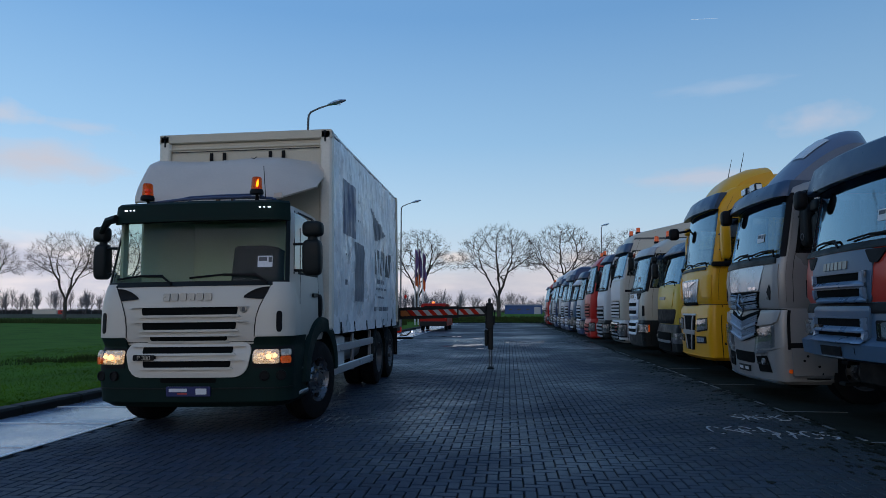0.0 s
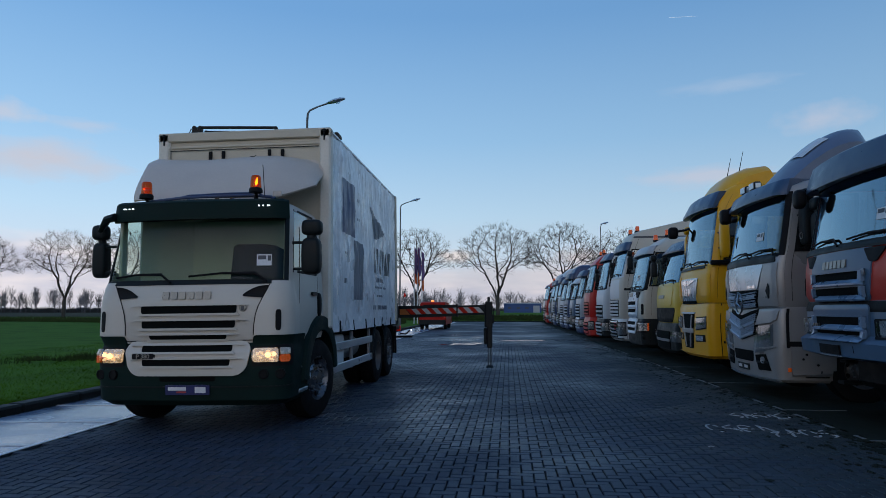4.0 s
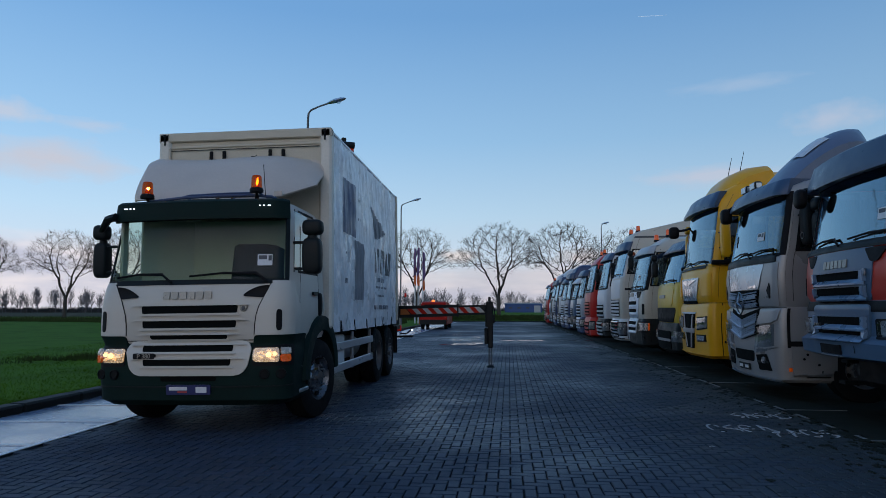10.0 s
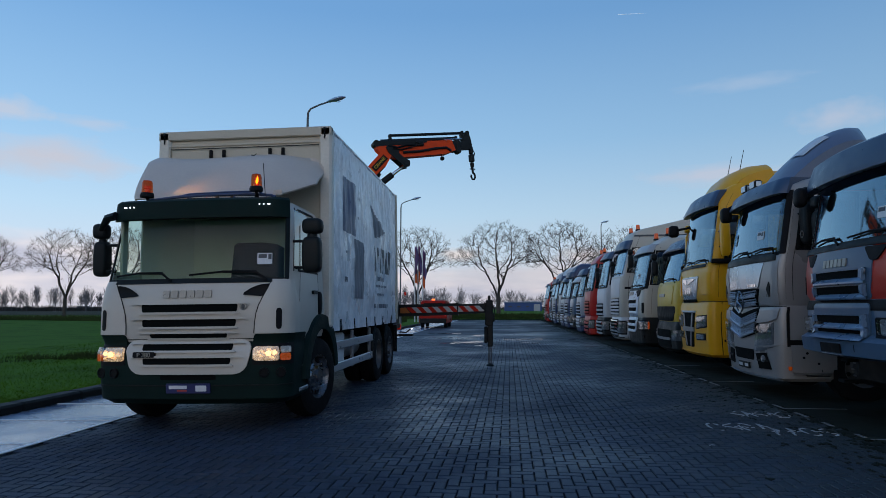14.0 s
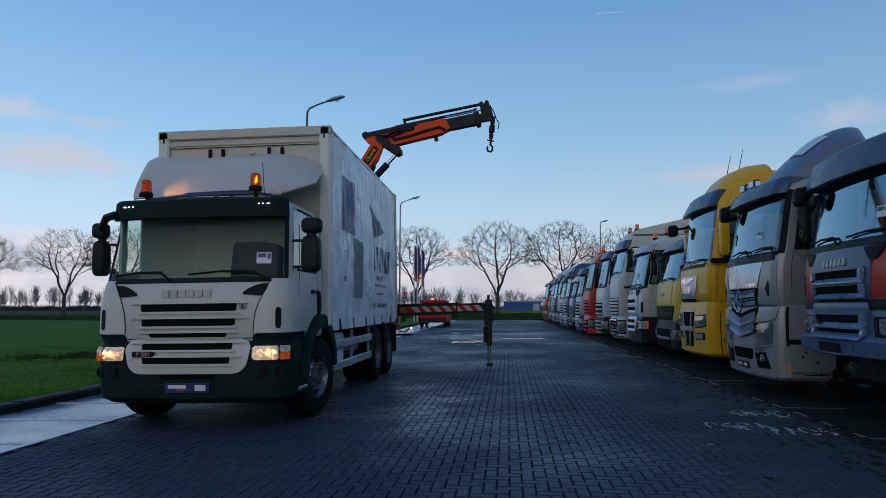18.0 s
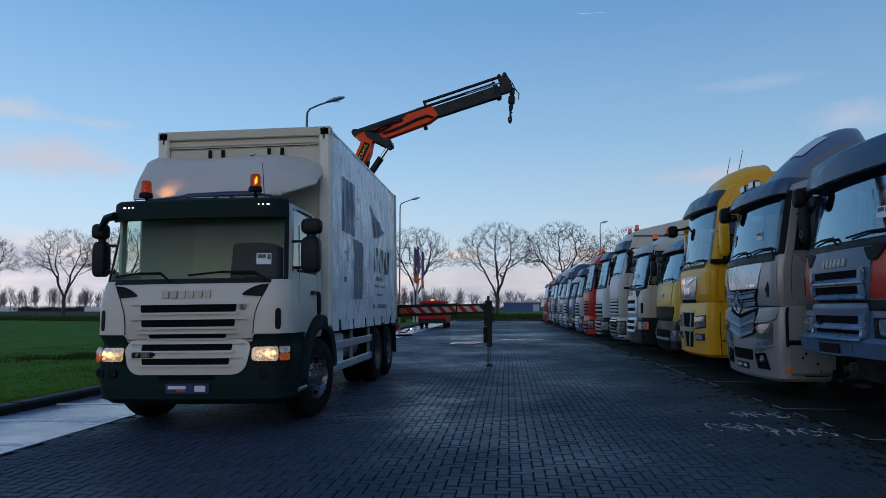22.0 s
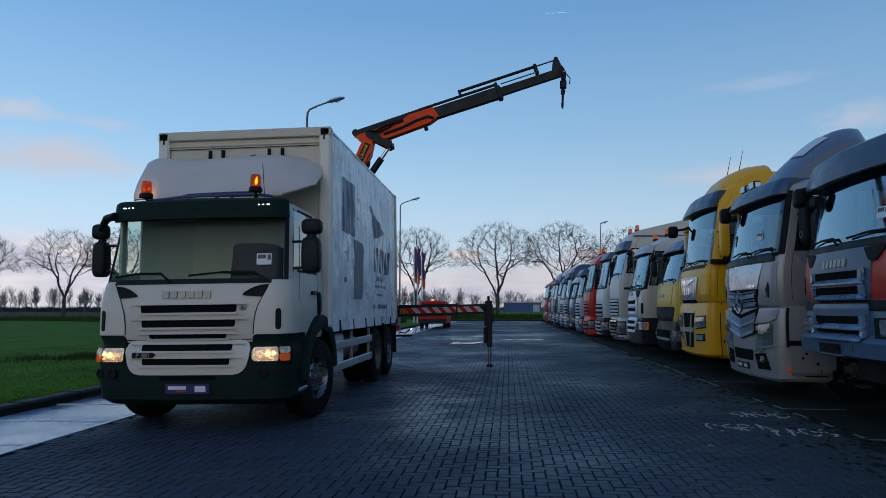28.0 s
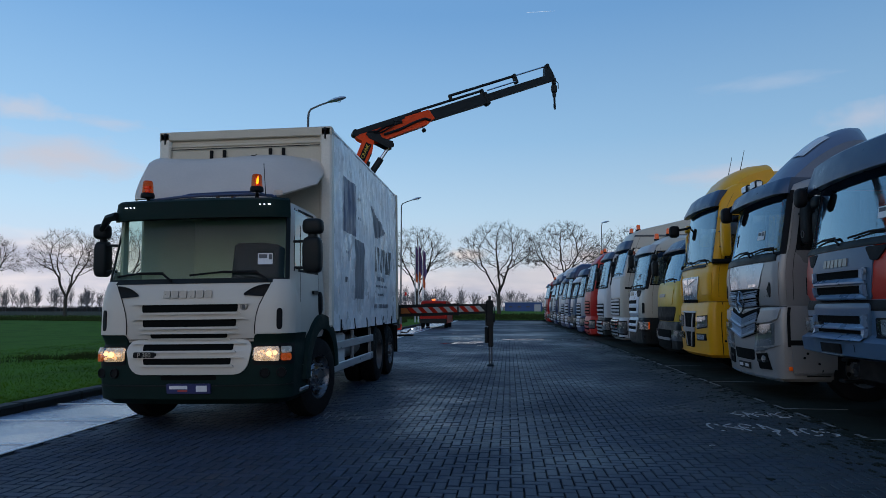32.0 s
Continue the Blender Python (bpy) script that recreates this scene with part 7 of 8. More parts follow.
def far_woods():
    rnd = random.Random(21)
    m = Mesh()

    def small(x, y, h, w):
        m.tube([(x, y, -2.4), (x + rnd.uniform(-.4, .4), y, h * .55), (x + rnd.uniform(-.6, .6), y, h)], [.10, .07, .03], 4, False)
        for k in range(34):
            z = h * rnd.uniform(.10, .74)
            a = rnd.uniform(0, 6.28)
            q = Vector((x, y, z))
            e = q + Vector((math.cos(a) * w * rnd.uniform(.3, 1) * (.55 + .5 * math.sin(z / h * 4.2)), math.sin(a) * w * .6, h * rnd.uniform(.2, .36)))
            m.tube([q, (q + e) / 2 + Vector((0, 0, .2)), e], [.06, .045, .03], 3, False)
            for j in range(3):
                f = e + Vector((rnd.uniform(-.9, .9), rnd.uniform(-1, 1), rnd.uniform(.2, 1.7)))
                m.tube([(q + e) / 2 + (e - q) * .2 * j / 3, f], [.04, .025], 3, False)
    for i in range(135):
        small(-355 + i * 2.4 + rnd.uniform(-1.2, 1.2), 372 + rnd.uniform(-8, 8), rnd.uniform(8.5, 13.8), rnd.uniform(2.4, 3.6))
    for i in range(30):
        small(-80 + i * 4.2 + rnd.uniform(-2, 2), 350 + rnd.uniform(-10, 10), rnd.uniform(5.5, 9.5), 4.0)
    for x, h in ((-22, 11), (-3, 11.5), (4, 10), (10, 9), (-68, 8)):
        small(x, 340, h, 4)
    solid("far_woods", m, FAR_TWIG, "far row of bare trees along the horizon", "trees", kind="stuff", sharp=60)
    hd = Mesh()
    for i in range(420):
        x = -430 + i * 1.35
        r = rnd.uniform(1.6, 3.2)
        h = rnd.uniform(1.0, 1.6) + (.5 if rnd.random() < .12 else 0)
        for k in range(14):
            bx, by = x + rnd.uniform(-1.2, 1.2), 380 + rnd.uniform(-3, 3)
            hd.tube([(bx, by, -1), (bx + rnd.gauss(0, .5), by, rnd.uniform(1.2, 2.9))], [.16, .05], 3, False)
        hd.lathe([(-2.6, r), (h * .45, r * 1.0), (h * .8, r * .7), (h * .97, r * .3), (h, .02)], (x + rnd.uniform(-1, 1), 385 + rnd.uniform(-4, 4), 0), (rnd.uniform(-.15, .15), 0, 1), 7)
    solid("far_hedge", hd, mat("dark_thicket", (.062, .056, .052), .9, 0, .4, .4, 4, .5), "dark far thicket at the foot of the trees", "hedge", kind="stuff", sharp=60)


far_woods()


# ---- street lamps ----
POLE_GREY = mat("weathered_galvanised_pole", (.13, .14, .15), .6, 0, .15, 6, 60, .05, spec=.3)


def street_lamp(x, y, arm, h=9.0):
    root = thing("street_lamp", pose(x, y, .1), "grey steel street lamp with a curved arm", "street lamp", "street lamps")
    part("pole", Mesh().tube([(0, 0, -.1), (0, 0, 1.2), (0, 0, 1.22), (0, 0, h - .35), (arm * .02, 0, h - .1), (arm * .12, 0, h + .03), (arm * .5, 0, h + .17), (arm, 0, h + .3)], [.085, .085, .06, .042, .04, .036, .032, .03], 12), POLE_GREY, root)
    d = 1 if arm > 0 else -1
    hd = Mesh()
    rows = []
    for k, (u, w, t) in enumerate(((-.12, .05, .04), (0, .1, .07), (.2, .15, .10), (.42, .14, .09), (.58, .07, .05), (.62, .01, .01))):
        rows.append([(arm + d * u, w * math.cos(a), h + .30 + u * .24 + t * (math.sin(a) if math.sin(a) > 0 else .5 * math.sin(a))) for a in [i * math.pi / 7 for i in range(14)]])
    part("lamp_head", hd.sheet(rows, True), ALU, root)
    part("lamp_bowl", Mesh().lathe([(0, .11), (.04, .10), (.075, .05), (.085, 0)], (arm + d * .32, 0, h + .34), (0, 0, -1), 14), LENS, root)
    return root


street_lamp(-7.32, 23.55, .84, 8.85)
street_lamp(-7.31, 46.2, .84, 8.85)
street_lamp(9.12, 61.0, .12, 8.9)
# ---- red van, flags, far buildings ----
def van():
    root = thing("van", pose(-4.93, 45.9, 0), "red van with a lit orange beacon standing on the wet road", "van")
    prof = [(0, .35), (.02, .95), (.10, 1.70), (.2, 1.90), (.4, 1.97), (3.2, 1.94), (4.0, 1.25), (4.8, 1.05), (4.95, .5), (4.9, .35)]
    rows = []
    for x, k in ((-.95, .9), (-.98, .97), (-.9, 1), (.9, 1), (.98, .97), (.95, .9)):
        rows.append([(x * (1 - .12 * max(0, z - 1) / 1.0), y, .35 + (z - .35) * k) for y, z in prof])
    m = Mesh().sheet(rows)
    m.add(rows[0], [tuple(range(len(prof)))]).add(rows[-1], [tuple(range(len(prof)))])
    part("body", m, mat("van_red_paint", (.30, .010, .004), .5, 0, .08, 3, 60, 0, 0, .15, (.05, .01, .01), spec=.15), root)
    part("rear_window", Mesh().box((0, .035, 1.55), (1.3, .03, .42), .01), BLACK, root)
    part("bumper", Mesh().box((0, -.03, .52), (1.9, .14, .34), .04), BLACKP, root)
    for s in (-1, 1):
        part("rear_lamp", Mesh().box((s * .86, -.0, 1.1), (.12, .05, .5), .015), REDLENS, root)
        for y in (.85, 3.9):
            part("wheel", Mesh().lathe([(-.11, .2), (-.11, .31), (-.08, .345), (.08, .345), (.11, .31), (.11, .2), (.06, .18), (.06, 0)], (s * .84, y, .345), (s, 0, 0), 20), TYRE, root)
    part("roof_beacon", Mesh().lathe([(0, .12), (.08, .11), (.11, .04), (.115, 0)], (-.05, .6, 1.97), (0, 0, 1), 12), glow("orange_beacon_light", (1, .14, .02), 3), root)


van()
FLAG_BLUE = mat("blue_and_red_flag", (.10, .06, .16), .7, 0, .2, 3, 40)
FLAG_ORANGE = mat("orange_flag", (.62, .13, .03), .7, 0, .2, 3, 40)
POLE = mat("white_flagpole", (.55, .56, .57), .4, 0, .1, 5, 40)
FLAGS = []
for i, (x, z, y) in enumerate(((-8.15, 7.15, 60), (-7.85, 7.2, 60), (-7.25, 6.7, 58.5))):
    fp = thing("flagpole", pose(x, y, .1), "white flagpole with a limp blue and orange flag", "flagpole", "flagpoles")
    part("pole", Mesh().tube([(0, 0, -.1), (0, 0, z)], [.06, .035], 10), POLE, fp)

    def cloth(u, v, off, k=i):
        w = (.72 + .2 * math.sin(v * 2.3 + k * 2) + .12 * math.sin(v * 5.1 + k)) * (.75 + .25 * (v - 3) / 4)
        return Vector((.04 + u * w, .13 * math.sin(u * 16 + v * 2.2 + k) * min(1, u * 4), v - .7 * u + .06 * math.sin(u * 9 + k))) + Vector((0, off, 0))
    top = z - .1
    up = part("flag", Mesh().patch(cloth, (0, .44), (top - 2.4, top), .004, .008, 0, 16, 10), FLAG_BLUE, fp)
    part("flag_foot", Mesh().patch(cloth, (0, .42), (top - 3.3, top - 2.4), .004, .008, 0, 16, 6), FLAG_ORANGE, up)
    part("flag_band", Mesh().patch(cloth, (.12, .24), (top - 2.3, top - .2), .009, .018, 0, 4, 10), REDPRINT, up)
    FLAGS.append(up)
BLUEWALL = mat("blue_sheet_wall", (.022, .065, .20), .6, 0, .1, .6, 20, .05)
bl = thing("warehouse", pose(7.0, 235, 0), "long low blue warehouse beyond the grass", "warehouse")
part("wall", Mesh().box((0, 0, 1.5), (13, 12, 3.2), .05), BLUEWALL, bl)
part("roof", Mesh().prism([(-6.2, 3.1), (0, 3.5), (6.2, 3.1)], 0, -6.7, 6.7), mat("grey_roof", (.10, .11, .13), .6, 0, .1, .6, 20), bl)
for k in range(3):
    part("window", Mesh().box((-4.5 + k * 3, -6.02, 1.7), (1.2, .06, .5), .01), GREYPRINT, bl)
part("door", Mesh().box((4.8, -6.02, 1.3), (2.2, .06, 2.4), .01), LTGREY, bl)
for sx, sw, sh in ((-252, 9, 2.2), (-264, 7, 2.6), (-196, 16, 2.0)):
    sd = thing("shed", pose(sx, 390, -1.9), "low pale shed among the far thicket", "shed", "far sheds")
    part("wall", Mesh().box((0, 0, sh / 2), (sw, 6, sh), .05), mat("pale_boards", (.30, .32, .35), .7, 0, .1, .5, 10), sd)
    part("roof", Mesh().prism([(-3.3, sh - .05), (0, sh + 1.5), (3.3, sh - .05)], 0, -sw / 2 - .3, sw / 2 + .3), mat("dull_slate", (.08, .09, .11), .6, 0, .1, .6, 20), sd)
fa = thing("farmhouse", pose(-222, 392, -1.9), "low white farm sheds at the foot of the far trees", "farm shed")
part("wall", Mesh().box((0, 0, 1.8), (26, 8, 3.2), .05), mat("pale_render", (.35, .37, .4), .7, 0, .1, .5, 10), fa)
part("roof", Mesh().prism([(-4.3, 3.3), (0, 5.8), (4.3, 3.3)], 0, -13.4, 13.4), mat("slate_roof", (.07, .08, .10), .6, 0, .1, .6, 20), fa)


# ---- lorries passing far off on the road behind the field ----
def far_lorry(color, nm, label):
    root = thing("far_lorry", pose(-200, 300, .3), label, "lorry", "passing lorries")
    part("trailer", Mesh().box((-1.5, 0, 2.35), (12.5, 2.5, 2.8), .06), color, root)
    part("cab", Mesh().box((6.4, 0, 1.95), (2.3, 2.45, 2.9), .25), nm, root)
    part("cab_window", Mesh().box((7.2, -1.21, 2.5), (.8, .06, .8), .02), BLACK, root)
    part("underbody", Mesh().box((0, 0, .7), (14.5, 2.0, .5), .05), BLACK, root)
    for x in (6.2, 2.5, -4.5, -5.8):
        part("wheel", Mesh().lathe([(-1.2, .2), (-1.2, .5), (1.2, .5), (1.2, .2)], (x, 0, .5), (0, 1, 0), 16), TYRE, root)
    return root


LORRY_A = far_lorry(PALE, NAVY, "white lorry with a blue cab driving along the far road")
LORRY_B = far_lorry(PALE, PALE, "white lorry driving along the far road")
LORRY_C = far_lorry(BEIGE, RED, "beige lorry with a red cab driving along the far road")


# ---- clouds and a vapour trail, far up ----
def cloud_mat(name, col, seed, strength=1.0, edge=.5):
    m = bpy.data.materials.new(name)
    m.use_nodes = True
    nt = m.node_tree
    nt.nodes.clear()
    n, lk = nt.nodes.new, nt.links.new
    out, mx, tr, em = n("ShaderNodeOutputMaterial"), n("ShaderNodeMixShader"), n("ShaderNodeBsdfTransparent"), n("ShaderNodeEmission")
    em.inputs[0].default_value = (*col, 1)
    tc, mp, no = n("ShaderNodeTexCoord"), n("ShaderNodeMapping"), n("ShaderNodeTexNoise")
    mp.inputs["Location"].default_value = (seed, seed * .7, 0)
    mp.inputs["Scale"].default_value = (2.2, 1.2, 1)
    lk(tc.outputs["Generated"], mp.inputs[0])
    no.inputs["Scale"].default_value, no.inputs["Detail"].default_value = 2.0, 6
    lk(mp.outputs[0], no.inputs["Vector"])
    # fades to nothing at the rim
    gr = n("ShaderNodeTexGradient")
    gr.gradient_type = "SPHERICAL"
    m2 = n("ShaderNodeMapping")
    m2.inputs["Location"].default_value = (-1, -1, 0)
    m2.inputs["Scale"].default_value = (2, 2, 0)
    lk(tc.outputs["Generated"], m2.inputs[0])
    lk(m2.outputs[0], gr.inputs[0])
    s = n("ShaderNodeMath")
    s.operation = "MULTIPLY_ADD"
    lk(gr.outputs[1], s.inputs[0])
    s.inputs[1].default_value = .9
    lk(no.outputs[0], s.inputs[2])
    mr = n("ShaderNodeMapRange")
    lk(s.outputs[0], mr.inputs[0])
    for i, v in ((1, edge + .12), (2, edge + .75), (3, 0), (4, strength)):
        mr.inputs[i].default_value = v
    lk(mr.outputs[0], mx.inputs[0])
    lk(tr.outputs[0], mx.inputs[1])
    lk(em.outputs[0], mx.inputs[2])
    lk(mx.outputs[0], out.inputs[0])
    return m


def sky_at(px_x, px_y, dist=2600.0):
    """The place dist metres off in a direction given by the slopes across and up."""
    return Vector((px_x * dist, dist, 1.48 + px_y * dist))


CLOUDS = []


def cloud(sx, sy, w, h, col, seed, strength, drift):
    c = sky_at(sx, sy)
    ob = solid("cloud", Mesh().sheet([[(-w, -h, 0), (w, -h, 0)], [(-w, h, 0), (w, h, 0)]]), cloud_mat("soft_cloud", col, seed, strength), "soft pinkish-grey cloud drifting in the blue sky", "cloud", "clouds", "backdrop")
    ob.visible_shadow = False
    CLOUDS.append((ob, c, drift))


TRAIL = solid("vapour_trail", Mesh().tube([(-6, 0, 0), (10, 0, 0), (60, 0, .5), (110, 0, 1.5)], [.5, 1.0, .8, .2], 6), mat("white_vapour", (.7, .78, .85), .9, 0, .05, 1, 9, emit=((.5, .68, .92), .45)), "thin white vapour trail crossing the blue sky", "vapour trail", kind="backdrop")


# ---- standing water on the pavers ----
WATER = mat("still_rain_water", (.02, .024, .03), .05, 0, .1, 1, 20, 0, 0, 0, rvar=.02)
# the film of water breaks up between the stones
nt = WATER.node_tree
_out = [n for n in nt.nodes if n.type == "OUTPUT_MATERIAL"][0]
_bsdf = _out.inputs["Surface"].links[0].from_socket
_co, _no, _ra, _tr, _mx = (nt.nodes.new(k) for k in ("ShaderNodeTexCoord", "ShaderNodeTexNoise", "ShaderNodeValToRGB", "ShaderNodeBsdfTransparent", "ShaderNodeMixShader"))
_no.inputs["Scale"].default_value, _no.inputs["Detail"].default_value = 2.6, 5
_ra.color_ramp.elements[0].position, _ra.color_ramp.elements[1].position = .42, .60
nt.links.new(_co.outputs["Object"], _no.inputs["Vector"])
nt.links.new(_no.outputs["Fac"], _ra.inputs["Fac"])
nt.links.new(_ra.outputs["Color"], _mx.inputs["Fac"])
nt.links.new(_tr.outputs["BSDF"], _mx.inputs[1])
nt.links.new(_bsdf, _mx.inputs[2])
nt.links.new(_mx.outputs["Shader"], _out.inputs["Surface"])


def puddle(cx, cy, w, d, seed, ragged=.35):
    rnd = random.Random(seed)
    n = 40
    ph = [rnd.uniform(0, 6.28) for _ in range(5)]
    rim = []
    for k in range(n):
        a = 2 * math.pi * k / n
        r = 1 + ragged * sum(math.sin((j + 2) * a + ph[j]) / (j + 1.5) for j in range(5))
        rim.append((cx + w * r * math.cos(a), cy + d * r * math.sin(a), .0235))
    m = Mesh().add([(cx, cy, .0245)] + rim, [(0, k + 1, (k + 1) % n + 1) for k in range(n)])
    m.add(rim + [(x, y, .018) for x, y, z in rim], [(k, (k + 1) % n, n + (k + 1) % n, n + k) for k in range(n)])
    solid("puddle", m, WATER, "shallow puddle of rain water on the pavers", "puddle", "puddles")


for q in ((-1.45, 27.2, .55, .95, 1), (.5, 30.1, .7, .3, 2), (2.0, 30.3, 1.2, .3, 3), (3.2, 30.4, .6, .22, 4), (-2.3, 26.6, .35, .25, 5), (2.6, 24.9, .7, .10, 10), (-1.2, 33.5, .4, .5, 6), (-.6, 25.0, .4, .12, 7), (-3.2, 36, .7, .5, 8), (.9, 27.2, .5, .1, 9)):
    puddle(*q)


# ---- pavers in herringbone bond: those nearest one by one, the rest as one sheet of stones ----
def paver_mesh(m, x, y, w, d, z, tx, ty):
    """A stone with a chamfered top."""
    c = .006
    a, b = w / 2, d / 2
    vs = [(x + sx * a, y + sy * b, z - .05) for sx, sy in ((-1, -1), (1, -1), (1, 1), (-1, 1))]
    vs += [(x + sx * a, y + sy * b, z - c + sx * a * tx + sy * b * ty) for sx, sy in ((-1, -1), (1, -1), (1, 1), (-1, 1))]
    vs += [(x + sx * (a - c), y + sy * (b - c), z + sx * a * tx + sy * b * ty) for sx, sy in ((-1, -1), (1, -1), (1, 1), (-1, 1))]
    fs = [(8, 9, 10, 11)] + [(4 + i, 4 + (i + 1) % 4, 8 + (i + 1) % 4, 8 + i) for i in range(4)] + [(i, (i + 1) % 4, 4 + (i + 1) % 4, 4 + i) for i in range(4)]
    m.add(vs, fs)


def pavers():
    rnd = random.Random(9)
    W, J = .105, .011
    lay = math.radians(-.5)
    ca, sa = math.cos(lay), math.sin(lay)
    m = Mesh()
    near = []
    # cell (i, j): a stone lies along x where (i - j) % 4 is 0, along y where it is 2
    for j in range(28, 305):
        for i in range(-50, 56):
            k = (i - j) % 4
            if k == 0:
                u, v, w, d = i + 1, j + .5, 2, 1
            elif k == 3:
                u, v, w, d = i + .5, j + 1, 1, 2
            else:
                continue
            u, v = u * W, v * W
            x, y = u * ca - v * sa, u * sa + v * ca
            if x < -4.93 or x > 4.05 or y > 31.9:
                continue
            z, tx, ty = .021 + rnd.gauss(0, .0011), rnd.gauss(0, .006), rnd.gauss(0, .008)
            if abs(x - .45) < 1.32 and 4.1 < y < 6.6 and len(near) < 300:
                near.append((x, y, z, tx, ty, k))
            else:
                n = len(m.v)
                paver_mesh(m, 0, 0, w * W - J, d * W - J, z, tx, ty)
                m.v[n:] = [(x + a * ca - b * sa, y + a * sa + b * ca, c) for a, b, c in m.v[n:]]
    me = bpy.data.meshes.new("pavers")
    me.from_pydata(m.v, [], m.f)
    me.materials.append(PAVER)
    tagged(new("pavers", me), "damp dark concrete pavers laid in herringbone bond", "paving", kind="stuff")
    bed = bpy.data.objects["pavement"]
    q = Mesh()
    paver_mesh(q, 0, 0, 2 * W - J, W - J, 0, 0, 0)
    pm = bpy.data.meshes.new("paver")
    pm.from_pydata(q.v, [], q.f)
    pm.materials.append(PAVER)
    for x, y, z, tx, ty, k in near:
        p = new("paver", pm)
        p.parent = bed
        p.matrix_local = Matrix.Translation((x, y, z)) @ pose(0, 0, 0, math.degrees(ty), -math.degrees(tx), -.5 + (90 if k else 0))


pavers()


def grass():
    rnd = random.Random(13)
    m = Mesh()
    for k in range(52000):
        y = 7.5 + 26 * rnd.random() ** 1.5
        x = -7.03 - (rnd.random() * .18 if k % 6 == 0 else 9 * rnd.random() ** 1.6)
        h = rnd.uniform(.02, .055) * (1.4 if noise.noise((x * .7, y * .7, 3)) > .15 else 1)
        a = rnd.uniform(0, 3.14)
        w = rnd.uniform(.006, .013)
        dx, dy = w * math.cos(a), w * math.sin(a)
        lx, ly = rnd.gauss(0, .04), rnd.gauss(0, .04)
        m.add([(x - dx, y - dy, .09), (x + dx, y + dy, .09), (x + lx, y + ly, .09 + h)], [(0, 1, 2)])
    me = bpy.data.meshes.new("grass")
    me.from_pydata(m.v, [], m.f)
    me.materials.append(BLADE)
    tagged(new("grass", me), "rough green grass tufts on the verge", "grass", kind="stuff")
    m = Mesh()
    for k in range(15000):
        x, y = rnd.uniform(-20, 30), rnd.uniform(72.8, 78)
        h = rnd.uniform(.1, .35)
        z = .1 + .55 * (y - 72.57) / 6
        m.add([(x - .03, y, z - .05), (x + .03, y + .01, z - .05), (x + rnd.gauss(0, .08), y, z + h)], [(0, 1, 2)])
    # weedy tufts along a shallow hollow in the field
    for k in range(9000):
        x = -7.8 - 26 * rnd.random() ** 1.2
        y = 18.2 + (x + 9) * .55 * (1 if x > -14 else .35) - (1.8 if x < -14 else 0) + rnd.gauss(0, .45)
        c = noise.noise((x * 1.1, y * 1.1, 8))
        if c < -.05:
            continue
        h = rnd.uniform(.05, .16) + .14 * max(0, c)
        m.add([(x - .014, y, .08), (x + .014, y + .01, .08), (x + rnd.gauss(0, .07), y + rnd.gauss(0, .05), .09 + h)], [(0, 1, 2)])
    for k in range(16000):
        x = rnd.uniform(-95, -9)
        y = 59 + rnd.uniform(-2.2, 2.2) + x * .09 * -1 * .2
        h = rnd.uniform(.25, .75)
        m.add([(x - .05, y, .05), (x + .05, y + .01, .05), (x + rnd.gauss(0, .15), y, .1 + h)], [(0, 1, 2)])
    me = bpy.data.meshes.new("rough_grass")
    me.from_pydata(m.v, [], m.f)
    me.materials.append(REED)
    tagged(new("rough_grass", me), "dark rough grass on the bank and the ditch side", "grass", kind="stuff")


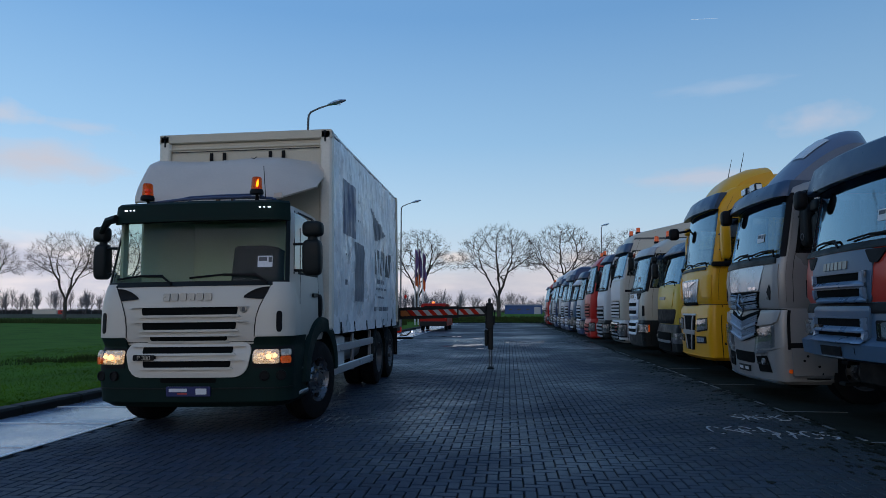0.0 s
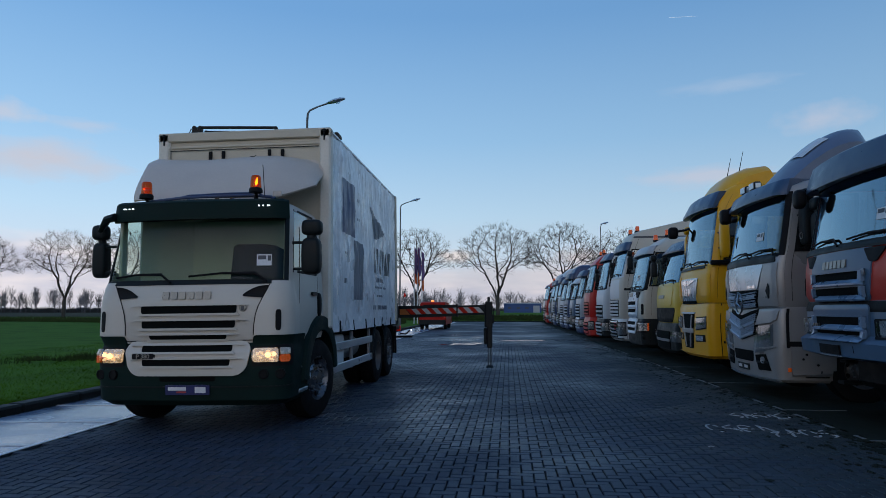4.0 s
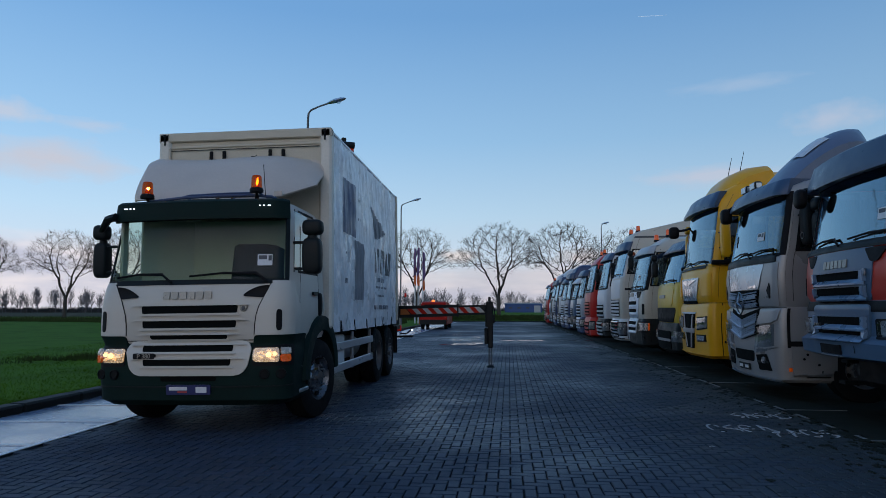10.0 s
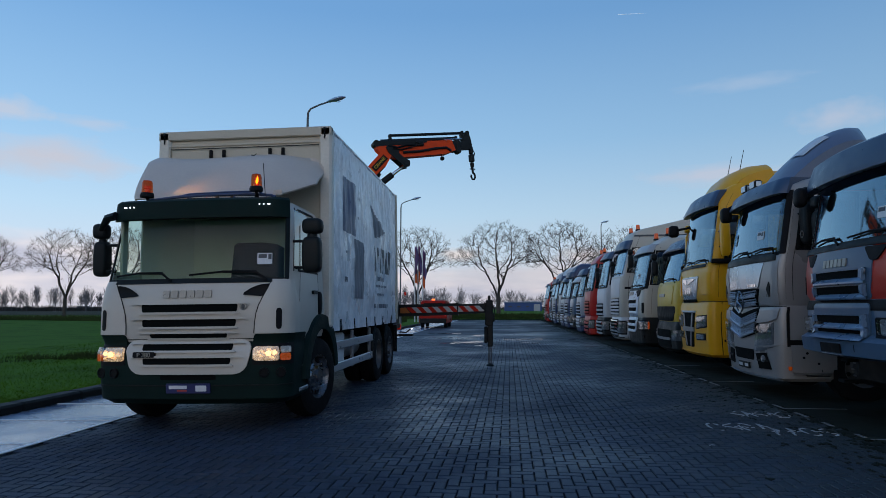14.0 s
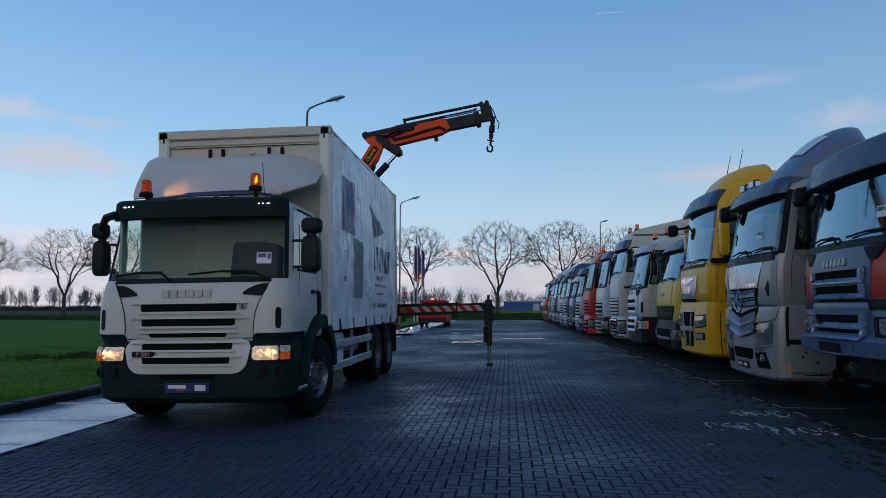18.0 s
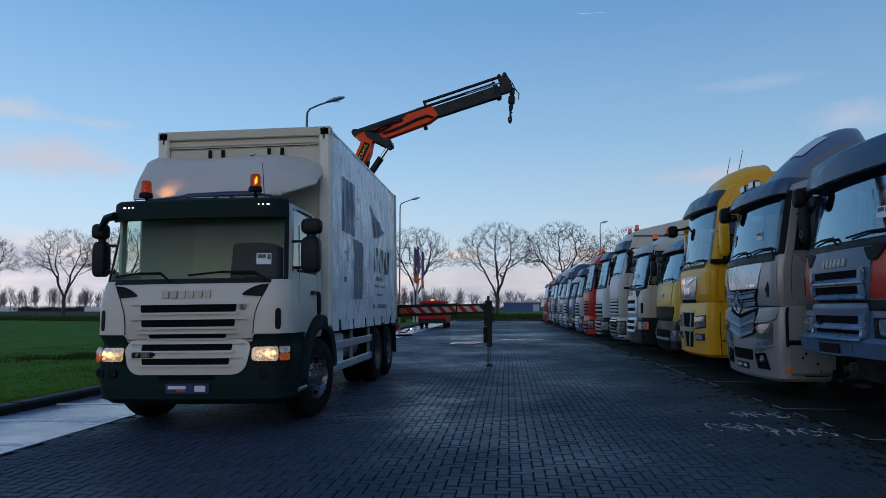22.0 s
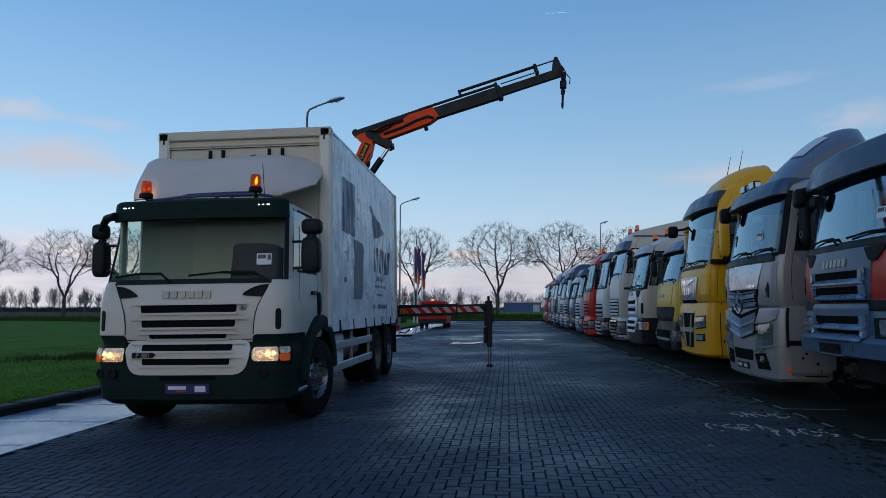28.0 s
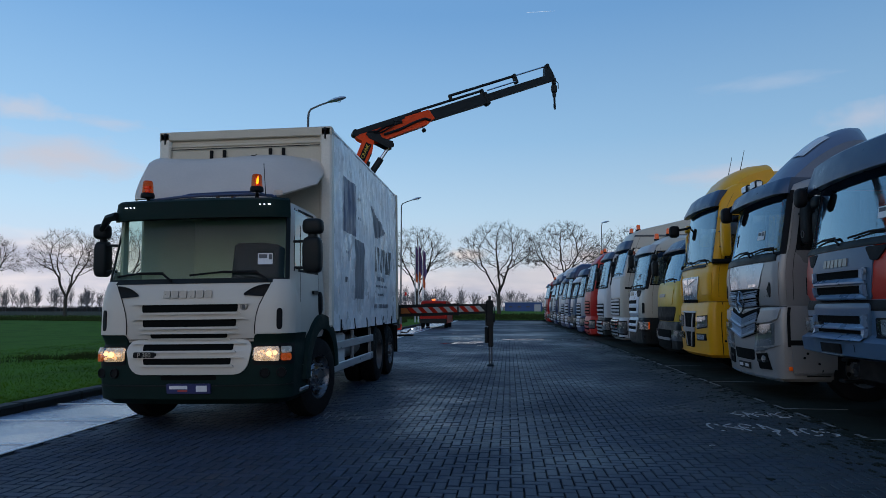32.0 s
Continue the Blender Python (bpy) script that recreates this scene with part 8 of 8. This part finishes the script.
grass()
cloud(-.78, .250, 460, 120, (.60, .58, .64), 3.0, .8, 60)
cloud(-.70, .305, 220, 40, (.62, .60, .66), 7.0, .35, 75)
cloud(-.85, .335, 200, 75, (.64, .62, .67), 11.0, .55, 75)
cloud(.34, .34, 300, 45, (.48, .57, .72), 17.0, .35, 100)
cloud(.475, .285, 210, 75, (.56, .58, .68), 23.0, .55, 110)
cloud(.30, .20, 330, 60, (.60, .58, .66), 29.0, .55, 60)
cloud(-0.0746, 0.0807, 120, 42, (.76, .68, .65), 31.0, .8, 30)
cloud(0.1159, 0.0785, 135, 42, (.72, .65, .65), 37.0, .7, 30)
cloud(0.0138, 0.0471, 520, 75, (.53, .55, .63), 41.0, .5, 30)


# ---- all that moves ----
def motions():
    for key, rows in crane_rows().items():
        walk(BOOM[key], rows)
    # beacons: about three turns a second
    drift = [(0, -100), (6, -5), (8, 10), (10, 45), (12, 90), (14, 130), (17, 143), (20, 153), (22, 166), (25, 185), (28, 210), (32, 260)]
    rows = []
    for i in range(641):
        t = i * .05
        for (ta, a), (tb, b) in zip(drift, drift[1:]):
            if ta <= t <= tb:
                lag = a + (b - a) * (t - ta) / (tb - ta)
        rows.append((t, pose(-.83, .50, 2.91, 0, 0, lag - 1080 * t)))
    walk(CORE_A, rows)
    # lorries on the far road
    for ob, t0, speed in ((LORRY_A, 21.1, 25), (LORRY_B, 23.2, 24), (LORRY_C, .2, 25)):
        walk(ob, [(t, pose(-216 + speed * (t - t0), 300, -1.95)) for t in (0, 8, 16, 24, 32)])
    # flags stir a little on their poles
    for k, ob in enumerate(FLAGS):
        walk(ob, [(t, pose(0, 0, 0, 0, 0, -50 + 38 * math.sin(t * .45 + k * .8) + (30 if t > 16 else 0))) for t in range(0, 33, 2)])
    for ob, c, drift in CLOUDS:
        turn = (Vector(EYE) - c).to_track_quat("Z", "Y").to_matrix().to_4x4()
        walk(ob, [(0, Matrix.Translation(c) @ turn), (32, Matrix.Translation(c + Vector((drift * 1.7, 0, 0))) @ turn)])
    walk(TRAIL, [(0, pose(.295 * 2600, 2600, 1.48 + .448 * 2600)), (32, pose(.0425 * 2600, 2600, 1.48 + .4655 * 2600))])


motions()
